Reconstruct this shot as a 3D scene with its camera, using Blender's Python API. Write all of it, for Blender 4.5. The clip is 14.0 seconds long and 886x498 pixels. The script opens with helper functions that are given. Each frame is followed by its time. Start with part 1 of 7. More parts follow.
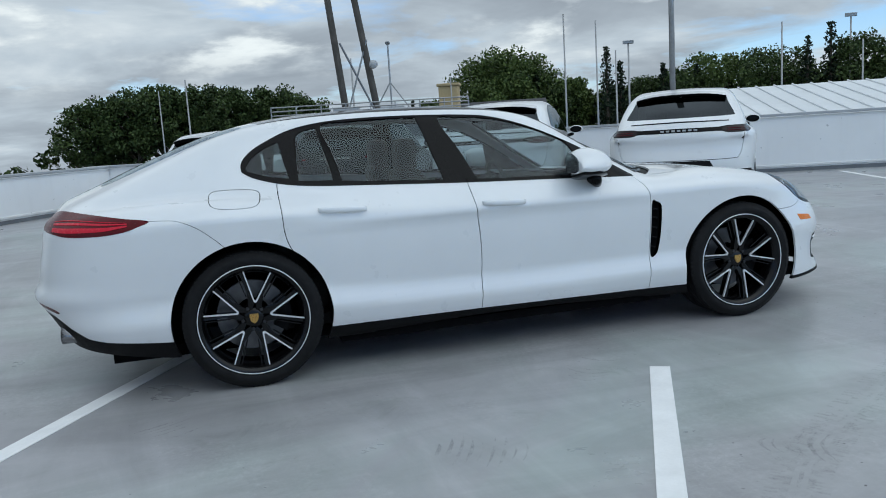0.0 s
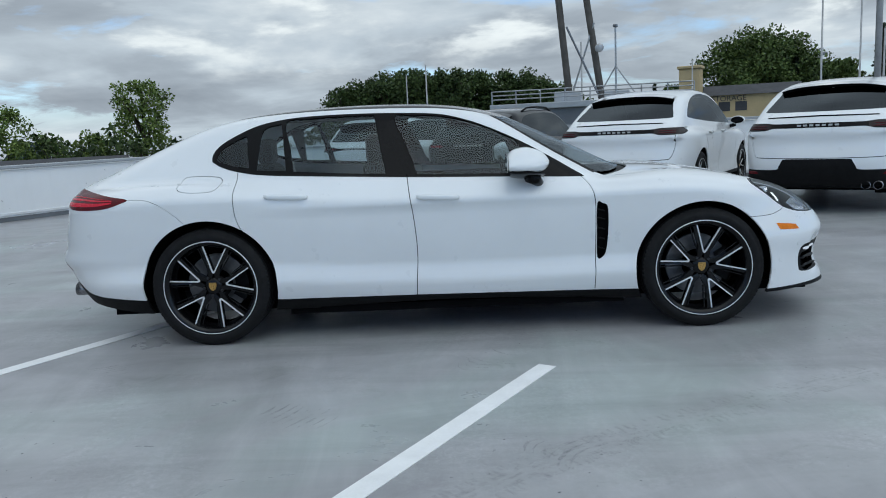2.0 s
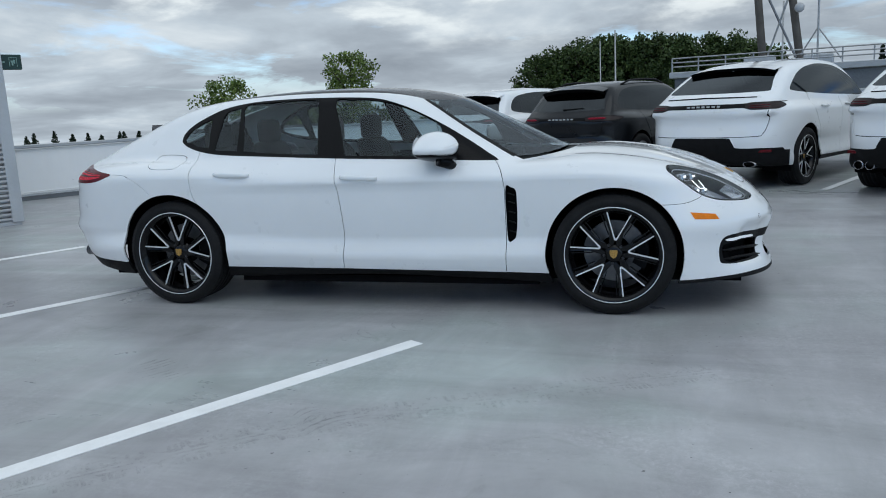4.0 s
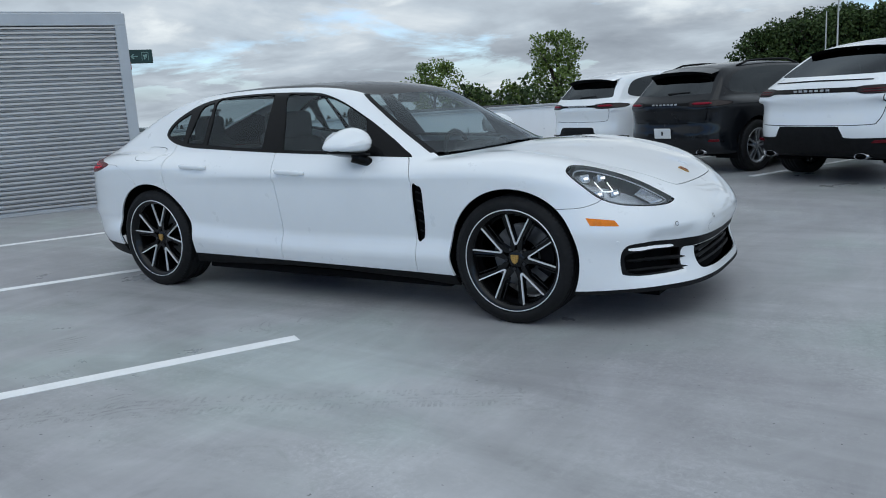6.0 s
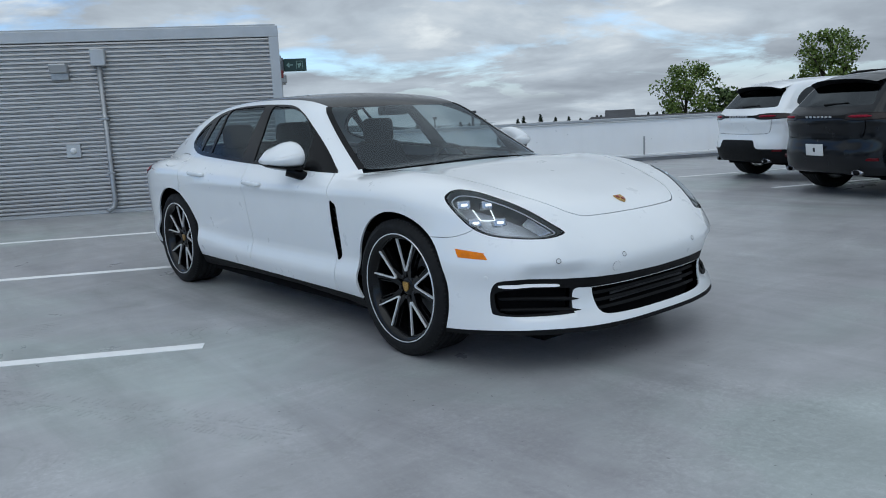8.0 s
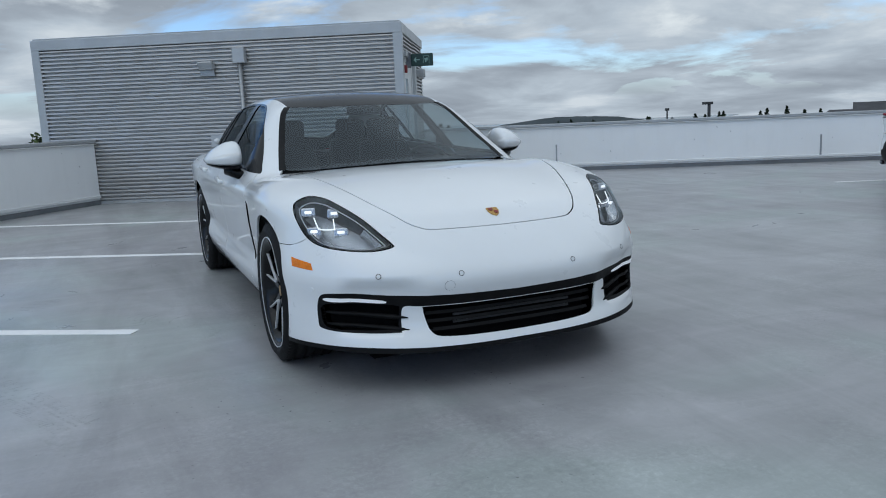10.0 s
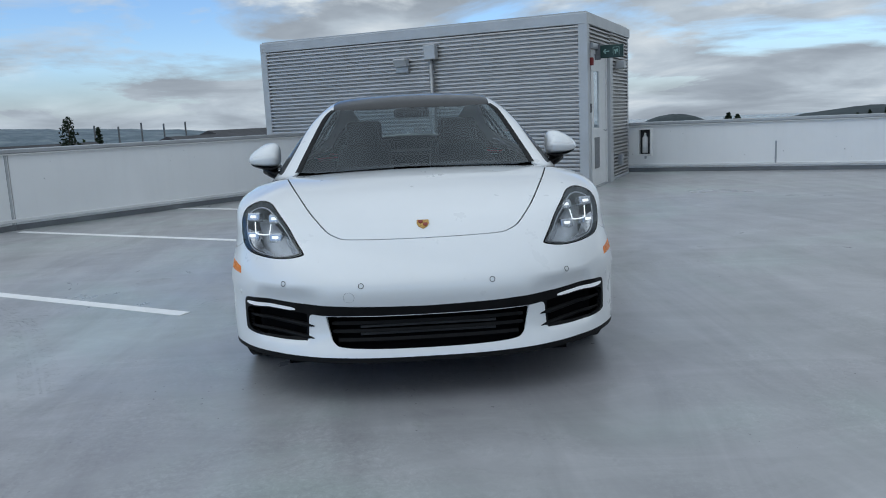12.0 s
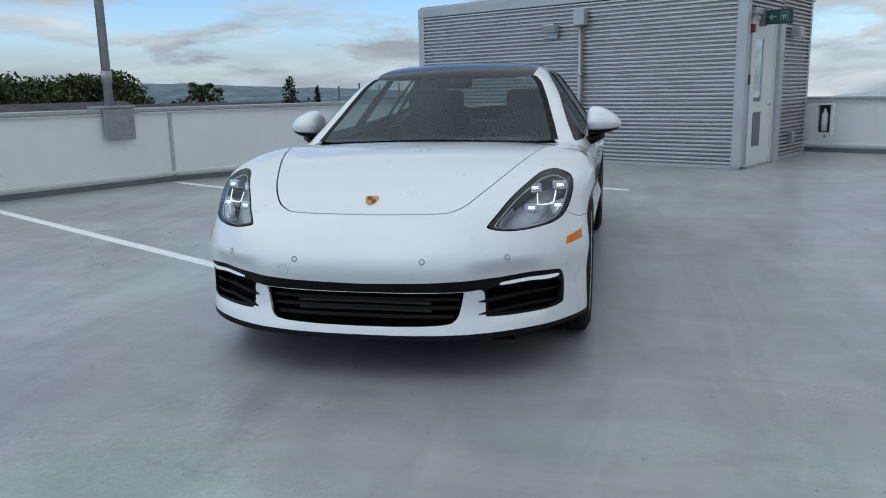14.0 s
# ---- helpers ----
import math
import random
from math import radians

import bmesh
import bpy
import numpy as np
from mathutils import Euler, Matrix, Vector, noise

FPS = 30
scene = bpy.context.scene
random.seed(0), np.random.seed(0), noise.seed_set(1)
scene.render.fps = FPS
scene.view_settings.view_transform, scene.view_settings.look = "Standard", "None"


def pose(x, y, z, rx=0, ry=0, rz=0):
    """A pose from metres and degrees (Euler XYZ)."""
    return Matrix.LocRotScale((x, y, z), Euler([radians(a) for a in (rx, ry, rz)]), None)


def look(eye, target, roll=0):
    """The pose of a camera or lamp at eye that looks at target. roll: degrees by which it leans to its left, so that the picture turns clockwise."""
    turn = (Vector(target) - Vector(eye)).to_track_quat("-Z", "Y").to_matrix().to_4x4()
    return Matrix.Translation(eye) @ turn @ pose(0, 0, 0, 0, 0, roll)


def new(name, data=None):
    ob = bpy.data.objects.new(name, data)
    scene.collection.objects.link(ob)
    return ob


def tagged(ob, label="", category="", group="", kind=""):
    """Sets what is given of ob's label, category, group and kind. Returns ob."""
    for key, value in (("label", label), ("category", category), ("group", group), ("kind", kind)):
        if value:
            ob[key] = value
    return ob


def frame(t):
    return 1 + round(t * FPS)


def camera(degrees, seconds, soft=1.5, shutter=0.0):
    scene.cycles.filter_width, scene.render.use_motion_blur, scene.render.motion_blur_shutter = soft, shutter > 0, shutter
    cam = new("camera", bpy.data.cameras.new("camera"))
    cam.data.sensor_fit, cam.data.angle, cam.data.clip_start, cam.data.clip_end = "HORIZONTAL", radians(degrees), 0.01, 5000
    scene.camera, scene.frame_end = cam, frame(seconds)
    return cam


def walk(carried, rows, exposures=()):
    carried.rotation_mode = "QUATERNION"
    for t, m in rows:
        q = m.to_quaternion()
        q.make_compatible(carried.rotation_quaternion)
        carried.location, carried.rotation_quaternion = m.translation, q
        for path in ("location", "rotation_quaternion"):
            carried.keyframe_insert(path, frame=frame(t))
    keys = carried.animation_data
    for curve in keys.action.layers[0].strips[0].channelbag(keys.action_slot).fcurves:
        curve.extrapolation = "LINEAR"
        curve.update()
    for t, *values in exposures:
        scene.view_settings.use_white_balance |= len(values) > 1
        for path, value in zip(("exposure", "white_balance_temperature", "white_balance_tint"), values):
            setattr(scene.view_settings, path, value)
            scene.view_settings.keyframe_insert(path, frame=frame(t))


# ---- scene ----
cam = camera(59.0, 14.0, 1.0)
PATH = [
    (0, (-1.637, -4.988, 1.248), (-1.079, -3.09, 0.954), -3.6),
    (0.5, (-1.218, -5.132, 1.241), (-0.815, -3.194, 0.952), -3.4),
    (1, (-0.794, -5.33, 1.231), (-0.552, -3.365, 0.944), -3.1),
    (1.5, (-0.363, -5.446, 1.222), (-0.276, -3.469, 0.93), -2.8),
    (2, (0.071, -5.535, 1.24), (0.013, -3.559, 0.937), -2.7),
    (2.5, (0.519, -5.597, 1.23), (0.325, -3.632, 0.913), -2.8),
    (3, (0.972, -5.576, 1.239), (0.648, -3.629, 0.911), -3.0),
    (3.2, (1.148, -5.571, 1.253), (0.774, -3.635, 0.915), -2.9),
    (5.3, (2.826, -5.055, 1.266), (1.952, -3.295, 0.892), -3.5),
    (5.5, (2.984, -4.947, 1.277), (2.06, -3.214, 0.899), -3.5),
    (6, (3.401, -4.675, 1.253), (2.352, -3.015, 0.875), -3.5),
    (6.5, (3.776, -4.385, 1.235), (2.6, -2.811, 0.861), -3.3),
    (7, (4.14, -4.053, 1.233), (2.836, -2.582, 0.867), -3.3),
    (7.5, (4.469, -3.715, 1.221), (3.047, -2.353, 0.87), -3.1),
    (7.7, (4.547, -3.534, 1.223), (3.083, -2.216, 0.879), -3.0),
    (9.8, (5.394, -1.807, 1.215), (3.604, -0.979, 0.879), -2.6),
    (10, (5.443, -1.65, 1.208), (3.626, -0.884, 0.874), -2.5),
    (10.5, (5.574, -1.258, 1.228), (3.693, -0.664, 0.897), -2.5),
    (11, (5.691, -0.863, 1.233), (3.763, -0.445, 0.903), -2.5),
    (11.5, (5.697, -0.469, 1.234), (3.741, -0.219, 0.904), -2.6),
    (12, (5.691, -0.073, 1.229), (3.721, 0.016, 0.898), -2.6),
    (12.5, (5.678, 0.279, 1.236), (3.708, 0.212, 0.898), -2.3),
    (13, (5.582, 0.565, 1.232), (3.625, 0.347, 0.879), -2.0),
    (13.5, (5.525, 0.823, 1.23), (3.591, 0.481, 0.854), -1.6),
    (14, (5.48, 1.062, 1.236), (3.567, 0.636, 0.836), -1.3),
]
walk(cam, [(t, look(eye, target, roll)) for t, eye, target, roll in PATH], [(0.0, -0.04, 6250, 3), (3.2, -0.04, 6280, 4), (6.0, -0.01, 6290, 5), (10.0, -0.19, 6190, 5), (14.0, -0.08, 6310, 5)])

# ---- world and sun: broken overcast, soft light ----
SUN_EL, SUN_AZ = radians(50), radians(140)
world = bpy.data.worlds.new("sky")
scene.world = world
world.use_nodes = True
wt = world.node_tree
wt.nodes.clear()


def wnode(kind, **kw):
    n = wt.nodes.new(kind)
    for k, v in kw.items():
        setattr(n, k, v)
    return n


def wlink(a, b):
    wt.links.new(a, b)


w_sky = wnode("ShaderNodeTexSky", sky_type="NISHITA", sun_disc=False, sun_elevation=SUN_EL, sun_rotation=SUN_AZ, dust_density=0.3)
w_tc = wnode("ShaderNodeTexCoord")
w_sep = wnode("ShaderNodeSeparateXYZ")
wlink(w_tc.outputs["Generated"], w_sep.inputs[0])


def wmath(op, a, b=None):
    n = wnode("ShaderNodeMath", operation=op)
    for i, v in enumerate((a, b)):
        if v is None:
            continue
        if isinstance(v, (int, float)):
            n.inputs[i].default_value = v
        else:
            wlink(v, n.inputs[i])
    return n.outputs[0]


# cloud deck: a flat layer seen in perspective, so it draws out into streaks near the horizon
w_up = wmath("ADD", wmath("MAXIMUM", w_sep.outputs[2], -0.06), 0.16)
w_comb = wnode("ShaderNodeCombineXYZ")
wlink(wmath("DIVIDE", w_sep.outputs[0], w_up), w_comb.inputs[0])
wlink(wmath("DIVIDE", w_sep.outputs[1], w_up), w_comb.inputs[1])


def wnoise(scale, detail, rough, dist, w):
    n = wnode("ShaderNodeTexNoise", noise_dimensions="4D")
    n.inputs["Scale"].default_value = scale
    n.inputs["Detail"].default_value = detail
    n.inputs["Roughness"].default_value = rough
    n.inputs["Distortion"].default_value = dist
    n.inputs["W"].default_value = w
    wlink(w_comb.outputs[0], n.inputs["Vector"])
    return n.outputs["Fac"]


def wramp(fac, stops):
    r = wnode("ShaderNodeValToRGB")
    el = r.color_ramp.elements
    while len(el) < len(stops):
        el.new(0.5)
    for e, (p, c) in zip(el, stops):
        e.position, e.color = p, (*c, 1)
    wlink(fac, r.inputs[0])
    return r.outputs[0]


# closed to the north, with gaps to the west and south
w_bias = wmath("ADD", wmath("ADD", wmath("MULTIPLY", w_sep.outputs[1], 0.10), wmath("MULTIPLY", w_sep.outputs[0], -0.030)), wmath("MULTIPLY", wmath("MAXIMUM", wmath("SUBTRACT", w_sep.outputs[2], 0.21), 0.0), 0.60))
w_mask = wramp(wmath("ADD", wnoise(0.95, 9, 0.56, 0.45, 3.1), w_bias), [(0.45, (0, 0, 0)), (0.56, (1, 1, 1))])
w_tone = wramp(wnoise(1.05, 9, 0.54, 0.35, 7.4), [(0.30, (0.36, 0.395, 0.46)), (0.45, (0.48, 0.525, 0.60)), (0.56, (0.64, 0.70, 0.785)), (0.67, (0.86, 0.90, 0.96))])
# small heaped clouds low in the sky, bright on top
w_puff = wnode("ShaderNodeTexNoise")
for w_key, w_val in (("Scale", 5.5), ("Detail", 9), ("Roughness", 0.55), ("Distortion", 0.15)):
    w_puff.inputs[w_key].default_value = w_val
w_flat = wnode("ShaderNodeMapping")
w_flat.inputs["Scale"].default_value = (1.0, 1.0, 3.0)
w_flat.inputs["Location"].default_value = (0.4, 1.3, 0.0)
wlink(w_tc.outputs["Generated"], w_flat.inputs[0])
wlink(w_flat.outputs[0], w_puff.inputs["Vector"])
w_heap = wramp(w_puff.outputs["Fac"], [(0.545, (0, 0, 0)), (0.66, (1, 1, 1))])
w_belt = wmath("MULTIPLY", wramp(w_sep.outputs[2], [(0.05, (0, 0, 0)), (0.11, (1, 1, 1))]), wramp(w_sep.outputs[2], [(0.19, (1, 1, 1)), (0.27, (0, 0, 0))]))
w_heap = wmath("MULTIPLY", w_heap, w_belt)
w_bg1 = wnode("ShaderNodeBackground")
w_bg1.inputs["Strength"].default_value = 0.15
w_clear = wnode("ShaderNodeMix", data_type="RGBA", blend_type="MULTIPLY")
w_clear.inputs[0].default_value = 1.0
wlink(w_sky.outputs[0], w_clear.inputs[6])
w_clear.inputs[7].default_value = (0.74, 0.87, 1.12, 1)
wlink(w_clear.outputs[2], w_bg1.inputs["Color"])
w_bg2 = wnode("ShaderNodeBackground")
# the deck is thinner and brighter overhead than near the horizon
wlink(wramp(w_sep.outputs[2], [(0.0, (0.86, 0.86, 0.86)), (0.32, (0.86, 0.86, 0.86)), (0.5, (0.85, 0.85, 0.85)), (1.0, (0.9, 0.9, 0.9))]), w_bg2.inputs["Strength"])
w_lift = wnode("ShaderNodeMix", data_type="RGBA", blend_type="MULTIPLY")
w_lift.inputs[0].default_value = 1.0
wlink(w_tone, w_lift.inputs[6])
wlink(wramp(w_sep.outputs[2], [(0.0, (1, 1, 1)), (0.33, (1, 1, 1)), (0.75, (1.5, 1.5, 1.5))]), w_lift.inputs[7])
wlink(w_lift.outputs[2], w_bg2.inputs["Color"])
w_bg3 = wnode("ShaderNodeBackground")
wlink(wramp(w_puff.outputs["Fac"], [(0.57, (0.62, 0.66, 0.72)), (0.70, (0.92, 0.94, 0.96))]), w_bg3.inputs["Color"])
w_mix = wnode("ShaderNodeMixShader")
w_haze = wmath("MULTIPLY", wmath("SUBTRACT", 0.075, w_sep.outputs[2]), 16.0)
w_cover = wnode("ShaderNodeMath", operation="MAXIMUM", use_clamp=True)
wlink(w_mask, w_cover.inputs[0])
wlink(w_haze, w_cover.inputs[1])
wlink(w_cover.outputs[0], w_mix.inputs[0])
wlink(w_bg1.outputs[0], w_mix.inputs[1])
wlink(w_bg2.outputs[0], w_mix.inputs[2])
w_mix2 = wnode("ShaderNodeMixShader")
wlink(w_heap, w_mix2.inputs[0])
wlink(w_mix.outputs[0], w_mix2.inputs[1])
wlink(w_bg3.outputs[0], w_mix2.inputs[2])
w_out = wnode("ShaderNodeOutputWorld")
wlink(w_mix2.outputs[0], w_out.inputs[0])

sun = new("sun", bpy.data.lights.new("sun", "SUN"))
sun.data.energy, sun.data.angle, sun.data.color = 0.58, radians(70), (1.0, 0.995, 0.98)
sun.matrix_world = look((0, 0, 0), (-math.sin(SUN_AZ) * math.cos(SUN_EL), -math.cos(SUN_AZ) * math.cos(SUN_EL), -math.sin(SUN_EL)))

# ---- materials ----


class Mat:
    """A node material: principled surface with helpers for noise, ramps and bump."""

    def __init__(self, name, color=(0.5, 0.5, 0.5), rough=0.5, metal=0.0, **extra):
        self.m = bpy.data.materials.new(name)
        self.m.use_nodes = True
        self.t = self.m.node_tree
        self.p = self.t.nodes["Principled BSDF"]
        self.p.inputs["Base Color"].default_value = (*color, 1)
        self.p.inputs["Roughness"].default_value = rough
        self.p.inputs["Metallic"].default_value = metal
        for k, v in extra.items():
            self.p.inputs[k.replace("_", " ")].default_value = v

    def node(self, kind, **kw):
        n = self.t.nodes.new(kind)
        for k, v in kw.items():
            setattr(n, k, v)
        return n

    def link(self, a, b):
        self.t.links.new(a, b)

    def coord(self, scale=(1, 1, 1), world=False):
        mp = self.node("ShaderNodeMapping")
        if world:
            self.link(self.node("ShaderNodeNewGeometry").outputs["Position"], mp.inputs[0])
        else:
            self.link(self.node("ShaderNodeTexCoord").outputs["Object"], mp.inputs[0])
        mp.inputs["Scale"].default_value = scale
        return mp.outputs[0]

    def noise(self, scale, detail=4, rough=0.55, dist=0.0, vec=None):
        n = self.node("ShaderNodeTexNoise")
        for k, v in (("Scale", scale), ("Detail", detail), ("Roughness", rough), ("Distortion", dist)):
            n.inputs[k].default_value = v
        self.link(vec if vec is not None else self.coord(), n.inputs["Vector"])
        return n.outputs["Fac"]

    def ramp(self, fac, *stops):
        r = self.node("ShaderNodeValToRGB")
        el = r.color_ramp.elements
        while len(el) < len(stops):
            el.new(0.5)
        for e, (p, c) in zip(el, stops):
            e.position, e.color = p, ((c, c, c) if isinstance(c, (int, float)) else tuple(c)) + (1,)
        self.link(fac, r.inputs[0])
        return r.outputs[0]

    def mix(self, fac, a, b, mode="MIX"):
        n = self.node("ShaderNodeMix", data_type="RGBA", blend_type=mode)
        for sock, v in ((n.inputs[0], fac), (n.inputs[6], a), (n.inputs[7], b)):
            if isinstance(v, (int, float)):
                sock.default_value = v if sock == n.inputs[0] else (v, v, v, 1)
            elif isinstance(v, tuple):
                sock.default_value = (*v, 1)
            else:
                self.link(v, sock)
        return n.outputs[2]

    def color(self, sock):
        self.link(sock, self.p.inputs["Base Color"])
        return self

    def rough(self, sock):
        self.link(sock, self.p.inputs["Roughness"])
        return self

    def bump(self, sock, strength=0.2, dist=0.01):
        b = self.node("ShaderNodeBump")
        b.inputs["Strength"].default_value = strength
        b.inputs["Distance"].default_value = dist
        self.link(sock, b.inputs["Height"])
        self.link(b.outputs[0], self.p.inputs["Normal"])
        return self


def tinted(name, base, spread=0.12, scale=3.0, rough=0.5, metal=0.0, bump=0.0, fine=40.0, **extra):
    """A surface with broad and fine variation round one colour."""
    m = Mat(name, base, rough, metal, **extra)
    lo = tuple(c * (1 - spread) for c in base)
    hi = tuple(min(1, c * (1 + spread)) for c in base)
    v = m.coord()
    broad = m.ramp(m.noise(scale, 5, 0.6, 0.3, v), (0.3, lo), (0.7, hi))
    grain = m.ramp(m.noise(fine, 3, 0.6, 0, v), (0.3, 1 - spread * 0.6), (0.7, 1.0))
    m.color(m.mix(1.0, broad, grain, "MULTIPLY"))
    m.rough(m.ramp(m.noise(scale * 2.3, 4, 0.6, 0, v), (0.3, max(0.02, rough - 0.07)), (0.7, min(1, rough + 0.07))))
    if bump:
        m.bump(m.noise(fine, 4, 0.6, 0, v), bump, 0.004)
    return m.m


# roof deck coating: grey, swirled by the trowel, scuffed by tyres
deck = Mat("deck_coating", (0.24, 0.25, 0.265), 0.4)
dv = deck.coord(world=True)
tone = deck.ramp(deck.noise(0.42, 7, 0.60, 1.1, dv), (0.36, (0.334, 0.328, 0.340)), (0.50, (0.368, 0.370, 0.376)), (0.63, (0.372, 0.404, 0.393)))
patch = deck.ramp(deck.noise(0.17, 4, 0.55, 0.8, dv), (0.35, 0.93), (0.65, 1.06))
# broad strokes of the roller, drawn out along the deck, and thinner ones across them
stroke = deck.ramp(deck.noise(0.8, 7, 0.62, 1.5, deck.coord((0.5, 2.0, 1), world=True)), (0.36, 0.85), (0.52, 1.0), (0.66, 1.12))
cross = deck.ramp(deck.noise(1.1, 8, 0.66, 1.1, deck.coord((2.4, 0.7, 1), world=True)), (0.38, 0.90), (0.55, 1.0), (0.70, 1.12))
# rough lighter patches where the grit shows through
grit = deck.noise(34, 7, 0.78, 0.6, dv)
worn = deck.ramp(deck.noise(0.9, 9, 0.70, 0.8, dv), (0.46, 0.0), (0.62, 1.0))
gritty = deck.mix(worn, 1.0, deck.ramp(grit, (0.36, 0.88), (0.52, 1.02), (0.66, 1.22)))
# thin pale scratches
scratch = deck.ramp(deck.noise(1.6, 10, 0.80, 2.4, deck.coord((1.0, 2.6, 1), world=True)), (0.60, 1.0), (0.70, 1.12))
# dull scuffs and a few chips
scuff = deck.ramp(deck.noise(2.0, 9, 0.72, 1.6, dv), (0.60, (1.0, 1.0, 1.0)), (0.72, (0.83, 0.85, 0.82)))
flock = deck.ramp(deck.noise(0.75, 3, 0.5, 0.3, dv), (0.45, 0.0), (0.58, 1.0))
speck = deck.mix(flock, 1.0, deck.ramp(deck.noise(30, 2, 0.5, 0, dv), (0.72, 1.0), (0.745, 0.22)))
dc = deck.mix(1.0, tone, patch, "MULTIPLY")
for layer in (stroke, cross, gritty, scratch, scuff, speck):
    dc = deck.mix(1.0, dc, layer, "MULTIPLY")
deck.color(dc)
deck.rough(deck.ramp(deck.noise(0.7, 7, 0.62, 1.2, dv), (0.32, 0.26), (0.68, 0.44)))
deck.bump(deck.mix(worn, deck.noise(9, 4, 0.6, 0, dv), grit), 0.12, 0.003)
M_DECK = deck.m


def smear(name, color, cover, scale):
    """A thin film of dirt with gaps, lying on the deck."""
    m = Mat(name, color, 0.7)
    tr = m.node("ShaderNodeBsdfTransparent")
    mx = m.node("ShaderNodeMixShader")
    m.link(m.ramp(m.noise(scale, 6, 0.75, 0.6, m.coord(world=True)), (0.44, 0.0), (0.68, cover)), mx.inputs[0])
    m.link(tr.outputs[0], mx.inputs[1])
    m.link(m.p.outputs[0], mx.inputs[2])
    m.link(mx.outputs[0], m.t.nodes["Material Output"].inputs["Surface"])
    return m.m


M_TREAD = smear("tyre_dirt", (0.20, 0.205, 0.195), 0.17, 13.0)
M_SMUDGE = smear("dark_smudge", (0.17, 0.175, 0.16), 0.24, 7.0)
M_PAINTLINE = tinted("white_road_paint", (0.88, 0.88, 0.87), 0.07, 5, 0.55, bump=0.2, fine=70)
wallm = Mat("white_wall_panel", (0.74, 0.75, 0.74), 0.45)
wv = wallm.coord(world=True)
wc = wallm.ramp(wallm.noise(0.7, 5, 0.6, 0.4, wv), (0.3, (0.82, 0.822, 0.815)), (0.7, (0.88, 0.882, 0.875)))
drip = wallm.ramp(wallm.noise(2.0, 5, 0.7, 0.2, wallm.coord((2.2, 2.2, 0.25), world=True)), (0.5, 1.0), (0.8, 0.96))
dots = wallm.ramp(wallm.noise(16, 1, 0.4, 0, wv), (0.785, 1.0), (0.81, 0.6))
wallm.color(wallm.mix(1.0, wallm.mix(1.0, wc, drip, "MULTIPLY"), dots, "MULTIPLY"))
M_WALL = wallm.m
M_COPING = tinted("grey_metal_coping", (0.42, 0.43, 0.44), 0.10, 2, 0.42, 0.3)
M_UPSTAND = tinted("dark_deck_upstand", (0.16, 0.17, 0.18), 0.2, 2, 0.5)
clad = Mat("corrugated_cladding", (0.40, 0.395, 0.39), 0.30, 0.55)
cv = clad.coord()
clad.color(clad.ramp(clad.noise(1.3, 5, 0.6, 0.3, clad.coord((1, 1, 4))), (0.3, (0.385, 0.375, 0.365)), (0.7, (0.46, 0.45, 0.44))))
clad.rough(clad.ramp(clad.noise(5, 4, 0.6, 0, cv), (0.3, 0.32), (0.7, 0.5)))
M_CLAD = clad.m
M_TRIM = tinted("light_grey_trim", (0.47, 0.48, 0.49), 0.08, 2, 0.4, 0.2)
M_GALV = tinted("galvanised_steel", (0.36, 0.37, 0.38), 0.15, 6, 0.42, 0.5)
M_WHITE = tinted("white_paint", (0.74, 0.74, 0.73), 0.06, 3, 0.45)
M_DARKPLASTIC = tinted("dark_plastic", (0.02, 0.02, 0.022), 0.2, 10, 0.5)
M_RED = tinted("red_plastic", (0.22, 0.02, 0.02), 0.1, 10, 0.4)
M_GREEN_SIGN = tinted("green_sign", (0.010, 0.040, 0.032), 0.1, 10, 0.35)
M_SIGN_MARK = tinted("pale_sign_marking", (0.24, 0.38, 0.34), 0.1, 10, 0.4)
M_TIMBER = tinted("weathered_timber", (0.075, 0.068, 0.06), 0.3, 2, 0.8, bump=0.4, fine=20)
M_STUCCO = tinted("tan_stucco", (0.52, 0.40, 0.22), 0.12, 0.6, 0.85, fine=8)
M_SHINGLE = tinted("dark_roofing", (0.06, 0.06, 0.065), 0.25, 1.0, 0.85, fine=6)
M_ROOFMETAL = tinted("pale_metal_roof", (0.72, 0.74, 0.75), 0.06, 0.8, 0.45, 0.0)
M_BARK = tinted("bark", (0.07, 0.055, 0.04), 0.3, 4, 0.9, bump=0.4, fine=20)
M_REDBRICK = tinted("red_painted_wall", (0.25, 0.05, 0.04), 0.15, 1, 0.7)


def leafy(name, dark, light, scale):
    m = Mat(name, light, 0.6)
    geo = m.node("ShaderNodeNewGeometry")
    a = m.ramp(geo.outputs["Random Per Island"], (0.0, dark), (1.0, light))
    b = m.ramp(m.noise(scale, 4, 0.6, 0, m.coord()), (0.3, 0.65), (0.7, 1.15))
    m.color(m.mix(1.0, a, b, "MULTIPLY"))
    m.p.inputs["Specular IOR Level"].default_value = 0.25
    return m.m


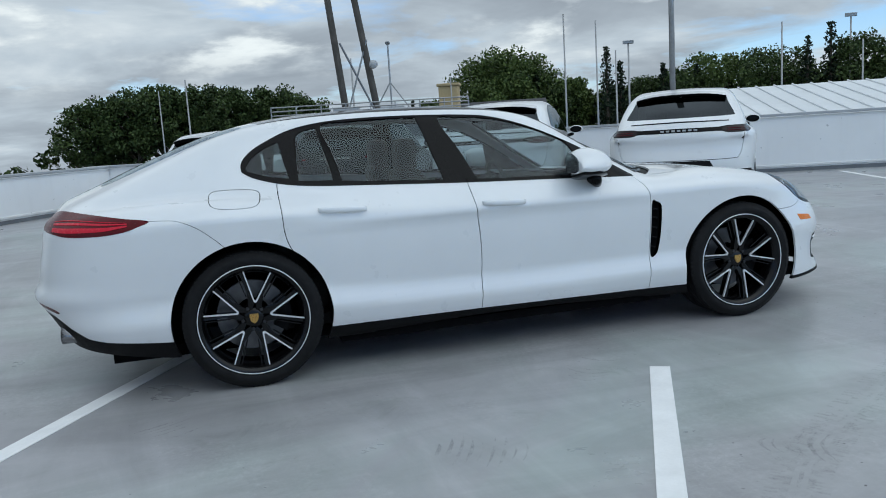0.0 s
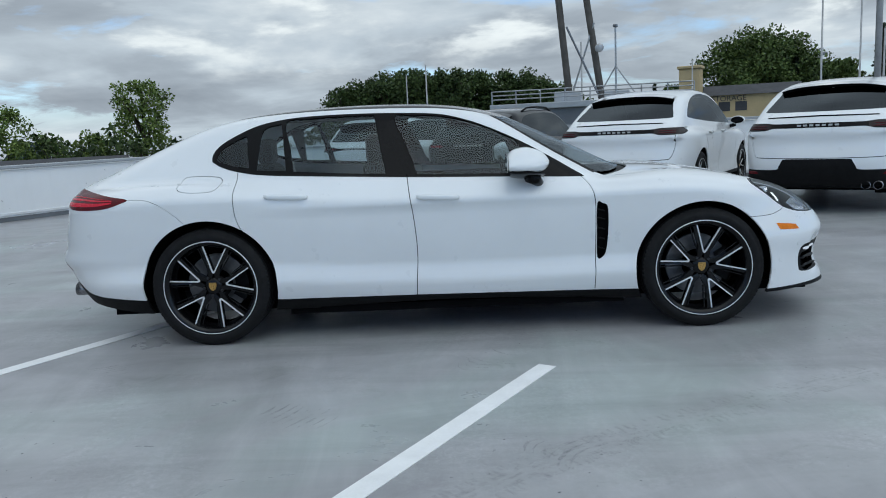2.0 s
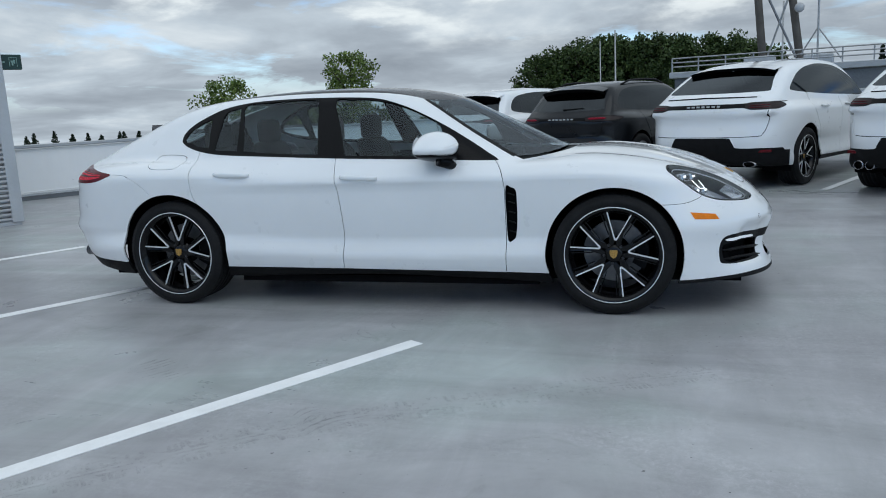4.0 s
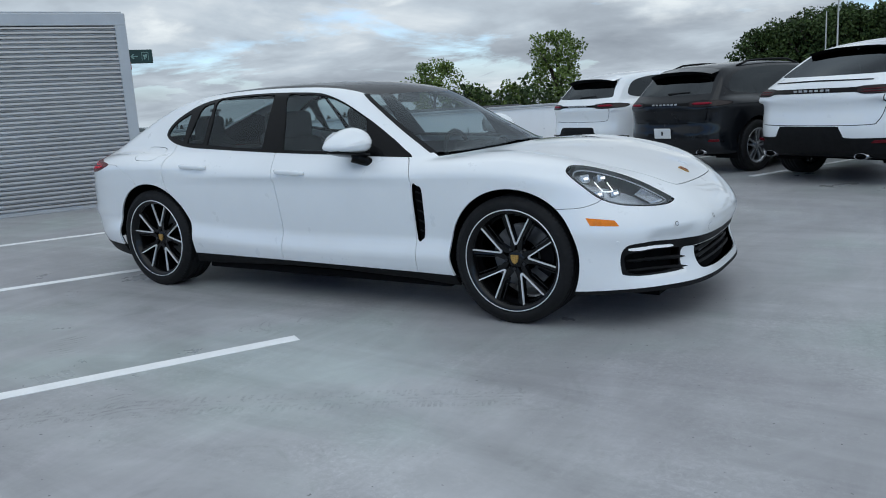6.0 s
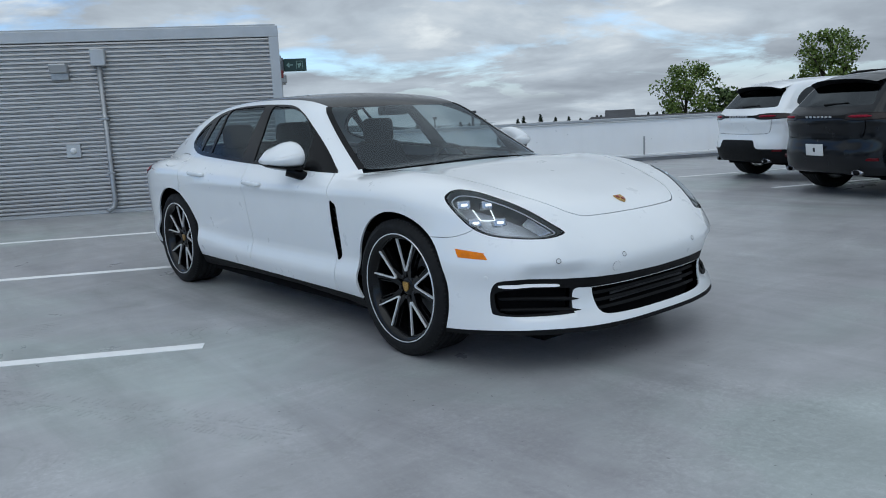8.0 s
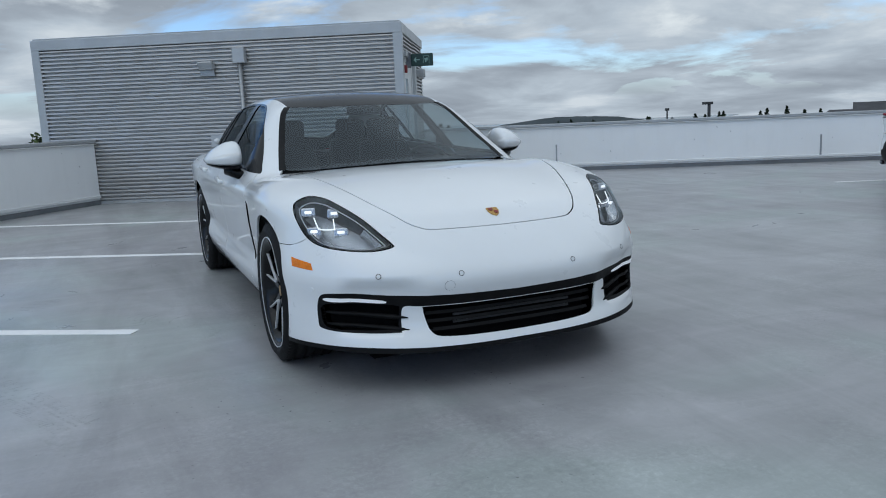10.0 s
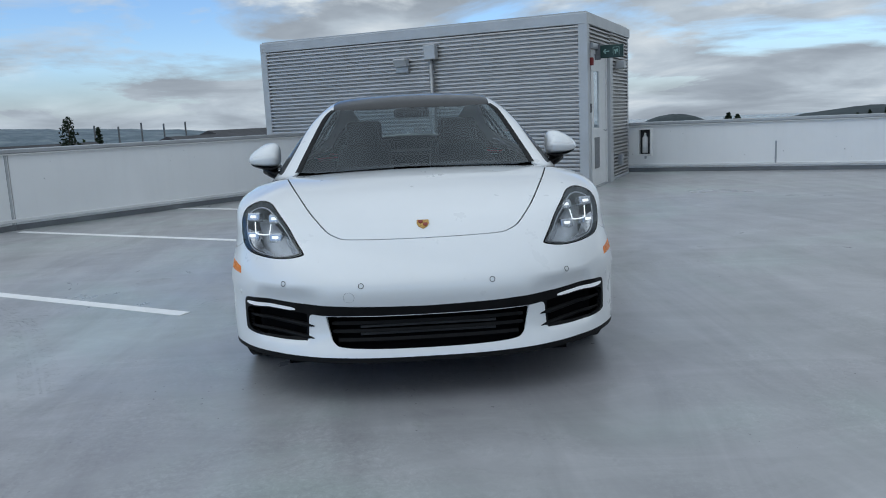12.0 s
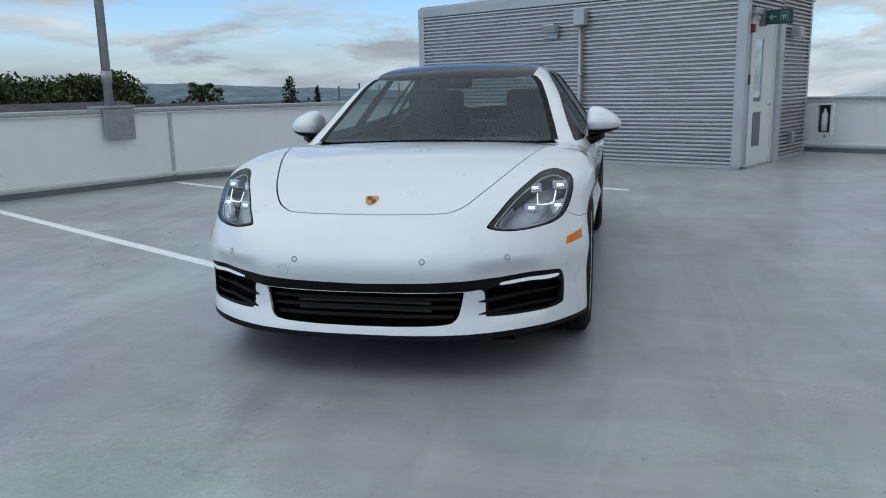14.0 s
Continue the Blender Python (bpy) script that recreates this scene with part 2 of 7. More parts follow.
M_LEAF = leafy("broad_leaves", (0.075, 0.115, 0.024), (0.21, 0.28, 0.070), 0.4)
M_LEAF_DARK = leafy("dark_leaves", (0.026, 0.045, 0.013), (0.085, 0.125, 0.036), 0.15)
M_LEAF_MID = leafy("mid_green_leaves", (0.040, 0.068, 0.016), (0.13, 0.18, 0.048), 0.3)
M_NEEDLE = leafy("conifer_needles", (0.010, 0.020, 0.011), (0.030, 0.048, 0.024), 0.2)
gr = Mat("town_ground", (0.08, 0.09, 0.06), 0.9)
gv = gr.coord(world=True)
gr.color(gr.ramp(gr.noise(0.02, 8, 0.65, 0.5, gv), (0.35, (0.035, 0.05, 0.025)), (0.5, (0.07, 0.075, 0.06)), (0.65, (0.05, 0.07, 0.03))))
M_GROUND = gr.m
wat = Mat("bay_water", (0.10, 0.14, 0.17), 0.12)
wat.rough(wat.ramp(wat.noise(0.01, 5, 0.6, 0.4, wat.coord(world=True)), (0.3, 0.10), (0.7, 0.28)))
M_WATER = wat.m
# far hills: blue aerial haze is mixed into the base colours
hl = Mat("hazed_distant_hill", (0.10, 0.14, 0.19), 1.0)
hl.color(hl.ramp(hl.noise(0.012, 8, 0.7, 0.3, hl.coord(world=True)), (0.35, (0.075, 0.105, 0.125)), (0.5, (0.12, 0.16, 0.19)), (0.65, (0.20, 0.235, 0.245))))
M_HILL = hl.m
hn = Mat("wooded_hill", (0.04, 0.06, 0.05), 1.0)
hn.color(hn.ramp(hn.noise(0.05, 8, 0.7, 0.3, hn.coord(world=True)), (0.35, (0.022, 0.032, 0.036)), (0.65, (0.046, 0.062, 0.066))))
M_HILLNEAR = hn.m

# ---- car materials ----


def paint(name, color, flake=0.04, spec=0.5, coat=1.0):
    m = Mat(name, color, 0.32, 0.0, Coat_Weight=coat, Coat_Roughness=0.03, Specular_IOR_Level=spec)
    v = m.coord()
    lo, hi = tuple(c * (1 - flake) for c in color), tuple(min(1, c * (1 + flake)) for c in color)
    m.color(m.ramp(m.noise(2.2, 4, 0.6, 0.3, v), (0.3, lo), (0.7, hi)))
    m.rough(m.ramp(m.noise(7, 4, 0.6, 0, v), (0.3, 0.26), (0.7, 0.40)))
    return m.m


M_CARWHITE = paint("white_car_paint", (0.80, 0.81, 0.81), 0.02)
M_CARDARK = paint("dark_grey_car_paint", (0.005, 0.006, 0.008), 0.10, 0.06, 0.6)
M_BLACKGLOSS = tinted("gloss_black_trim", (0.004, 0.004, 0.0045), 0.15, 6, 0.14, Specular_IOR_Level=0.13)
M_BLACKMATT = tinted("black_grained_plastic", (0.007, 0.007, 0.0075), 0.25, 12, 0.55, Specular_IOR_Level=0.14, bump=0.15, fine=160)
M_SHELL = tinted("dark_inner_body", (0.003, 0.003, 0.0035), 0.2, 5, 0.9, Specular_IOR_Level=0.1)
M_TYRE = tinted("tyre_rubber", (0.009, 0.009, 0.0095), 0.25, 14, 0.72, Specular_IOR_Level=0.25, bump=0.3, fine=90)
M_RIM = tinted("gloss_black_wheel", (0.003, 0.003, 0.0035), 0.2, 8, 0.2, Specular_IOR_Level=0.3)
M_ALU = tinted("machined_aluminium", (0.82, 0.82, 0.83), 0.05, 30, 0.34, 0.35)
M_SILVERRIM = tinted("silver_wheel", (0.42, 0.43, 0.45), 0.10, 20, 0.32, 0.8)
M_CHROME = tinted("bright_chrome", (0.75, 0.75, 0.76), 0.05, 20, 0.10, 1.0)
M_DISC = tinted("brake_disc_iron", (0.16, 0.16, 0.165), 0.15, 25, 0.35, 0.8)
M_LEATHER = tinted("dark_leather", (0.026, 0.026, 0.026), 0.2, 8, 0.65, Specular_IOR_Level=0.25, bump=0.03, fine=60)
M_DASH = tinted("soft_dash_plastic", (0.014, 0.014, 0.015), 0.2, 9, 0.7, Specular_IOR_Level=0.2, bump=0.03, fine=60)
M_GOLD = tinted("gold_badge", (0.55, 0.33, 0.10), 0.15, 60, 0.3, 0.8)
M_BADGERED = tinted("dark_red_badge", (0.25, 0.03, 0.02), 0.1, 50, 0.35)
M_AMBER = tinted("amber_lens", (0.78, 0.20, 0.003), 0.10, 40, 0.25, Specular_IOR_Level=0.25)
M_REDLAMP = tinted("red_lamp_lens", (0.10, 0.003, 0.007), 0.15, 30, 0.22, Specular_IOR_Level=0.22)
M_REDBRIGHT = tinted("bright_red_lamp_band", (0.62, 0.016, 0.040), 0.10, 30, 0.25, Specular_IOR_Level=0.2)
M_REDLINE = tinted("dark_red_light_line", (0.26, 0.012, 0.028), 0.15, 30, 0.5, Specular_IOR_Level=0.1)
M_REDDIM = tinted("dim_red_light_line", (0.09, 0.010, 0.016), 0.15, 30, 0.5, Specular_IOR_Level=0.1)
M_TIP = tinted("dark_chrome", (0.30, 0.30, 0.31), 0.1, 20, 0.18, 1.0)
M_SMOKED = tinted("smoked_lamp_lens", (0.012, 0.004, 0.005), 0.2, 30, 0.2, Specular_IOR_Level=0.3)
M_HOUSING = tinted("lamp_housing", (0.17, 0.175, 0.185), 0.2, 14, 0.35, 0.4)
M_LAMPBASE = tinted("lamp_base", (0.48, 0.49, 0.51), 0.2, 14, 0.4, 0.2)
M_REFLECT = tinted("lamp_reflector", (0.55, 0.56, 0.58), 0.1, 20, 0.22, 0.8)
M_PLATE = tinted("white_plate_insert", (0.72, 0.72, 0.70), 0.04, 8, 0.4)


def lens_glass(name, tint, ior=0.075, rough=0.0):
    """A thin pane: tinted straight through, mirroring by Fresnel."""
    m = Mat(name)
    nt = m.t
    nt.nodes.remove(m.p)
    tr = m.node("ShaderNodeBsdfTransparent")
    tr.inputs[0].default_value = (*tint, 1)
    gl = m.node("ShaderNodeBsdfGlossy")
    gl.inputs["Roughness"].default_value = rough
    gl.inputs["Color"].default_value = (0.88, 0.95, 1.0, 1)
    lw = m.node("ShaderNodeLayerWeight")
    lw.inputs["Blend"].default_value = 0.5
    mx = m.node("ShaderNodeMixShader")
    m.link(m.ramp(lw.outputs["Facing"], (0.0, ior), (0.55, ior * 1.5), (0.80, ior * 3.6), (0.93, min(1, ior * 8)), (1.0, 1.0)), mx.inputs[0])
    m.link(tr.outputs[0], mx.inputs[1])
    m.link(gl.outputs[0], mx.inputs[2])
    m.link(mx.outputs[0], nt.nodes["Material Output"].inputs["Surface"])
    return m.m


M_GLASS = lens_glass("side_glass", (0.60, 0.68, 0.695), 0.038)
M_GLASSDARK = lens_glass("privacy_glass", (0.035, 0.038, 0.042), 0.050)
M_SCREEN = lens_glass("windscreen_glass", (0.55, 0.61, 0.62), 0.056)
M_SILVERGLASS = lens_glass("door_glass", (0.5, 0.55, 0.55), 0.22)
M_LENS = lens_glass("clear_lamp_cover", (0.90, 0.92, 0.94), 0.06)


def glow(name, color, strength):
    m = Mat(name, color, 0.3)
    m.p.inputs["Emission Color"].default_value = (*color, 1)
    m.p.inputs["Emission Strength"].default_value = strength
    return m.m


M_LED = glow("lit_daytime_lamp", (1.0, 1.0, 1.0), 0.95)
M_LEDSOFT = glow("dim_light_guide", (0.72, 0.74, 0.78), 0.32)
# ---- mesh helpers ----
B = pose(0, 0, 0, 0, 0, -25)  # the building's axes, turned against the car's


def mesh_of(name, verts, faces, mat, smooth=False):
    me = bpy.data.meshes.new(name)
    me.from_pydata([tuple(v) for v in verts], [], faces)
    if smooth:
        me.shade_smooth()
    if mat:
        me.materials.append(mat)
    me.update()
    return me


def part(name, bm, mat, parent=None, label="", m=None, smooth=False):
    """Links a bmesh as one mesh object, under a thing or a part."""
    me = bpy.data.meshes.new(name)
    bmesh.ops.recalc_face_normals(bm, faces=bm.faces[:])
    bm.to_mesh(me)
    bm.free()
    if smooth:
        me.shade_smooth()
    if mat:
        me.materials.append(mat)
    return hang(name, me, parent, label, m)


def hang(name, me, parent=None, label="", m=None):
    ob = new(name, me)
    if parent is not None:
        ob.parent = parent
    if m is not None:
        ob.matrix_local = m
    if label:
        ob["label"] = label
    return ob


GROUPS = {"sport_utility_car": "sport utility cars parked in a row", "tree": "trees beyond the roof", "conifer": "conifers beyond the roof", "house": "town houses below", "thin_mast": "thin street masts", "utility_pole": "timber utility poles", "lamp_post": "rooftop lamp posts", "chimney_stack": "far industrial stacks", "floodlight_mast": "floodlight masts", "cable_mast": "cable masts"}


def thing(name, label, category, m=None, group="", kind=""):
    """An empty at the base of a thing."""
    ob = new(name)
    ob.empty_display_size = 0.1
    if m is not None:
        ob.matrix_local = m
    return tagged(ob, label, category, group or GROUPS.get(name, ""), kind)


def box(x0, x1, y0, y1, z0, z1, bevel=0.0, bm=None, seg=1):
    own = bm if bm is not None else bmesh.new()
    r = bmesh.ops.create_cube(own, size=1, matrix=Matrix.Translation(((x0 + x1) / 2, (y0 + y1) / 2, (z0 + z1) / 2)) @ Matrix.Diagonal((x1 - x0, y1 - y0, z1 - z0, 1)))
    if bevel:
        es = {e for v in r["verts"] for e in v.link_edges}
        bmesh.ops.bevel(own, geom=list(es), offset=bevel, segments=seg, affect="EDGES", profile=0.5)
    return own


def tube(points, radius, sides=10, bm=None, caps=True):
    """A round bar along points; radius may be one number or one for each point."""
    own = bm if bm is not None else bmesh.new()
    pts = [Vector(p) for p in points]
    rad = radius if isinstance(radius, (list, tuple)) else [radius] * len(pts)
    rings, side = [], None
    for i, p in enumerate(pts):
        d = (pts[min(i + 1, len(pts) - 1)] - pts[max(i - 1, 0)]).normalized()
        if side is None:
            side = d.cross((0, 0, 1) if abs(d.z) < 0.9 else (1, 0, 0)).normalized()
        side = (side - d * side.dot(d)).normalized()
        up = d.cross(side)
        rings.append([own.verts.new(p + (side * math.cos(a) + up * math.sin(a)) * rad[i]) for a in (2 * math.pi * k / sides for k in range(sides))])
    for a, b in zip(rings, rings[1:]):
        for k in range(sides):
            own.faces.new((a[k], a[(k + 1) % sides], b[(k + 1) % sides], b[k]))
    if caps:
        own.faces.new(rings[0][::-1])
        own.faces.new(rings[-1])
    return own


def prism(outline, z0, z1, bm=None, m=None):
    """A flat outline (x, y) carried from z0 to z1."""
    own = bm if bm is not None else bmesh.new()
    put = (lambda v: m @ Vector(v)) if m is not None else Vector
    lo = [own.verts.new(put((x, y, z0))) for x, y in outline]
    hi = [own.verts.new(put((x, y, z1))) for x, y in outline]
    n = len(outline)
    own.faces.new(lo[::-1])
    own.faces.new(hi)
    for k in range(n):
        own.faces.new((lo[k], lo[(k + 1) % n], hi[(k + 1) % n], hi[k]))
    return own


def lathe(profile, sides=64, bm=None):
    """A profile of (radius, y) turned round the y axis."""
    own = bm if bm is not None else bmesh.new()
    rings = [[own.verts.new((r * math.cos(a), y, r * math.sin(a))) for a in (2 * math.pi * k / sides for k in range(sides))] for r, y in profile]
    for a, b in zip(rings, rings[1:]):
        for k in range(sides):
            own.faces.new((a[k], a[(k + 1) % sides], b[(k + 1) % sides], b[k]))
    return own


def setting(name, bm, mat, label, category, m=None):
    return tagged(part(name, bm, mat, None, "", m), label, category, {"bay_line": "painted bay lines"}.get(name, ""), "structure")


# ---- the roof deck, its parapets and the ground far below ----
WALL_TOP, WX, SY, NY, EX = 0.96, -10.4, -6.85, 12.0, 26.0
SHED_X, SHED_Y, SHED_Y2, SHED_X2, SHED_H = -7.05, -0.20, -6.22, -10.20, 2.70
setting("floor", box(WX - 0.4, EX + 0.4, SY - 1.0, NY + 0.4, -0.35, 0.0), M_DECK, "grey coated roof deck with trowel swirls and scuffs", "floor", B)
HB = B @ pose(SHED_X, SHED_Y, 0, 0, 0, -2.4) @ Matrix.Translation((-SHED_X, -SHED_Y, 0))  # the stair house stands slightly askew
KINK = (-2.25, SY)  # the south parapet bends here towards the stair house
HIT = (-7.24, -5.36)


def parapet(name, a, b, label, joints=(), WALL_TOP=WALL_TOP):
    """A parapet whose inner face runs from a to b, with the deck on its left."""
    a, b = Vector((*a, 0)), Vector((*b, 0))
    n = (b - a).length
    yaw = math.degrees(math.atan2(b.y - a.y, b.x - a.x))
    m = B @ pose(a.x, a.y, 0, 0, 0, yaw)
    w = thing(name, label, "parapet wall", m, kind="structure")
    part("upstand", box(0, n, -0.25, 0.004, 0, 0.075), M_UPSTAND, w, "dark deck coating turned up the wall")
    cuts = [0, *joints, n]
    for p, q in zip(cuts, cuts[1:]):
        part("wall_panel", box(p + 0.004, q - 0.004, -0.24, -0.004, 0.075, WALL_TOP - 0.06, 0.004), M_WALL, w)
    part("base_flashing", box(0, n, -0.02, 0.022, 0.105, 0.150, 0.004), M_WHITE, w, "pale metal drip flashing")
    part("coping", box(-0.01, n + 0.01, -0.30, 0.035, WALL_TOP - 0.055, WALL_TOP, 0.008), M_COPING, w, "folded grey metal coping")
    part("coping_edge", box(-0.01, n + 0.01, 0.0, 0.038, WALL_TOP - 0.075, WALL_TOP - 0.06, 0.003), M_WHITE, w)
    for p in joints:
        part("joint_strip", box(p - 0.016, p + 0.016, -0.01, 0.008, 0.075, WALL_TOP - 0.076, 0.003), M_TRIM, w, "grey metal joint cover")
    return w


parapet("wall_south", KINK, (EX, SY), "white panelled roof parapet with grey metal coping", (0.04, 6.0, 12.0, 18.0), 1.07)
parapet("wall_south_bent", HIT, KINK, "white panelled roof parapet with grey metal coping", (), 1.07)
parapet("wall_west", (WX + 0.6, NY), (WX - 0.37, SHED_Y - 2), "white roof parapet with a grey coping", ())
parapet("wall_north", (EX, NY), (-3.4, NY), "white roof parapet in front of a metal roof", (6.0, 12.0, 18.0, 24.0), 1.2)
parapet("wall_north_low", (-3.4, NY), (WX, NY), "white roof parapet behind parked cars", (3.5,), 0.965)
parapet("wall_east", (EX, SY), (EX, NY), "white roof parapet with a grey coping", (9.0,))

for n, (x, y0, turn) in enumerate(((1.10, -1.25, 5.6), (-1.63, -0.6, 4.6), (-4.24, -0.64, 4.0), (4.0, -1.25, 5.0))):
    setting("bay_line", box(-0.05, 0.05, -5.4 - (y0 + 1.25), 0, 0.0005, 0.004), M_PAINTLINE, "worn white painted bay line on the deck", "painted line", B @ pose(x, y0, 0, 0, 0, -turn))
for x in (-6.1, -3.72, -1.35, 1.1, 3.6, 6.2):
    setting("bay_line", box(-0.05, 0.05, 0, 5.2, 0.0005, 0.004), M_PAINTLINE, "white painted bay line beside parked cars", "painted line", B @ pose(x, 6.2, 0))




def tyre_track(points, width, seed):
    """Rows of small lug prints along a curve on the deck."""
    rnd = random.Random(seed)
    bm = bmesh.new()
    n = len(points) - 1
    for k in range(n * 24):
        u = k / 24
        i = min(n - 1, int(u))
        a, b = Vector(points[i]), Vector(points[i + 1])
        d = (b - a).normalized()
        side = Vector((-d.y, d.x))
        c = a + (b - a) * (u - i)
        for row in range(5):
            if rnd.random() < 0.22:
                continue
            o = c + side * width * (row / 4 - 0.5) + d * 0.01 * (row % 2)
            lug = (0.34, 0.16, 0.10, 0.16, 0.34)[row] * width * 0.5
            ln = 0.008 if row in (0, 4) else 0.013
            q = [o + side * lug * p - d * ln * r for p, r in ((-1, -1), (1, -1), (1, 1), (-1, 1))]
            bm.faces.new([bm.verts.new((v.x, v.y, 0.0012)) for v in q])
    return setting("tyre_track", bm, M_TREAD, "faint dusty tyre track across the deck", "tyre mark", B)


tyre_track([(1.02, -3.5), (1.22, -2.99), (1.45, -2.43), (1.71, -2.01), (2.22, -1.32), (2.6, -0.85)], 0.15, 1)


def smudge(x, y, r, seed):
    """A comb of short curved tread scuffs, side by side, broken by gaps."""
    rnd = random.Random(seed)
    bm = bmesh.new()
    turn, bend = rnd.uniform(0, 3.1), rnd.uniform(-1.6, 1.6)
    u = Vector((math.cos(turn), math.sin(turn), 0))
    w = Vector((-u.y, u.x, 0))
    n = rnd.randint(7, 10)
    for k in range(n):
        off = (k / (n - 1) - 0.5) * 2.2 * r
        ln = r * rnd.uniform(0.5, 1.1) * (1 - 0.5 * abs(k / (n - 1) - 0.5))
        if rnd.random() < 0.2:
            continue
        half = rnd.uniform(0.004, 0.010)
        mid = [Vector((x, y, 0.0014)) + w * (off + bend * q * q * 0.35 * r) + u * (q * ln + rnd.uniform(-0.01, 0.01)) for q in (-1, -0.5, 0, 0.5, 1)]
        wide = [half * g for g in (0.25, 0.8, 1.0, 0.8, 0.25)]
        lo, hi = ([bm.verts.new(c + w * g * sg) for c, g in zip(mid, wide)] for sg in (-1, 1))
        for q in range(4):
            bm.faces.new((lo[q], lo[q + 1], hi[q + 1], hi[q]))
    return setting("smudge", bm, M_SMUDGE, "dark rubbed smudge on the deck coating", "stain", B)


for k, (x, y, r) in enumerate(((-1.18, -2.02, 0.14), (0.29, -2.30, 0.16), (0.75, -1.31, 0.18), (1.52, -2.26, 0.16), (3.69, 4.22, 0.12))):
    smudge(x, y, r, 60 + k)


# ---- the stair house ----
def corrugated(length, height, pitch=0.062, depth=0.050):
    """Horizontal ribs: flats joined by slopes. The outer face looks along -y, length along x."""
    bm = bmesh.new()
    prof, z = [], 0.0
    while z < height - 1e-6:
        for dz, y in ((0.0, 0.0), (0.35, 0.0), (0.40, -depth), (0.82, -depth * 0.90), (1.0, 0.0)):
            zz = min(height, z + dz * pitch)
            if not prof or zz > prof[-1][1] + 1e-6:
                prof.append((y, zz))
        z += pitch
    n = max(1, int(length / 1.0))
    cols = [[bm.verts.new((length * k / n, y, z)) for y, z in prof] for k in range(n + 1)]
    for a, b in zip(cols, cols[1:]):
        for k in range(len(prof) - 1):
            bm.faces.new((a[k], b[k], b[k + 1], a[k + 1]))
    return bm


house = thing("stair_house", "grey corrugated metal stair house with a white door", "rooftop building", HB @ pose(SHED_X, SHED_Y2, 0))
HL, HD = SHED_Y - SHED_Y2, SHED_X - SHED_X2  # length of the long face, depth of the door side
core = box(-HD + 0.05, -0.05, 0.05, HL - 0.05, 0.0, SHED_H - 0.04)
part("wall_core", core, M_UPSTAND, house, "dark wall behind the cladding")
# the long face looks along +x, the door side along +y
part("cladding_long", corrugated(HL - 0.20, SHED_H - 0.235), M_CLAD, house, "ribbed grey metal cladding", pose(-0.02, 0.10, 0.055, 0, 0, 90))
part("cladding_door_side", corrugated(HD - 1.64, SHED_H - 0.235), M_CLAD, house, "ribbed grey metal cladding", pose(-1.55, HL - 0.02, 0.055, 0, 0, 180))
part("cladding_over_door", corrugated(1.45, SHED_H - 0.18 - 2.27), M_CLAD, house, "ribbed grey metal cladding", pose(-0.10, HL - 0.02, 2.27, 0, 0, 180))
part("cladding_back", corrugated(HL - 0.2, SHED_H - 0.235), M_CLAD, house, "", pose(-HD + 0.02, HL - 0.10, 0.055, 0, 0, -90))
part("cladding_end", corrugated(HD - 0.2, SHED_H - 0.235), M_CLAD, house, "", pose(-HD + 0.10, 0.02, 0.055, 0, 0, 0))
for x0, x1, y0, y1 in ((-0.10, 0.034, HL - 0.115, HL + 0.034), (-0.10, 0.034, -0.034, 0.10), (-HD - 0.012, -HD + 0.09, HL - 0.10, HL + 0.012), (-HD - 0.012, -HD + 0.09, -0.012, 0.1)):
    part("corner_trim", box(x0, x1, y0, y1, 0.04, SHED_H - 0.16, 0.006), M_TRIM, house, "pale grey corner trim")
bm = box(-HD - 0.035, 0.035, -0.035, HL + 0.035, SHED_H - 0.165, SHED_H, 0.008)
part("roof_fascia", bm, M_TRIM, house, "pale grey roof edge flashing")
part("roof_sheet", box(-HD, 0, 0, HL, SHED_H + 0.003, SHED_H + 0.025), M_COPING, house)
part("plinth_long", box(-0.05, 0.014, 0.02, HL + 0.005, 0.0, 0.06, 0.006), M_TRIM, house, "pale grey base flashing")
part("plinth_door_side", box(-HD, -1.56, HL - 0.05, HL + 0.014, 0.0, 0.06, 0.006), M_TRIM, house, "pale grey base flashing")
door = hang("door", None, house, "white steel door with a tall glass pane", pose(-0.30, HL, 0))
for a, b, z0, z1 in ((0.0, 0.07, 0.0, 2.18), (-1.02, -0.95, 0.0, 2.18), (-1.02, 0.07, 2.11, 2.18)):
    part("door_frame", box(a, b, -0.03, 0.022, z0, z1, 0.005), M_WHITE, door)
bm = box(-0.945, -0.005, -0.03, 0.006, 0.02, 0.95, 0.004)
box(-0.945, -0.50, -0.03, 0.006, 0.95, 1.85, 0, bm)
box(-0.13, -0.005, -0.03, 0.006, 0.95, 1.85, 0, bm)
box(-0.945, -0.005, -0.03, 0.006, 1.85, 2.105, 0, bm)
part("door_leaf", bm, M_WHITE, door, "white painted door leaf")
part("door_pane", box(-0.50, -0.13, -0.016, -0.010, 0.95, 1.85), M_SILVERGLASS, door, "pale reflecting glass pane")
part("louvre", box(-0.48, -0.15, 0.007, 0.013, 0.30, 0.80, 0.003), M_HOUSING, door, "grey lower louvre")
bm = tube([(-0.80, 0.008, 0.90), (-0.80, 0.06, 0.90), (-0.69, 0.06, 0.90)], 0.011, 8)
part("door_handle", bm, M_CHROME, door, "steel lever handle", smooth=True)
part("lock_plate", box(0.09, 0.15, 0.012, 0.03, 1.20, 1.34, 0.004), M_DARKPLASTIC, door, "dark keypad")
part("jamb", box(-1.24, -1.022, -0.03, 0.075, 0.0, 2.26, 0.006), M_TRIM, door, "grey folded metal jamb")
part("header", box(-1.24, 0.085, -0.03, 0.060, 2.182, 2.27, 0.006), M_TRIM, door, "grey folded metal head flashing")
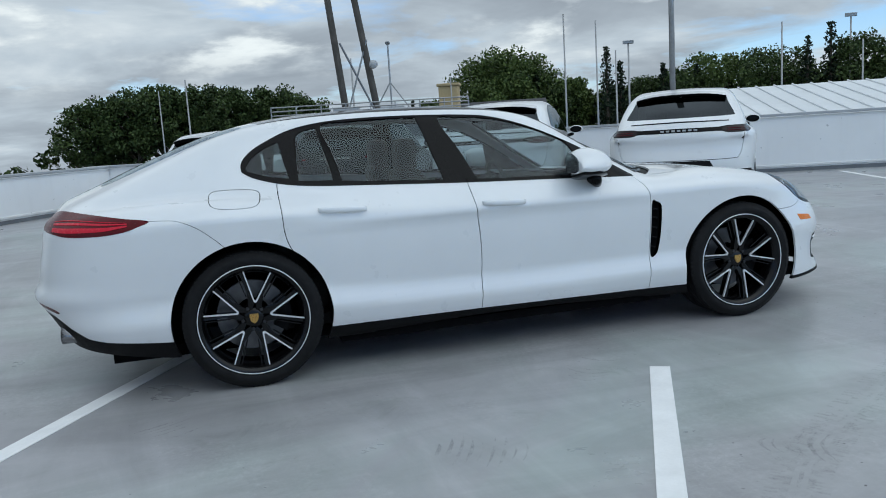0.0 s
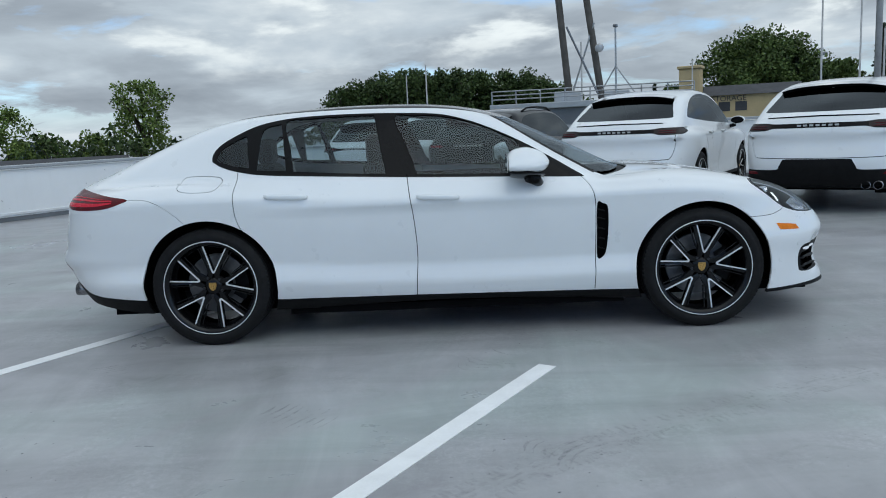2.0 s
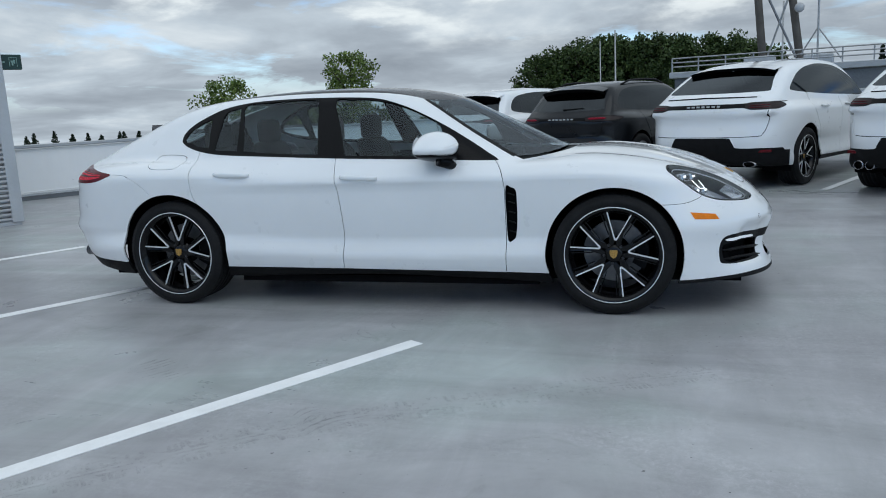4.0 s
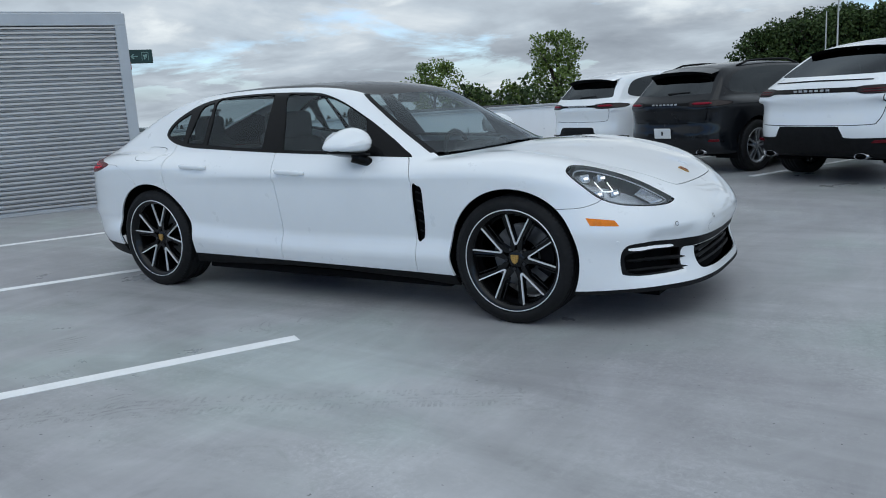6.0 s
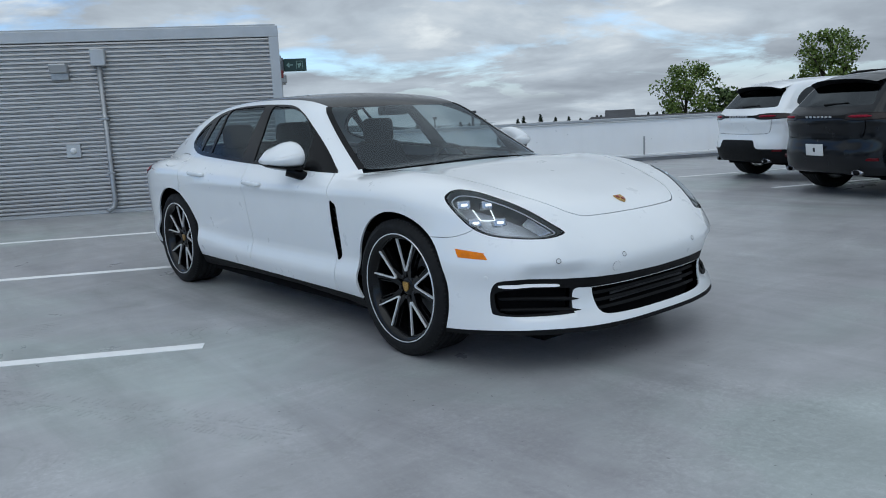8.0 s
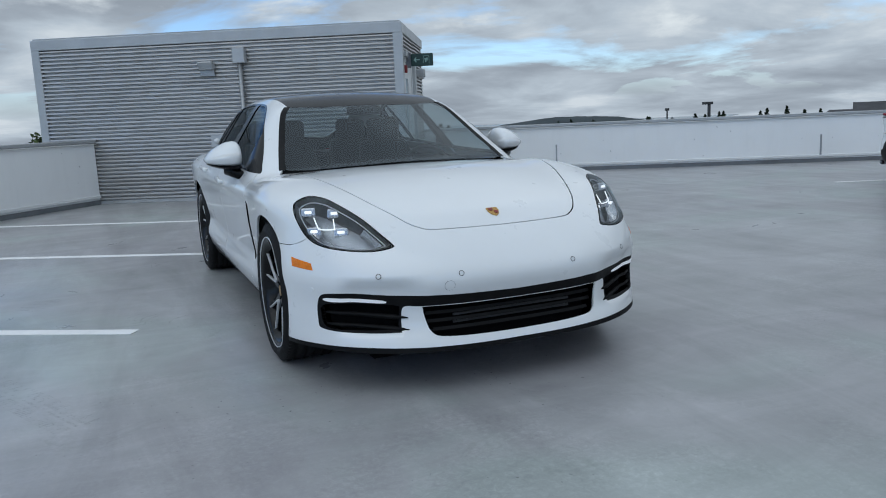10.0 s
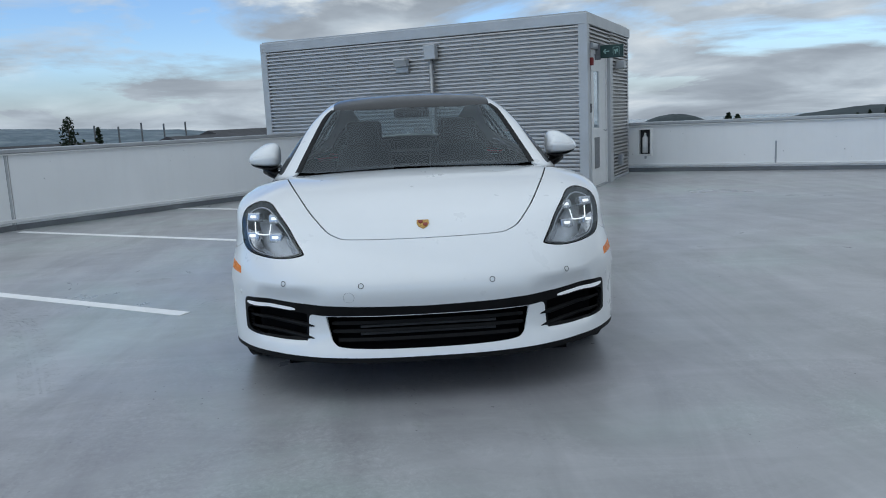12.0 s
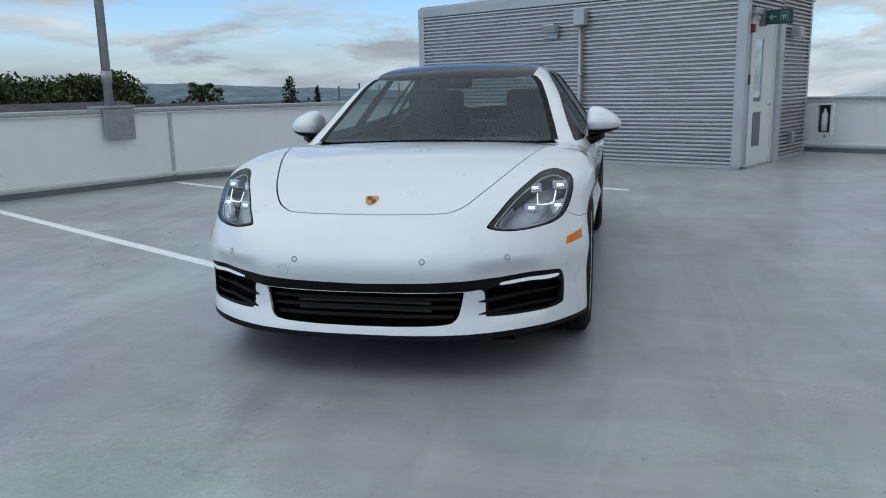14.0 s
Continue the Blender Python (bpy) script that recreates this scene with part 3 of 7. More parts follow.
part("threshold", box(-1.02, 0.07, -0.02, 0.05, 0.0, 0.018, 0.004), M_GALV, door)
alarm = tagged(part("fire_alarm", box(-0.035, 0.035, 0.0, 0.06, -0.06, 0.06, 0.012, seg=2), M_RED, None, "", HB @ pose(SHED_X - 0.17, SHED_Y + 0.014, 1.98)), "small red fire alarm horn beside the door", "fire alarm")
sign = thing("exit_sign", "dark green exit sign on a bracket above the door", "exit sign", HB @ pose(SHED_X - 0.55, SHED_Y, 2.14))
part("sign_box", box(-0.035, 0.035, 0.10, 0.46, -0.10, 0.10, 0.008), M_GREEN_SIGN, sign, "dark green sign face")
part("bracket", box(-0.03, 0.03, 0.0, 0.10, -0.12, 0.12, 0.01), M_HOUSING, sign, "grey wall bracket")
bm = box(0.0345, 0.037, 0.165, 0.245, -0.008, 0.008)
prism([(0.14, 0.0), (0.18, 0.04), (0.195, 0.028), (0.168, 0.0), (0.195, -0.028), (0.18, -0.04)], 0.0345, 0.037, bm, Matrix(((0, 0, 1, 0), (1, 0, 0, 0), (0, 1, 0, 0), (0, 0, 0, 1))))
part("arrow", bm, M_SIGN_MARK, sign, "pale green arrow")
bm = box(0.0345, 0.037, 0.300, 0.306, -0.06, 0.06)
for a, b, c, d in ((0.300, 0.40, 0.054, 0.06), (0.394, 0.40, -0.06, 0.06), (0.32, 0.365, 0.0, 0.02), (0.33, 0.35, -0.045, 0.0), (0.355, 0.375, -0.02, 0.03)):
    box(0.0345, 0.037, a, b, c, d, 0, bm)
part("pictogram", bm, M_SIGN_MARK, sign, "pale green doorway pictogram")
wl = thing("wall_lamp", "small grey wall lamp beside the stair door", "lamp", HB @ pose(SHED_X - 2.05, SHED_Y + 0.02, 2.02))
part("lamp_body", box(-0.09, 0.09, 0.0, 0.16, -0.09, 0.06, 0.02, seg=2), M_TRIM, wl)
part("lamp_lens", box(-0.07, 0.07, 0.03, 0.14, -0.12, -0.088, 0.01), M_WHITE, wl)
fl = thing("wall_floodlight", "grey floodlight box on the corrugated wall", "lamp", HB @ pose(SHED_X + 0.03, -3.33, 2.10))
bm = box(0.0, 0.16, -0.12, 0.12, 0.0, 0.13, 0.02, seg=2)
for v in bm.verts:
    v.co.x -= 0.05 * (v.co.z < 0.05)
part("lamp_body", bm, M_TRIM, fl)
part("mount", box(-0.02, 0.05, -0.12, 0.12, -0.10, 0.0, 0.006), M_GALV, fl)
cond = thing("conduit", "grey conduit pipe with a junction box down the wall", "conduit", HB @ pose(SHED_X + 0.03, -2.78, 0))
part("junction_box", box(-0.02, 0.12, -0.10, 0.10, 2.18, 2.42, 0.01), M_TRIM, cond)
part("pipe", tube([(0.06, 0.0, 2.2), (0.06, 0.0, 0.20), (0.07, -0.02, 0.10), (0.12, -0.10, 0.045)], 0.036, 12), M_GALV, cond, "galvanised pipe", smooth=True)
for z in (0.6, 1.4):
    part("pipe_clamp", box(-0.02, 0.10, -0.055, 0.055, z, z + 0.03, 0.004), M_GALV, cond)
vl = thing("wall_outlet", "square metal wall outlet with a round cap", "wall outlet", HB @ pose(SHED_X + 0.03, -3.28, 0.97))
part("plate", box(-0.03, 0.02, -0.10, 0.10, -0.10, 0.10, 0.006), M_TRIM, vl)
bm = lathe([(0.0005, -0.05), (0.038, -0.05), (0.045, -0.02), (0.05, 0.0)], 20)
part("round_cap", bm, M_WHITE, vl, "pale round cap", pose(0.0, 0, 0, 0, 0, 90), smooth=True)
ob = thing("weather_outlet", "small grey outdoor socket box low on the wall", "socket box", HB @ pose(SHED_X - 2.2, SHED_Y + 0.012, 0.34))
part("socket_body", box(-0.07, 0.07, 0, 0.09, -0.10, 0.10, 0.015, seg=2), M_GALV, ob)
ext = thing("extinguisher_cabinet", "white cabinet with a fire extinguisher on the parapet", "cabinet", B @ pose(-10.20, 0.27, 0.34, 0, 0, -3.9))
bm = box(0.0, 0.14, -0.13, -0.10, 0, 0.52)
for a in ((0.0, 0.14, 0.10, 0.13, 0, 0.52), (0.0, 0.14, -0.1, 0.1, 0, 0.03), (0.0, 0.14, -0.1, 0.1, 0.49, 0.52), (0.0, 0.02, -0.1, 0.1, 0.03, 0.49)):
    box(*a, 0, bm)
part("cabinet_body", bm, M_WHITE, ext, "white metal case")
part("cabinet_back", box(0.021, 0.026, -0.098, 0.098, 0.032, 0.488), M_DARKPLASTIC, ext, "dark back of the case")
part("gauge_tag", box(0.11, 0.125, -0.035, 0.035, 0.16, 0.27, 0.004), M_WHITE, ext, "white inspection label")
part("extinguisher", tube([(0.07, 0, 0.05), (0.07, 0, 0.34), (0.07, 0, 0.38), (0.07, 0, 0.43)], [0.052, 0.052, 0.02, 0.02], 14), M_WHITE, ext, smooth=True)
part("latch", box(0.02, 0.05, -0.02, 0.02, -0.06, 0.0, 0.004), M_TRIM, ext)
for y in (2.55, 7.55):
    tagged(part("wall_pin", box(0, 0.03, -0.015, 0.015, 0.17, 0.56, 0.004), M_GALV, None, "", B @ pose(-10.218 + 0.0683 * y, y, 0, 0, 0, -3.9)), "slim grey cable cover on the parapet", "cable cover")


def lamp_post(x, y, m_yaw, top, plate=True):
    p = thing("lamp_post", "grey steel lamp post bolted to the parapet", "lamp post", B @ pose(x, y, 0, 0, 0, m_yaw))
    part("mast", tube([(0, -0.14, 0.55), (0, -0.14, top)], [0.062, 0.05], 16), M_GALV, p, smooth=True)
    part("collar", tube([(0, -0.14, 1.42), (0, -0.14, 1.58)], 0.072, 16), M_GALV, p, smooth=True)
    if plate:
        part("mounting_plate", box(-0.22, 0.22, 0.036, 0.085, 0.66, 1.08, 0.006), M_GALV, p, "grey steel mounting plate")
        for bx in (-0.16, 0.16):
            for bz in (0.72, 0.90):
                part("bolt", tube([(bx, 0.083, bz), (bx, 0.103, bz)], 0.016, 6), M_GALV, p)
        part("plate_top", box(-0.24, 0.24, -0.30, 0.10, 1.082, 1.11, 0.004), M_GALV, p)
    part("lamp_head", box(-0.16, 0.16, -0.2, 0.6, top, top + 0.10, 0.03, seg=2), M_GALV, p, "flat lamp head")
    return p


lamp_post(-1.40, SY, 0, 7.0)
lamp_post(3.1, NY, 180, 7.5, False)

# ---- car shapes: smooth bodies as implicit surfaces, skinned panel by panel ----


def spline(xs, ys):
    """A natural cubic through the points, straight beyond its ends."""
    xs, ys = np.array(xs, float), np.array(ys, float)
    n, h = len(xs), np.diff(xs)
    a, r = np.eye(n), np.zeros(n)
    for i in range(1, n - 1):
        a[i, i - 1 : i + 2] = h[i - 1], 2 * (h[i - 1] + h[i]), h[i]
        r[i] = 6 * ((ys[i + 1] - ys[i]) / h[i] - (ys[i] - ys[i - 1]) / h[i - 1])
    m = np.linalg.solve(a, r)

    def at(x):
        x = np.asarray(x, float)
        c = np.clip(x, xs[0], xs[-1])
        i = np.clip(np.searchsorted(xs, c) - 1, 0, n - 2)
        p, q, d = xs[i + 1] - c, c - xs[i], h[i]
        y = (m[i] * p**3 + m[i + 1] * q**3) / (6 * d) + (ys[i] / d - m[i] * d / 6) * p + (ys[i + 1] / d - m[i + 1] * d / 6) * q
        s0 = (ys[1] - ys[0]) / h[0] - h[0] * m[1] / 6
        s1 = (ys[-1] - ys[-2]) / h[-1] + h[-1] * m[-2] / 6
        return y + np.minimum(x - xs[0], 0) * s0 + np.maximum(x - xs[-1], 0) * s1

    return at


def smax(a, b, k):
    h = np.clip(0.5 + 0.5 * (a - b) / k, 0, 1)
    return b + (a - b) * h + k * h * (1 - h)


def smin(a, b, k):
    return -smax(-a, -b, k)


def step(x, a, b):
    t = np.clip((x - a) / (b - a), 0, 1)
    return t * t * (3 - 2 * t)


class Shape:
    """A car body: an implicit surface, star-shaped about an axis along its middle, with a chart (s, t) over its right half."""

    def __init__(self, f, xa, xb, z0, rk=0.8):
        self.f, self.xa, self.xb, self.z0, self.rk = f, xa, xb, z0, rk

    def root(self, o, d, far=1.6):
        lo, hi = np.zeros(len(o)), np.full(len(o), far)
        for _ in range(34):
            mid = (lo + hi) / 2
            p = o + d * mid[:, None]
            inside = self.f(p[:, 0], p[:, 1], p[:, 2]) < 0
            lo, hi = np.where(inside, mid, lo), np.where(inside, hi, mid)
        return o + d * lo[:, None]

    def ray(self, st):
        st = np.atleast_2d(st)
        s, t = st[:, 0], st[:, 1] / 0.9
        x = np.clip(s, self.xa, self.xb)
        az = (s - x) / self.rk
        o = np.stack([x, 0 * x, 0 * x + self.z0], 1)
        d = np.stack([np.sin(az) * np.cos(t), -np.cos(az) * np.cos(t), np.sin(t)], 1)
        return o, d

    def at(self, st):
        return self.root(*self.ray(st))

    def chart(self, p):
        p = np.atleast_2d(p)
        x = np.clip(p[:, 0], self.xa, self.xb)
        dx, w, dz = p[:, 0] - x, np.abs(p[:, 1]), p[:, 2] - self.z0
        az = np.arctan2(dx, np.maximum(w, 1e-9))
        return np.stack([x + az * self.rk, 0.9 * np.arctan2(dz, np.hypot(dx, w))], 1)

    def normal(self, p, e=1e-3):
        g = []
        for k in range(3):
            q = np.zeros(3)
            q[k] = e
            a, b = p + q, p - q
            g.append(self.f(a[:, 0], a[:, 1], a[:, 2]) - self.f(b[:, 0], b[:, 1], b[:, 2]))
        g = np.stack(g, 1)
        return g / np.maximum(np.linalg.norm(g, axis=1, keepdims=True), 1e-9)

    def side(self, pts):
        """Points (x, z) carried sideways onto the right flank."""
        p = np.array(pts, float)
        o = np.stack([p[:, 0], 0 * p[:, 0], p[:, 1]], 1)
        return self.root(o, np.tile([0.0, -1, 0], (len(p), 1)))

    def front(self, pts, x0=1.3, way=1.0):
        """Points (w, z) carried forward (or back) onto the nose (or tail)."""
        p = np.array(pts, float)
        o = np.stack([0 * p[:, 0] + x0, -np.abs(p[:, 0]), p[:, 1]], 1)
        return self.root(o, np.tile([way, 0, 0], (len(p), 1)))

    def top(self, pts, z0=0.7):
        """Points (x, w) carried up onto the upper side."""
        p = np.array(pts, float)
        o = np.stack([p[:, 0], -np.abs(p[:, 1]), 0 * p[:, 0] + z0], 1)
        return self.root(o, np.tile([0.0, 0, 1], (len(p), 1)))


def smooth_loop(pts, n=6, closed=True):
    """Rounds a line of points with a Catmull-Rom curve."""
    p = np.array(pts, float)
    out, m = [], len(p)
    for i in range(m if closed else m - 1):
        a, b, c, d = (p[(i + k) % m] if closed else p[min(max(i + k, 0), m - 1)] for k in (-1, 0, 1, 2))
        for t in np.arange(n) / n:
            out.append(0.5 * (2 * b + (c - a) * t + (2 * a - 5 * b + 4 * c - d) * t**2 + (3 * b - a - 3 * c + d) * t**3))
    if not closed:
        out.append(p[-1])
    return np.array(out)


def dense(pts, gap=0.02, closed=True):
    """Adds points along straight stretches."""
    p, out = np.array(pts, float), []
    for i in range(len(p) if closed else len(p) - 1):
        a, b = p[i], p[(i + 1) % len(p)]
        n = max(1, int(np.linalg.norm(b - a) / gap))
        out += [a + (b - a) * k / n for k in range(n)]
    if not closed:
        out.append(p[-1])
    return np.array(out)


def ribbon(line, width):
    """A thin closed band along an open line, for the gap between two panels."""
    p = np.array(line, float)
    d = np.gradient(p, axis=0)
    n = np.stack([-d[:, 1], d[:, 0]], 1)
    n /= np.maximum(np.linalg.norm(n, axis=1, keepdims=True), 1e-9)
    return np.concatenate([p + n * width / 2, (p - n * width / 2)[::-1]])


def within(poly, pts):
    """Which points lie in a closed outline."""
    x, y, q = pts[:, 0], pts[:, 1], np.zeros(len(pts), bool)
    a, b = poly, np.roll(poly, -1, 0)
    for (x0, y0), (x1, y1) in zip(a, b):
        if y0 != y1:
            q ^= ((y0 > y) != (y1 > y)) & (x < (x1 - x0) * (y - y0) / (y1 - y0) + x0)
    return q


def skin(shape, s_range, t_range, regions, gap=0.022, rest="panel"):
    """Cuts the right half of a body along outlines in its chart. regions: (label, outline), later ones lie over earlier ones.
    Gives for each label its vertices, normals and triangles."""
    from mathutils.geometry import delaunay_2d_cdt

    lim = np.array([[s_range[0], t_range[0]], [s_range[1], t_range[1]]])
    verts, edges = [], []
    for _, poly in regions:
        q = np.clip(poly, lim[0], lim[1])
        k = len(verts)
        verts += [tuple(v) for v in q]
        edges += [(k + i, k + (i + 1) % len(q)) for i in range(len(q))]
    ss, ts = np.arange(s_range[0], s_range[1] + gap / 2, gap), np.arange(t_range[0], t_range[1] + gap / 2, gap)
    ss[-1], ts[-1] = s_range[1], t_range[1]
    for j, t in enumerate(ts):
        rim = j in (0, len(ts) - 1)
        verts += [(float(s), float(t)) for s in (ss if rim or j % 2 == 0 else np.r_[ss[0], ss[:-1] + gap / 2, ss[-1]])]
    v2, _, tris, *_ = delaunay_2d_cdt([Vector(v) for v in verts], edges, [], 0, 1e-5)
    v2, tris = np.array([tuple(v) for v in v2]), np.array([tuple(t) for t in tris])
    mid = v2[tris].mean(1)
    mark = np.zeros(len(tris), int)
    names = [rest]
    for label, poly in regions:
        if label not in names:
            names.append(label)
        mark[within(np.clip(poly, lim[0], lim[1]), mid)] = names.index(label)
    pts = shape.at(v2)
    nor = shape.normal(pts)
    out = {}
    for k, label in enumerate(names):
        t = tris[mark == k]
        if len(t):
            used, inv = np.unique(t, return_inverse=True)
            out[label] = (pts[used], nor[used], inv.reshape(-1, 3))
    return out


def sheet(name, piece, mat, parent=None, label="", flip=False, both=False, fold=0.012, shift=0.0):
    """A skinned panel as a mesh with its edges turned in. flip: on the left side; both: across the middle."""
    p, n, t = piece
    p = p + n * shift
    if both:
        k = len(p)
        p = np.concatenate([p, p * (1, -1, 1)])
        n = np.concatenate([n, n * (1, -1, 1)])
        t = np.concatenate([t, t[:, ::-1] + k])
        key = {}
        same = np.arange(len(p))
        for i, v in enumerate(np.round(p, 5)):
            if abs(v[1]) < 2e-4:
                same[i] = key.setdefault((v[0], v[2]), i)
        t = same[t]
        t = t[(t[:, 0] != t[:, 1]) & (t[:, 1] != t[:, 2]) & (t[:, 0] != t[:, 2])]
        for i in key.values():
            p[i, 1] = n[i, 1] = 0
    if flip:
        p, n, t = p * (1, -1, 1), n * (1, -1, 1), t[:, ::-1]
    a, b, c = (p[t[:, k]] for k in range(3))
    if np.mean(np.sum(np.cross(b - a, c - a) * n[t[:, 0]], 1)) < 0:
        t = t[:, ::-1]
    faces = [tuple(map(int, f)) for f in t]
    if fold:
        once = {}
        for f in faces:
            for i, j in ((f[0], f[1]), (f[1], f[2]), (f[2], f[0])):
                once[(i, j)] = True
        rim = [(i, j) for i, j in once if (j, i) not in once]
        lip = sorted({i for e in rim for i in e})
        k, at = len(p), {v: q for q, v in enumerate(lip)}
        m = len(lip)
        p = np.concatenate([p, p[lip], p[lip] - n[lip] * fold])
        cross = np.zeros((m, 3))
        for i, j in rim:
            d = np.cross(p[j] - p[i], n[i])
            for v in (i, j):
                cross[at[v]] += d
        cross /= np.maximum(np.linalg.norm(cross, axis=1, keepdims=True), 1e-9)
        n = np.concatenate([n, cross, cross])
        faces += [(k + at[j], k + at[i], k + m + at[i], k + m + at[j]) for i, j in rim]
    me = mesh_of(name, p, faces, mat, smooth=True)
    me.normals_split_custom_set_from_vertices([tuple(v) for v in n])
    return hang(name, me, parent, label)

# the sedan: half widths, profiles and plan curves, in metres from the middle of the wheelbase
sd_width = spline([-2.3, -1.9, -1.475, -1.0, -0.5, 0.0, 0.5, 0.95, 1.475, 1.9, 2.3], [0.955, 0.962, 0.966, 0.948, 0.936, 0.932, 0.932, 0.938, 0.962, 0.960, 0.955])
sd_flank = spline([0.10, 0.20, 0.26, 0.31, 0.345, 0.375, 0.435, 0.458, 0.48, 0.54, 0.68, 0.79, 0.825, 0.845, 0.885, 0.95, 1.03, 1.12], [-0.10, -0.050, -0.022, -0.007, -0.002, -0.008, -0.0265, -0.029, -0.0265, -0.018, -0.002, 0.004, 0.0045, 0.000, -0.021, -0.062, -0.13, -0.22])
sd_lift = spline([-2.4, -2.0, -1.5, -1.0, -0.3, 0.6, 1.2, 1.6, 2.2], [0.02, 0.04, 0.055, 0.03, 0.0, 0.0, 0.01, 0.01, -0.02])
sd_nose = spline([0.10, 0.15, 0.22, 0.30, 0.42, 0.50, 0.57, 0.64, 0.72], [2.36, 2.405, 2.412, 2.378, 2.385, 2.412, 2.388, 2.335, 2.26])
sd_tail = spline([0.15, 0.25, 0.38, 0.47, 0.535, 0.58, 0.66, 0.80, 0.92, 1.0], [-2.34, -2.43, -2.51, -2.570, -2.600, -2.575, -2.555, -2.525, -2.490, -2.42])
sd_deck = spline([-2.6, -2.45, -2.2, -1.8, -1.3, -0.5, 0.5, 0.9, 1.15, 1.35, 1.55, 1.75, 1.95, 2.1, 2.22, 2.32, 2.42], [0.93, 0.965, 0.99, 1.02, 1.01, 0.985, 0.955, 0.945, 0.948, 0.945, 0.925, 0.888, 0.833, 0.782, 0.728, 0.672, 0.600])
sd_low = spline([-2.6, -2.2, -1.9, -1.0, 1.0, 1.8, 2.1, 2.5], [0.24, 0.20, 0.17, 0.185, 0.175, 0.115, 0.11, 0.12])
sd_roof = spline([-2.6, -2.45, -2.3, -2.1, -1.85, -1.6, -1.375, -1.15, -0.9, -0.6, -0.3, 0.0, 0.18, 0.34, 0.50, 0.68, 0.86, 1.03, 1.2], [0.915, 0.985, 1.045, 1.130, 1.232, 1.320, 1.372, 1.400, 1.416, 1.423, 1.418, 1.396, 1.366, 1.322, 1.250, 1.163, 1.076, 0.990, 0.905])
sd_glass = spline([-2.5, -2.2, -1.8, -1.4, -1.0, -0.5, 0.0, 0.4, 0.8, 1.1, 1.3], [0.60, 0.68, 0.775, 0.838, 0.868, 0.876, 0.874, 0.868, 0.845, 0.80, 0.76])


def sedan_f(x, y, z):
    w = np.sqrt(y * y + 1e-5)
    square = step(x, 1.0, 1.7) * step(-z, -0.74, -0.50)
    half = sd_width(x) + sd_flank(z - sd_lift(x)) * (1 - 0.75 * square) + 0.060 * step(x, 1.5, 1.95) * square
    u = np.maximum(0, (x - 1.2) / (sd_nose(z) - 1.2)) + np.maximum(0, (x + 1.5) / (sd_tail(z) + 1.5))
    n = 3 + 0.2 * step(x, 0.5, 1.5) - 0.28 * square + 0.4 * step(-x, 0.8, 1.6)
    flank = ((u**n + (w / half) ** n + 1e-9) ** (1 / n) - 1) * 0.95
    flank = flank + 0.022 * step(w, 0.42, 0.56) * step(-w, -0.80, -0.70) * step(z, 0.265, 0.30) * step(-z, -0.535, -0.475) * step(x, 1.9, 2.1)
    crest = 0.018 * np.exp(-(((w - 0.74) / 0.13) ** 2)) * step(x, 0.95, 1.4)
    top = z - sd_deck(x) + 0.032 * (w / 0.75) ** 2.6 - crest
    low = sd_low(x) - z
    body = smax(smax(flank, top, 0.085), low, 0.03)
    lean = 0.70 - 0.05 * step(x, -0.4, -1.8)
    g_side = (w - sd_glass(x) + lean * (z - 0.95) + 0.18 * (z - 0.95) * (z - 1.30)) * 0.82
    bow = 0.16 * step(x, -0.1, 0.7) - 0.10 * step(-x, 1.2, 2.0)
    g_top = (z - sd_roof(x + bow * (w / 0.7) ** 2) + 0.028 * (w / 0.55) ** 2) * (1 - 0.12 * step(x, 0.1, 0.5))
    green = smax(smax(smax(g_side, g_top, 0.075), 0.80 - z, 0.05), -2.445 + 0.22 * w * w - x, 0.05)
    return smin(body, green, 0.035)


SEDAN = Shape(sedan_f, -1.7, 1.45, 0.55)

# ---- wheels ----


def bar(bm, outline, y0, y1):
    """A flat outline in the wheel's plane (x, z), carried from y0 to y1, with the outer face at y0."""
    lo = [bm.verts.new((x, y0, z)) for x, z in outline]
    hi = [bm.verts.new((x, y1, z)) for x, z in outline]
    n = len(outline)
    bm.faces.new(lo)
    bm.faces.new(hi[::-1])
    for k in range(n):
        bm.faces.new((lo[k], hi[k], hi[(k + 1) % n], lo[(k + 1) % n]))


def tyre_mesh(r, rim, half, sides=88):
    prof = [(rim - 0.012, half * 0.80), (rim + 0.004, half * 0.93), (rim + (r - rim) * 0.45, half * 1.04), (r - 0.030, half * 0.98), (r - 0.010, half * 0.90)]
    grooves = [(r, half * 0.58), (r - 0.008, half * 0.555), (r - 0.008, half * 0.50), (r, half * 0.475), (r, half * 0.20), (r - 0.008, half * 0.175), (r - 0.008, half * 0.12), (r, half * 0.095)]
    right = prof + [(r - 0.001, half * 0.80)] + grooves
    out = [(a, -b) for a, b in right] + [(a, b) for a, b in right[::-1]]
    bm = lathe(out, sides)
    # shoulder blocks of the tread
    for k in range(sides):
        a0, a1 = (2 * math.pi * (k + q) / sides for q in (0.14, 0.86))
        for sgn in (-1, 1):
            bar(bm, [(r * 0.9970 * math.cos(a0), r * 0.9970 * math.sin(a0)), (r * 0.9970 * math.cos(a1), r * 0.9970 * math.sin(a1)), ((r - 0.012) * math.cos(a1), (r - 0.012) * math.sin(a1)), ((r - 0.012) * math.cos(a0), (r - 0.012) * math.sin(a0))], sgn * half * 0.62, sgn * half * 0.86)
    return bm


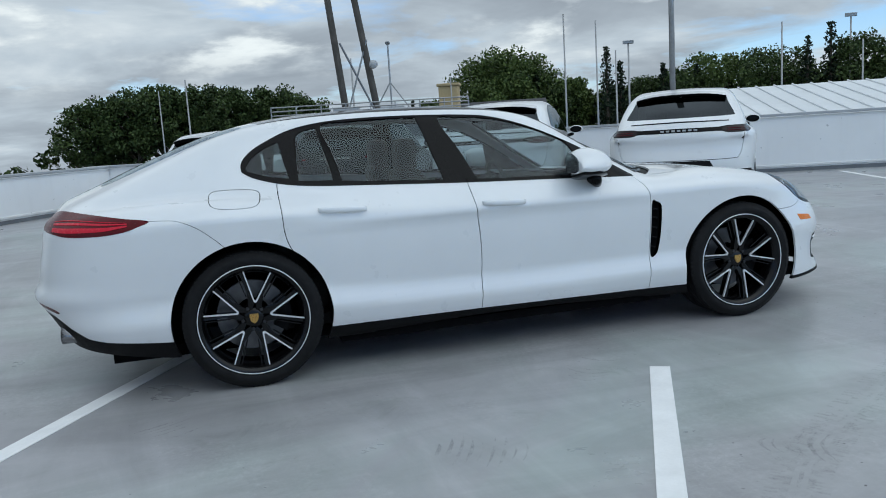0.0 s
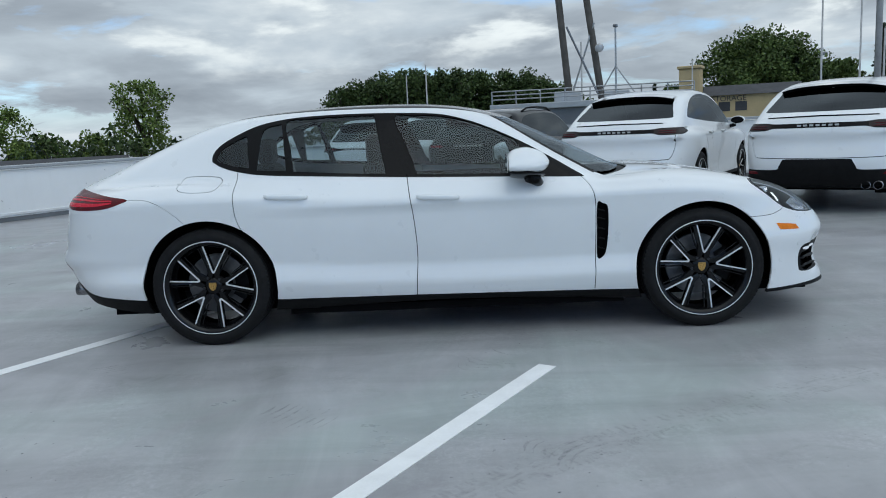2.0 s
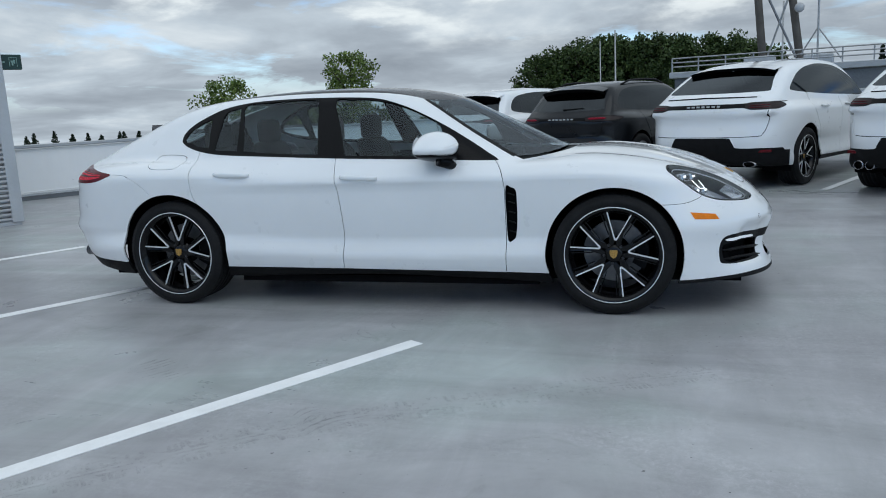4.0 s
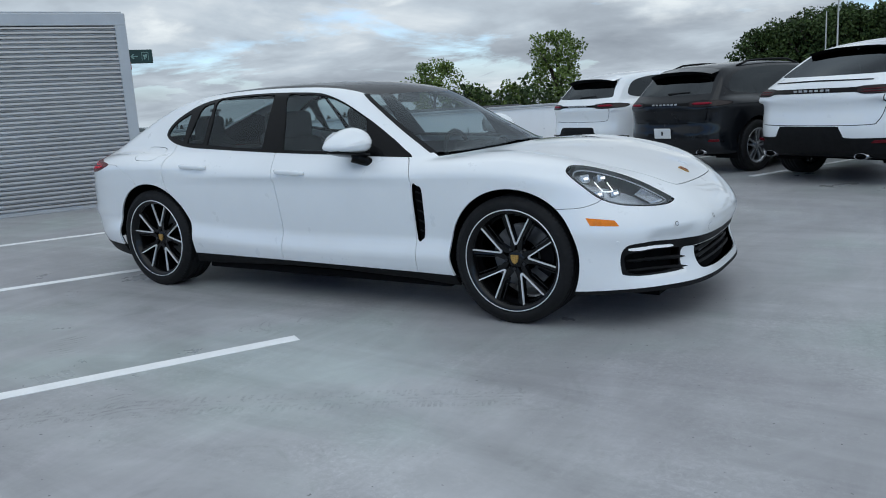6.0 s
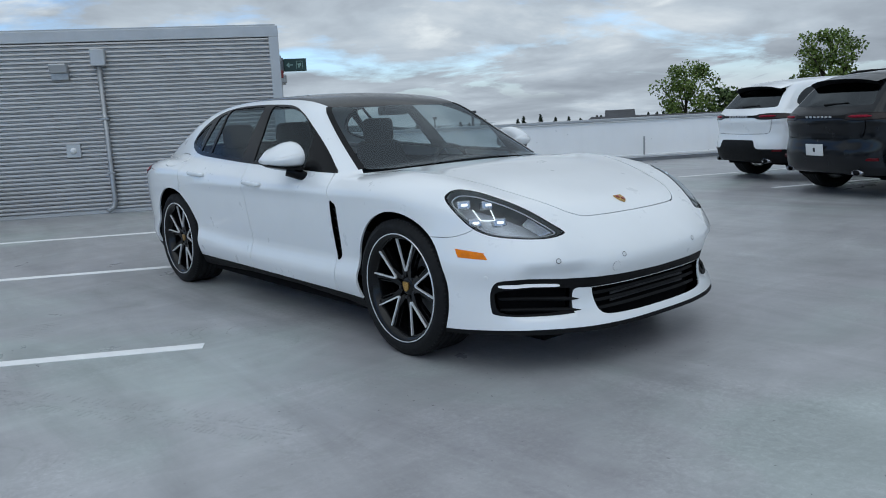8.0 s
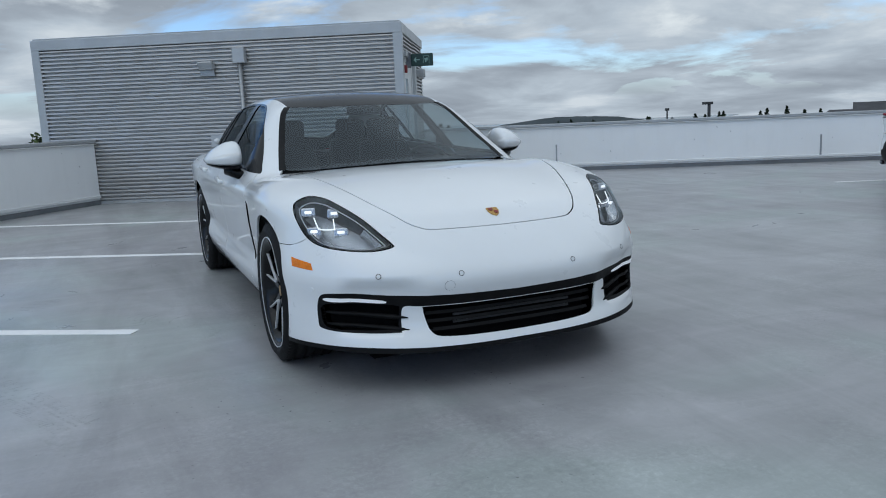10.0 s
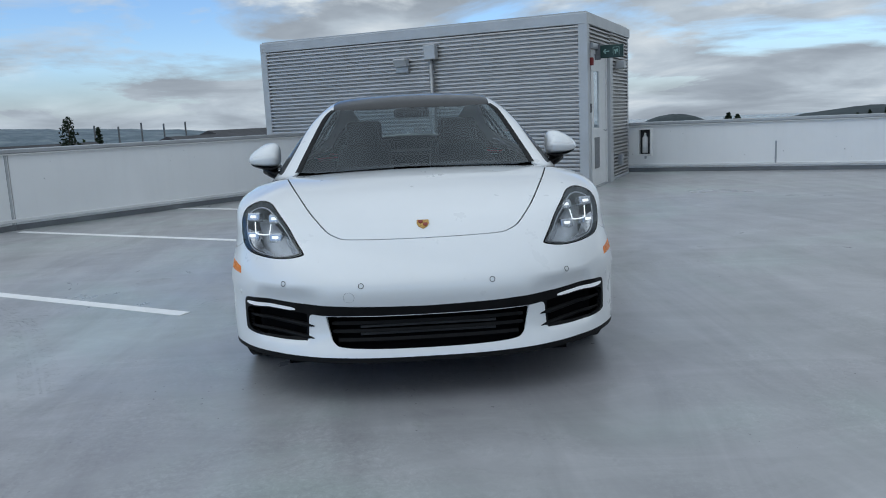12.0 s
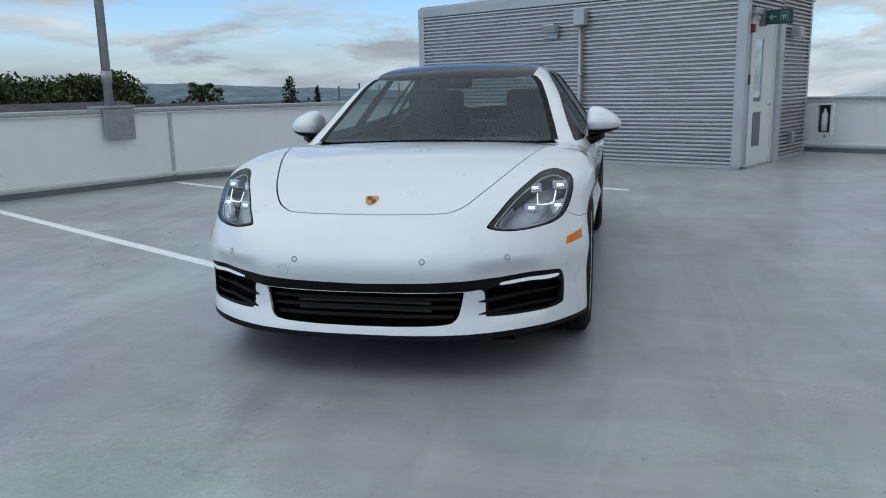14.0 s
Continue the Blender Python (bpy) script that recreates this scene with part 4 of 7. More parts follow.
def rim_profile(rim, half):
    return [(rim - 0.030, half * 0.9), (rim - 0.05, half * 0.3), (rim - 0.045, -half * 0.45), (rim - 0.028, -half * 0.80), (rim - 0.006, -half * 0.95), (rim + 0.002, -half * 0.93), (rim - 0.006, half * 0.9)]


def crest(bm, cx, cz, s, y0, y1):
    """A small shield outline."""
    pts = [(-0.5, 0.55), (0.5, 0.55), (0.52, 0.1), (0.36, -0.35), (0, -0.62), (-0.36, -0.35), (-0.52, 0.1)]
    bar(bm, [(cx + s * x, cz + s * z) for x, z in pts], y0, y1)


def v_wheel(m, parent, r=0.357, rim=0.284, half=0.135, turn=80):
    """Five V spokes, gloss black with machined edges. The outer face looks along -y."""
    w = hang("wheel", None, parent, "gloss black five-V-spoke wheel with machined edges", m)
    part("tyre", tyre_mesh(r, rim, half), M_TYRE, w, "low-profile black tyre", smooth=True)
    part("rim", lathe(rim_profile(rim, half), 72), M_RIM, w, smooth=True)
    yo = -half * 0.80
    part("rim_edge", lathe([(rim - 0.0042, yo - 0.022), (rim + 0.000, yo - 0.0245), (rim + 0.002, yo - 0.012), (rim - 0.008, yo - 0.004)], 72), M_ALU, w, "machined bright rim edge", smooth=True)
    for k in range(5):
        c = radians(turn + 72 * k)

        def at(rad, off):
            return (rad * math.cos(c) - off * math.sin(c), rad * math.sin(c) + off * math.cos(c))

        for sg in (-1, 1):
            # each arm of the V: dished towards the hub, with a bright machined edge on its inner side
            bm = bmesh.new()
            bar(bm, [at(0.045, sg * 0.012), at(0.088, sg * 0.000), at(rim - 0.010, sg * 0.078), at(rim - 0.018, sg * 0.106), at(0.13, sg * 0.040), at(0.05, sg * 0.034)], yo + 0.010, yo + 0.050)
            bar(bm, [at(0.11, sg * 0.043), at(rim - 0.016, sg * 0.118), at(rim - 0.016, sg * 0.126), at(0.11, sg * 0.048)], yo + 0.022, yo + 0.045)
            for v in bm.verts:
                v.co.y += 0.03 * max(0, 1 - math.hypot(v.co.x, v.co.z) / 0.20)
            part("spoke", bm, M_RIM, w)
        bm = bmesh.new()
        for sg in (-1, 1):
            bar(bm, [at(0.094, sg * 0.0110), at(0.100, sg * 0.0055), at(rim - 0.006, sg * 0.0790), at(rim - 0.008, sg * 0.0850)], yo + 0.000, yo + 0.012)
        bar(bm, [at(0.086, 0.007), at(0.094, 0.0110), at(0.100, 0.0055), at(0.094, 0.0), at(0.100, -0.0055), at(0.094, -0.0110), at(0.086, -0.007), at(0.084, 0)], yo + 0.000, yo + 0.012)
        for v in bm.verts:
            v.co.y += 0.03 * max(0, 1 - math.hypot(v.co.x, v.co.z) / 0.20)
        part("spoke_edge", bm, M_ALU, w, "machined bright spoke edge")
    part("hub", lathe([(0.0005, yo + 0.030), (0.034, yo + 0.030), (0.052, yo + 0.038), (0.075, yo + 0.065)], 32), M_RIM, w, smooth=True)
    for k in range(5):
        a = radians(turn + 36 + 72 * k)
        bm = bmesh.new()
        bmesh.ops.create_cone(bm, cap_ends=True, segments=6, radius1=0.011, radius2=0.009, depth=0.016, matrix=Matrix.Translation((0.058 * math.cos(a), yo + 0.036, 0.058 * math.sin(a))) @ Matrix.Rotation(radians(90), 4, "X"))
        part("wheel_bolt", bm, M_DARKPLASTIC, w)
    bm = bmesh.new()
    crest(bm, 0, 0, 0.044, yo + 0.022, yo + 0.031)
    part("centre_badge", bm, M_GOLD, w, "gold shield badge")
    part("brake_disc", lathe([(0.09, 0.03), (0.185, 0.03), (0.185, 0.055), (0.09, 0.055)], 48), M_DISC, w, "grey iron brake disc", smooth=False)
    bm = bmesh.new()
    prism([(0.20 * math.cos(a), 0.20 * math.sin(a)) for a in np.radians(np.arange(-32, 33, 8))] + [(0.12 * math.cos(a), 0.12 * math.sin(a)) for a in np.radians(np.arange(32, -33, -8))], -0.005, 0.075, bm, Matrix.Rotation(radians(-90), 4, "X"))
    part("brake_caliper", bm, M_BLACKMATT, w, "dark brake caliper")
    return w


# ---- the white sedan ----
CARPAINT = M_CARWHITE


def level(shape, ss, zz, lo=-1.1, hi=0.9):
    """Chart points at heights zz for the stations ss."""
    a, b = np.full(len(ss), lo), np.full(len(ss), hi)
    for _ in range(30):
        m = (a + b) / 2
        over = shape.at(np.stack([ss, m], 1))[:, 2] > zz
        a, b = np.where(over, a, m), np.where(over, m, b)
    return np.stack([ss, a], 1)


def sedan_regions():
    S = SEDAN
    ch = S.chart
    smin, smax_ = S.xa - math.pi / 2 * S.rk, S.xb + math.pi / 2 * S.rk
    tmin, tmax = -0.75, 0.9 * math.pi / 2
    sd = lambda pts, n=6: ch(S.side(smooth_loop(pts, n)))  # noqa: E731
    line = lambda pts, n=6: ch(S.side(smooth_loop(pts, n, False)))  # noqa: E731
    fr = lambda pts, n=5: ch(S.front(smooth_loop(pts, n)))  # noqa: E731
    frl = lambda pts, n=5: ch(S.front(smooth_loop(pts, n, False)))  # noqa: E731
    tpl = lambda pts, n=6: ch(S.top(smooth_loop(pts, n, False)))  # noqa: E731
    box_ = lambda a, b, c, d: dense([(a, c), (b, c), (b, d), (a, d)], 0.05)  # noqa: E731
    R = []
    seam_b = line([(-0.262, 0.985), (-0.252, 0.90), (-0.236, 0.785), (-0.222, 0.65), (-0.217, 0.505), (-0.226, 0.36), (-0.232, 0.250)])
    seam_a = line([(0.775, 0.925), (0.800, 0.897), (0.824, 0.86), (0.840, 0.80), (0.845, 0.72), (0.842, 0.443), (0.835, 0.250)])
    seam_c = line([(-1.290, 1.035), (-1.292, 0.95), (-1.290, 0.87), (-1.284, 0.79), (-1.262, 0.715), (-1.20, 0.62)])
    seam_fb = line([(1.70, 0.648), (1.80, 0.649), (1.88, 0.655), (1.945, 0.676), (1.975, 0.70)])
    seam_rb = line([(-1.95, 0.908), (-1.87, 0.906), (-1.80, 0.898), (-1.72, 0.862), (-1.64, 0.800), (-1.58, 0.74)])
    hood_edge = tpl([(0.93, 0.745), (1.2, 0.738), (1.54, 0.668), (1.81, 0.588), (2.02, 0.512), (2.145, 0.448), (2.198, 0.395), (2.222, 0.335), (2.236, 0.18), (2.240, 0.001)], 8)
    hood_rear = tpl([(1.175, 0.0), (1.155, 0.3), (1.07, 0.55), (0.93, 0.745)], 8)
    screen_low = tpl([(1.115, 0.0), (1.095, 0.3), (1.01, 0.55), (0.875, 0.715)], 8)
    screen_side = tpl([(0.875, 0.715), (0.70, 0.675), (0.50, 0.622), (0.34, 0.572), (0.265, 0.528)], 8)
    screen_top = tpl([(0.265, 0.528), (0.34, 0.35), (0.375, 0.18), (0.388, 0.0)], 6)
    roof_side = tpl([(0.265, 0.528), (0.10, 0.535), (-0.2, 0.535), (-0.6, 0.528), (-1.0, 0.522), (-1.34, 0.505)], 8)
    # bumpers lie under, the rest over them
    R.append(("front_bumper", dense([(S.xb + 0.30, tmin), (smax_, tmin), (smax_, tmax), (S.xb + 0.42, tmax), (S.xb + 0.42, 0.35)], 0.05)))
    R.append(("rear_bumper", np.concatenate([seam_rb, dense([seam_rb[-1], (-1.58, tmin), (smin, tmin), (smin, 0.33), ch(S.side([(-2.2, 0.905)]))[0], seam_rb[0]], 0.03, False)[1:-1]])))
    R.append(("hood", np.concatenate([hood_rear, hood_edge, dense([(smax_, hood_edge[-1][1]), (smax_, tmax), (S.xb, tmax), (1.175, tmax)], 0.03, False)])))
    R.append(("cowl", np.concatenate([screen_low, hood_rear[::-1]])))
    R.append(("windscreen", np.concatenate([screen_low, screen_side, screen_top])))
    R.append(("screen_seal", ribbon(screen_side, 0.030)))
    R.append(("roof", np.concatenate([roof_side, tpl([(-1.34, 0.505), (-1.37, 0.25), (-1.375, 0.0)]), screen_top[::-1]])))
    R.append(("rear_window", np.concatenate([tpl([(-1.46, 0.0), (-1.46, 0.25), (-1.44, 0.485), (-1.7, 0.47), (-1.95, 0.43), (-2.17, 0.37), (-2.20, 0.2), (-2.21, 0.0)], 5), dense([(smin, ch(S.top([(-2.21, 0.0)]))[0][1]), (smin, tmax), (-1.46, tmax)], 0.05, False)])))
    wing = np.concatenate([seam_a[::-1], ch(S.top([(0.86, 0.79), (0.93, 0.745)])), hood_edge[6:28], ch(S.side([(1.86, 0.84), (1.95, 0.70)])), seam_fb[::-1], ch(S.side([(1.70, 0.30), (1.10, 0.25)]))])
    R.append(("fender", wing))
    belt = [(-1.287, 1.020), (-1.12, 1.012), (-0.81, 0.994), (-0.262, 0.966)]
    R.append(("rear_door", np.concatenate([line(belt, 5), seam_b, line([(-0.232, 0.25), (-0.6, 0.256), (-1.06, 0.262)], 5), line([(-1.06, 0.262), (-1.05, 0.40), (-1.11, 0.53), (-1.20, 0.62)], 5), seam_c[::-1]])))
    R.append(("front_door", np.concatenate([line([(-0.262, 0.966), (0.271, 0.946), (0.72, 0.929), (0.775, 0.925)], 5), seam_a, line([(0.835, 0.25), (0.3, 0.252), (-0.232, 0.25)], 5), seam_b[::-1]])))
    dlo = [(-1.461, 1.112), (-1.454, 1.158), (-1.404, 1.210), (-1.312, 1.261), (-1.183, 1.313), (-1.031, 1.342), (-0.878, 1.354), (-0.646, 1.358), (-0.417, 1.354), (-0.191, 1.344), (-0.041, 1.329), (0.109, 1.289), (0.257, 1.231), (0.435, 1.143), (0.609, 1.042), (0.728, 0.967), (0.789, 0.928), (0.762, 0.924), (0.500, 0.936), (0.271, 0.946), (-0.262, 0.966), (-0.811, 0.994), (-1.121, 1.012), (-1.284, 1.036), (-1.392, 1.067), (-1.444, 1.094)]
    R.append(("window_frame", sd(dlo, 4)))
    R.append(("front_window", sd([(-0.338, 1.328), (-0.22, 1.330), (-0.108, 1.326), (0.045, 1.299), (0.195, 1.250), (0.345, 1.182), (0.405, 1.146), (0.448, 1.055), (0.478, 0.957), (0.44, 0.958), (0.271, 0.964), (-0.17, 0.980), (-0.20, 0.990), (-0.262, 1.15)], 4)))
    R.append(("rear_side_window", sd([(-1.012, 1.324), (-0.87, 1.341), (-0.678, 1.346), (-0.480, 1.343), (-0.462, 1.330), (-0.425, 1.15), (-0.392, 1.002), (-0.41, 0.992), (-0.662, 1.006), (-0.93, 1.026), (-0.948, 1.036), (-0.975, 1.17)], 4)))
    R.append(("vent_window", sd([(-1.150, 1.283), (-1.055, 1.313), (-1.040, 1.302), (-1.015, 1.17), (-0.995, 1.040), (-1.01, 1.034), (-1.160, 1.042), (-1.174, 1.053), (-1.168, 1.17)], 4)))
    R.append(("quarter_window", sd([(-1.436, 1.118), (-1.413, 1.166), (-1.358, 1.206), (-1.270, 1.246), (-1.252, 1.236), (-1.238, 1.14), (-1.223, 1.066), (-1.236, 1.060), (-1.332, 1.076), (-1.412, 1.100)], 4)))
    R.append(("side_vent", sd([(0.853, 0.768), (0.885, 0.768), (0.912, 0.752), (0.918, 0.70), (0.916, 0.573), (0.905, 0.48), (0.888, 0.446), (0.853, 0.444), (0.850, 0.60)], 4)))
    l3 = np.array([(1.770, -0.842, 0.840), (1.775, -0.785, 0.862), (1.833, -0.732, 0.855), (1.91, -0.70, 0.836), (2.01, -0.655, 0.80), (2.10, -0.610, 0.757), (2.19, -0.568, 0.703), (2.245, -0.542, 0.668), (2.262, -0.545, 0.655), (2.258, -0.60, 0.644), (2.225, -0.668, 0.640), (2.15, -0.76, 0.647), (2.05, -0.825, 0.662), (1.96, -0.862, 0.698), (1.87, -0.88, 0.765), (1.80, -0.870, 0.815)])
    loop = smooth_loop(ch(l3), 6)
    global LAMP_LOOP
    LAMP_LOOP = loop
    R.append(("headlamp_rim", loop))
    mid = loop.mean(0)
    R.append(("headlamp_cover", mid + (loop - mid) * 0.962))
    tail = [(-2.470, -0.45, 0.885), (-2.455, -0.40, 0.925), (-2.431, -0.404, 0.948), (-2.390, -0.48, 0.962), (-2.30, -0.63, 0.958), (-2.211, -0.75, 0.950), (-2.056, -0.876, 0.927), (-1.932, -0.929, 0.909), (-1.979, -0.936, 0.886), (-2.059, -0.924, 0.862), (-2.18, -0.882, 0.850), (-2.32, -0.79, 0.850), (-2.398, -0.688, 0.862), (-2.45, -0.56, 0.870)]
    R.append(("tail_lamp", smooth_loop(ch(np.array(tail)), 5)))
    for lo, hi in ((0.04, 0.28), (0.44, 0.56), (0.66, 0.70)):
        up_ = np.array([(-2.40, -0.60, 0.948), (-2.30, -0.68, 0.948), (-2.15, -0.82, 0.932), (-2.03, -0.905, 0.914)])
        dn_ = np.array([(-2.40, -0.67, 0.868), (-2.31, -0.78, 0.862), (-2.15, -0.88, 0.866), (-2.03, -0.92, 0.886)])
        a_, b_ = dn_ + (up_ - dn_) * lo, dn_ + (up_ - dn_) * hi
        R.append(("tail_lamp_band", ch(np.concatenate([smooth_loop(a_, 5, False), smooth_loop(b_, 5, False)[::-1]]))))
    R.append(("side_marker", sd([(1.906, 0.597), (1.912, 0.601), (2.030, 0.586), (2.040, 0.581), (2.056, 0.560), (2.050, 0.556), (1.936, 0.563), (1.926, 0.566)], 3)))
    R.append(("bumper_band", frl([(0.0, 0.431), (0.295, 0.438), (0.395, 0.443), (0.56, 0.447), (0.66, 0.455), (0.76, 0.460), (0.81, 0.458), (0.838, 0.445), (0.848, 0.40), (0.848, 0.32), (0.838, 0.295), (0.78, 0.285), (0.70, 0.281), (0.56, 0.281), (0.535, 0.288), (0.530, 0.34), (0.520, 0.392), (0.46, 0.394), (0.25, 0.392), (0.0, 0.390)], 4)))
    R.append(("side_intake", fr([(0.825, 0.405), (0.72, 0.410), (0.62, 0.406), (0.55, 0.398), (0.537, 0.385), (0.543, 0.315), (0.556, 0.297), (0.66, 0.290), (0.78, 0.294), (0.825, 0.308), (0.836, 0.355)], 4)))
    R.append(("grille", frl([(0.0, 0.388), (0.25, 0.389), (0.437, 0.392), (0.447, 0.383), (0.434, 0.32), (0.416, 0.277), (0.368, 0.257), (0.20, 0.249), (0.0, 0.247)], 5)))
    for nm, poly in (("running_light", [(0.818, 0.436), (0.70, 0.433), (0.605, 0.424), (0.597, 0.412), (0.70, 0.418), (0.812, 0.421)]),):
        R.append((nm, fr(poly, 4)))
    R.append(("fuel_flap", sd([(-1.64, 0.985), (-1.625, 1.012), (-1.57, 1.022), (-1.43, 1.016), (-1.385, 0.998), (-1.392, 0.958), (-1.425, 0.936), (-1.50, 0.932), (-1.59, 0.938), (-1.632, 0.955)], 5)))
    # sill, lower lip and diffuser
    ss = np.linspace(smin, smax_, 260)
    xx = S.at(np.stack([ss, 0 * ss - 0.2], 1))[:, 0]
    low = level(S, ss, np.interp(xx, [-2.6, -2.3, -1.9, -1.05, 1.07, 1.85, 2.1, 2.45], [0.30, 0.25, 0.20, 0.195, 0.180, 0.196, 0.203, 0.190]))
    edge = level(S, ss, np.interp(xx, [-2.6, -2.50, -2.42, -2.36, -2.28, -2.19, -1.88, -1.06, -0.23, 1.07, 1.85, 2.05, 2.22, 2.35, 2.45], [0.50, 0.475, 0.446, 0.387, 0.328, 0.312, 0.292, 0.264, 0.258, 0.240, 0.216, 0.222, 0.224, 0.216, 0.200]))
    for nm, a, b in (("rear_diffuser", -9, -1.6), ("sill", -1.2, 1.2), ("front_splitter", 1.6, 9)):
        k = (xx > a) & (xx < b)
        R.append((nm, np.concatenate([edge[k], low[k][::-1]])))
    R.append(("rear_reflector", smooth_loop(ch(np.array([(-2.52, -0.585, 0.508), (-2.46, -0.672, 0.490), (-2.418, -0.702, 0.472), (-2.425, -0.697, 0.458), (-2.47, -0.655, 0.472), (-2.52, -0.580, 0.490)])), 4)))
    g = 0.0046
    for ln in (seam_a, seam_b, seam_c, seam_fb, seam_rb, hood_edge[2:]):
        R.append(("gap", ribbon(ln, 0.0026 if ln is seam_rb or ln is seam_fb else g)))
    flap = sd([(-1.64, 0.985), (-1.625, 1.012), (-1.57, 1.022), (-1.43, 1.016), (-1.385, 0.998), (-1.392, 0.958), (-1.425, 0.936), (-1.50, 0.932), (-1.59, 0.938), (-1.632, 0.955)], 5)
    R.append(("gap", ribbon(np.concatenate([flap, flap[:1]]), 0.0045)))
    k = (xx > -1.2) & (xx < 1.2)
    R.append(("gap", ribbon(edge[k], 0.005)))
    for cx, r in ((1.475, 0.398), (-1.475, 0.408)):
        R.append(("arch", ch(S.side([(cx + r * math.cos(a), max(0.17, 0.357 + r * math.sin(a))) for a in np.linspace(0, 2 * math.pi, 120, endpoint=False)]))))
    R.append(("under", np.concatenate([low, dense([(smax_, tmin), (smin, tmin)], 0.05, False)])))
    return R, (smin, smax_), (tmin, tmax)


def inset(piece, depth, scale=1.0):
    """A piece sunk into the body and drawn together."""
    p, n, t = piece
    c = p.mean(0)
    return (c + (p - n * depth - c) * scale, n, t)


def wheel_well(cx, side, parent):
    """The dark liner of a wheel arch."""
    bm = bmesh.new()
    r = 0.425
    arc = [(cx + r * math.cos(a), 0.357 + r * math.sin(a)) for a in np.linspace(radians(-12), radians(192), 30)]
    ya, yb = side * 0.55, side * (0.84 if cx > 0 else 0.885)
    va = [bm.verts.new((x, ya, z)) for x, z in arc]
    vb = [bm.verts.new((x, yb, z)) for x, z in arc]
    for k in range(len(arc) - 1):
        bm.faces.new((va[k], va[k + 1], vb[k + 1], vb[k]))
    bm.faces.new(va)
    return part("wheel_liner", bm, M_SHELL, parent, "black wheel arch liner", smooth=False)


def seat(parent, x, y, name="front_seat"):
    s = hang(name, None, parent, "dark leather seat", pose(x, y, 0.30))
    part("cushion", box(-0.26, 0.26, -0.25, 0.25, 0.0, 0.20, 0.06, seg=3), M_LEATHER, s, smooth=True)
    bm = box(-0.08, 0.08, -0.25, 0.25, 0.0, 0.62, 0.06, seg=3)
    for v in bm.verts:
        f = v.co.z / 0.62
        v.co.y *= 1 - 0.25 * f * f
        v.co.x -= 0.26 + 0.22 * f
        v.co.z += 0.13
    part("backrest", bm, M_LEATHER, s, smooth=True)
    bm = box(-0.055, 0.055, -0.13, 0.13, 0.0, 0.19, 0.045, seg=3)
    bmesh.ops.translate(bm, verts=bm.verts[:], vec=(-0.47, 0, 0.735))
    part("headrest", bm, M_LEATHER, s, smooth=True)
    return s


def interior(car, top=1.0):
    cab = hang("cabin", None, car, "dark leather cabin")
    part("cabin_floor", box(-1.75, 1.0, -0.72, 0.72, 0.24, 0.30), M_DASH, cab)
    bm = box(0.55, 1.05, -0.72, 0.72, 0.60, 0.90, 0.08, seg=3)
    for v in bm.verts:
        v.co.z -= 0.05 * (v.co.y / 0.72) ** 2
    part("dashboard", bm, M_DASH, cab, smooth=True)
    part("instrument_hood", box(0.45, 0.72, 0.22, 0.56, 0.84, 0.935, 0.04, seg=3), M_DASH, cab, smooth=True)
    part("centre_console", box(-0.5, 0.6, -0.14, 0.14, 0.30, 0.62, 0.05, seg=2), M_DASH, cab, smooth=True)
    part("parcel_shelf", box(-2.1, -1.45, -0.55, 0.55, 0.90, 0.94, 0.02), M_DASH, cab)
    bm = tube([(0.40 - 0.02 * math.sin(a) * 2, 0.39 + 0.18 * math.cos(a), 0.83 + 0.18 * math.sin(a)) for a in np.linspace(0, 2 * math.pi, 33)], 0.016, 8, caps=False)
    wheel = part("steering_wheel", bm, M_LEATHER, cab, "leather-rimmed steering wheel", smooth=True)
    bm = tube([(0.40, 0.22, 0.83), (0.42, 0.39, 0.82), (0.40, 0.56, 0.83)], 0.02, 8)
    tube([(0.42, 0.39, 0.82), (0.42, 0.39, 0.66)], 0.018, 8, bm)
    bmesh.ops.create_uvsphere(bm, u_segments=14, v_segments=8, radius=0.06, matrix=Matrix.Translation((0.415, 0.39, 0.82)) @ Matrix.Diagonal((0.4, 1, 1, 1)))
    part("steering_hub", bm, M_DASH, wheel, smooth=True)
    for y in (-0.38, 0.38):
        seat(cab, -0.02, y)
        seat(cab, -0.92, y, "rear_seat")
    bm = box(0.22, 0.26, -0.12, 0.12, 1.24, 1.30, 0.015, seg=2)
    part("rear_view_mirror", bm, M_DASH, cab, "black rear-view mirror", smooth=True)
    part("headliner", box(-1.30, 0.15, -0.48, 0.48, 1.335, 1.345), M_DASH, cab)
    return cab


def mirror_loft(sections, sg, flat):
    """Rounded sections in x and z along y, each (y, x0, x1, z0, z1); the rear is cut flat."""
    bm = bmesh.new()
    rings = []
    for y, x0, x1, z0, z1 in sections:
        ring = []
        for a in np.linspace(0, 2 * math.pi, 28, endpoint=False):
            c, s_ = math.cos(a), math.sin(a)
            x = (x0 + x1) / 2 + (x1 - x0) / 2 * math.copysign(abs(c) ** 0.80, c)
            z = z0 + (z1 - z0) * (0.5 + 0.5 * math.copysign(abs(s_) ** 0.80, s_)) - (0.14 * max(0, x - 0.45) if s_ > 0 else -0.03 * max(0, x - 0.45))
            ring.append(bm.verts.new((max(flat, x), sg * y, z + 0.28 * max(0.0, z - 0.975))))
        rings.append(ring)
    for a, b in zip(rings, rings[1:]):
        for k in range(28):
            bm.faces.new((a[k], a[(k + 1) % 28], b[(k + 1) % 28], b[k]))
    bm.faces.new(rings[0][::-1])
    bm.faces.new(rings[-1])
    bmesh.ops.recalc_face_normals(bm, faces=bm.faces[:])
    return bm


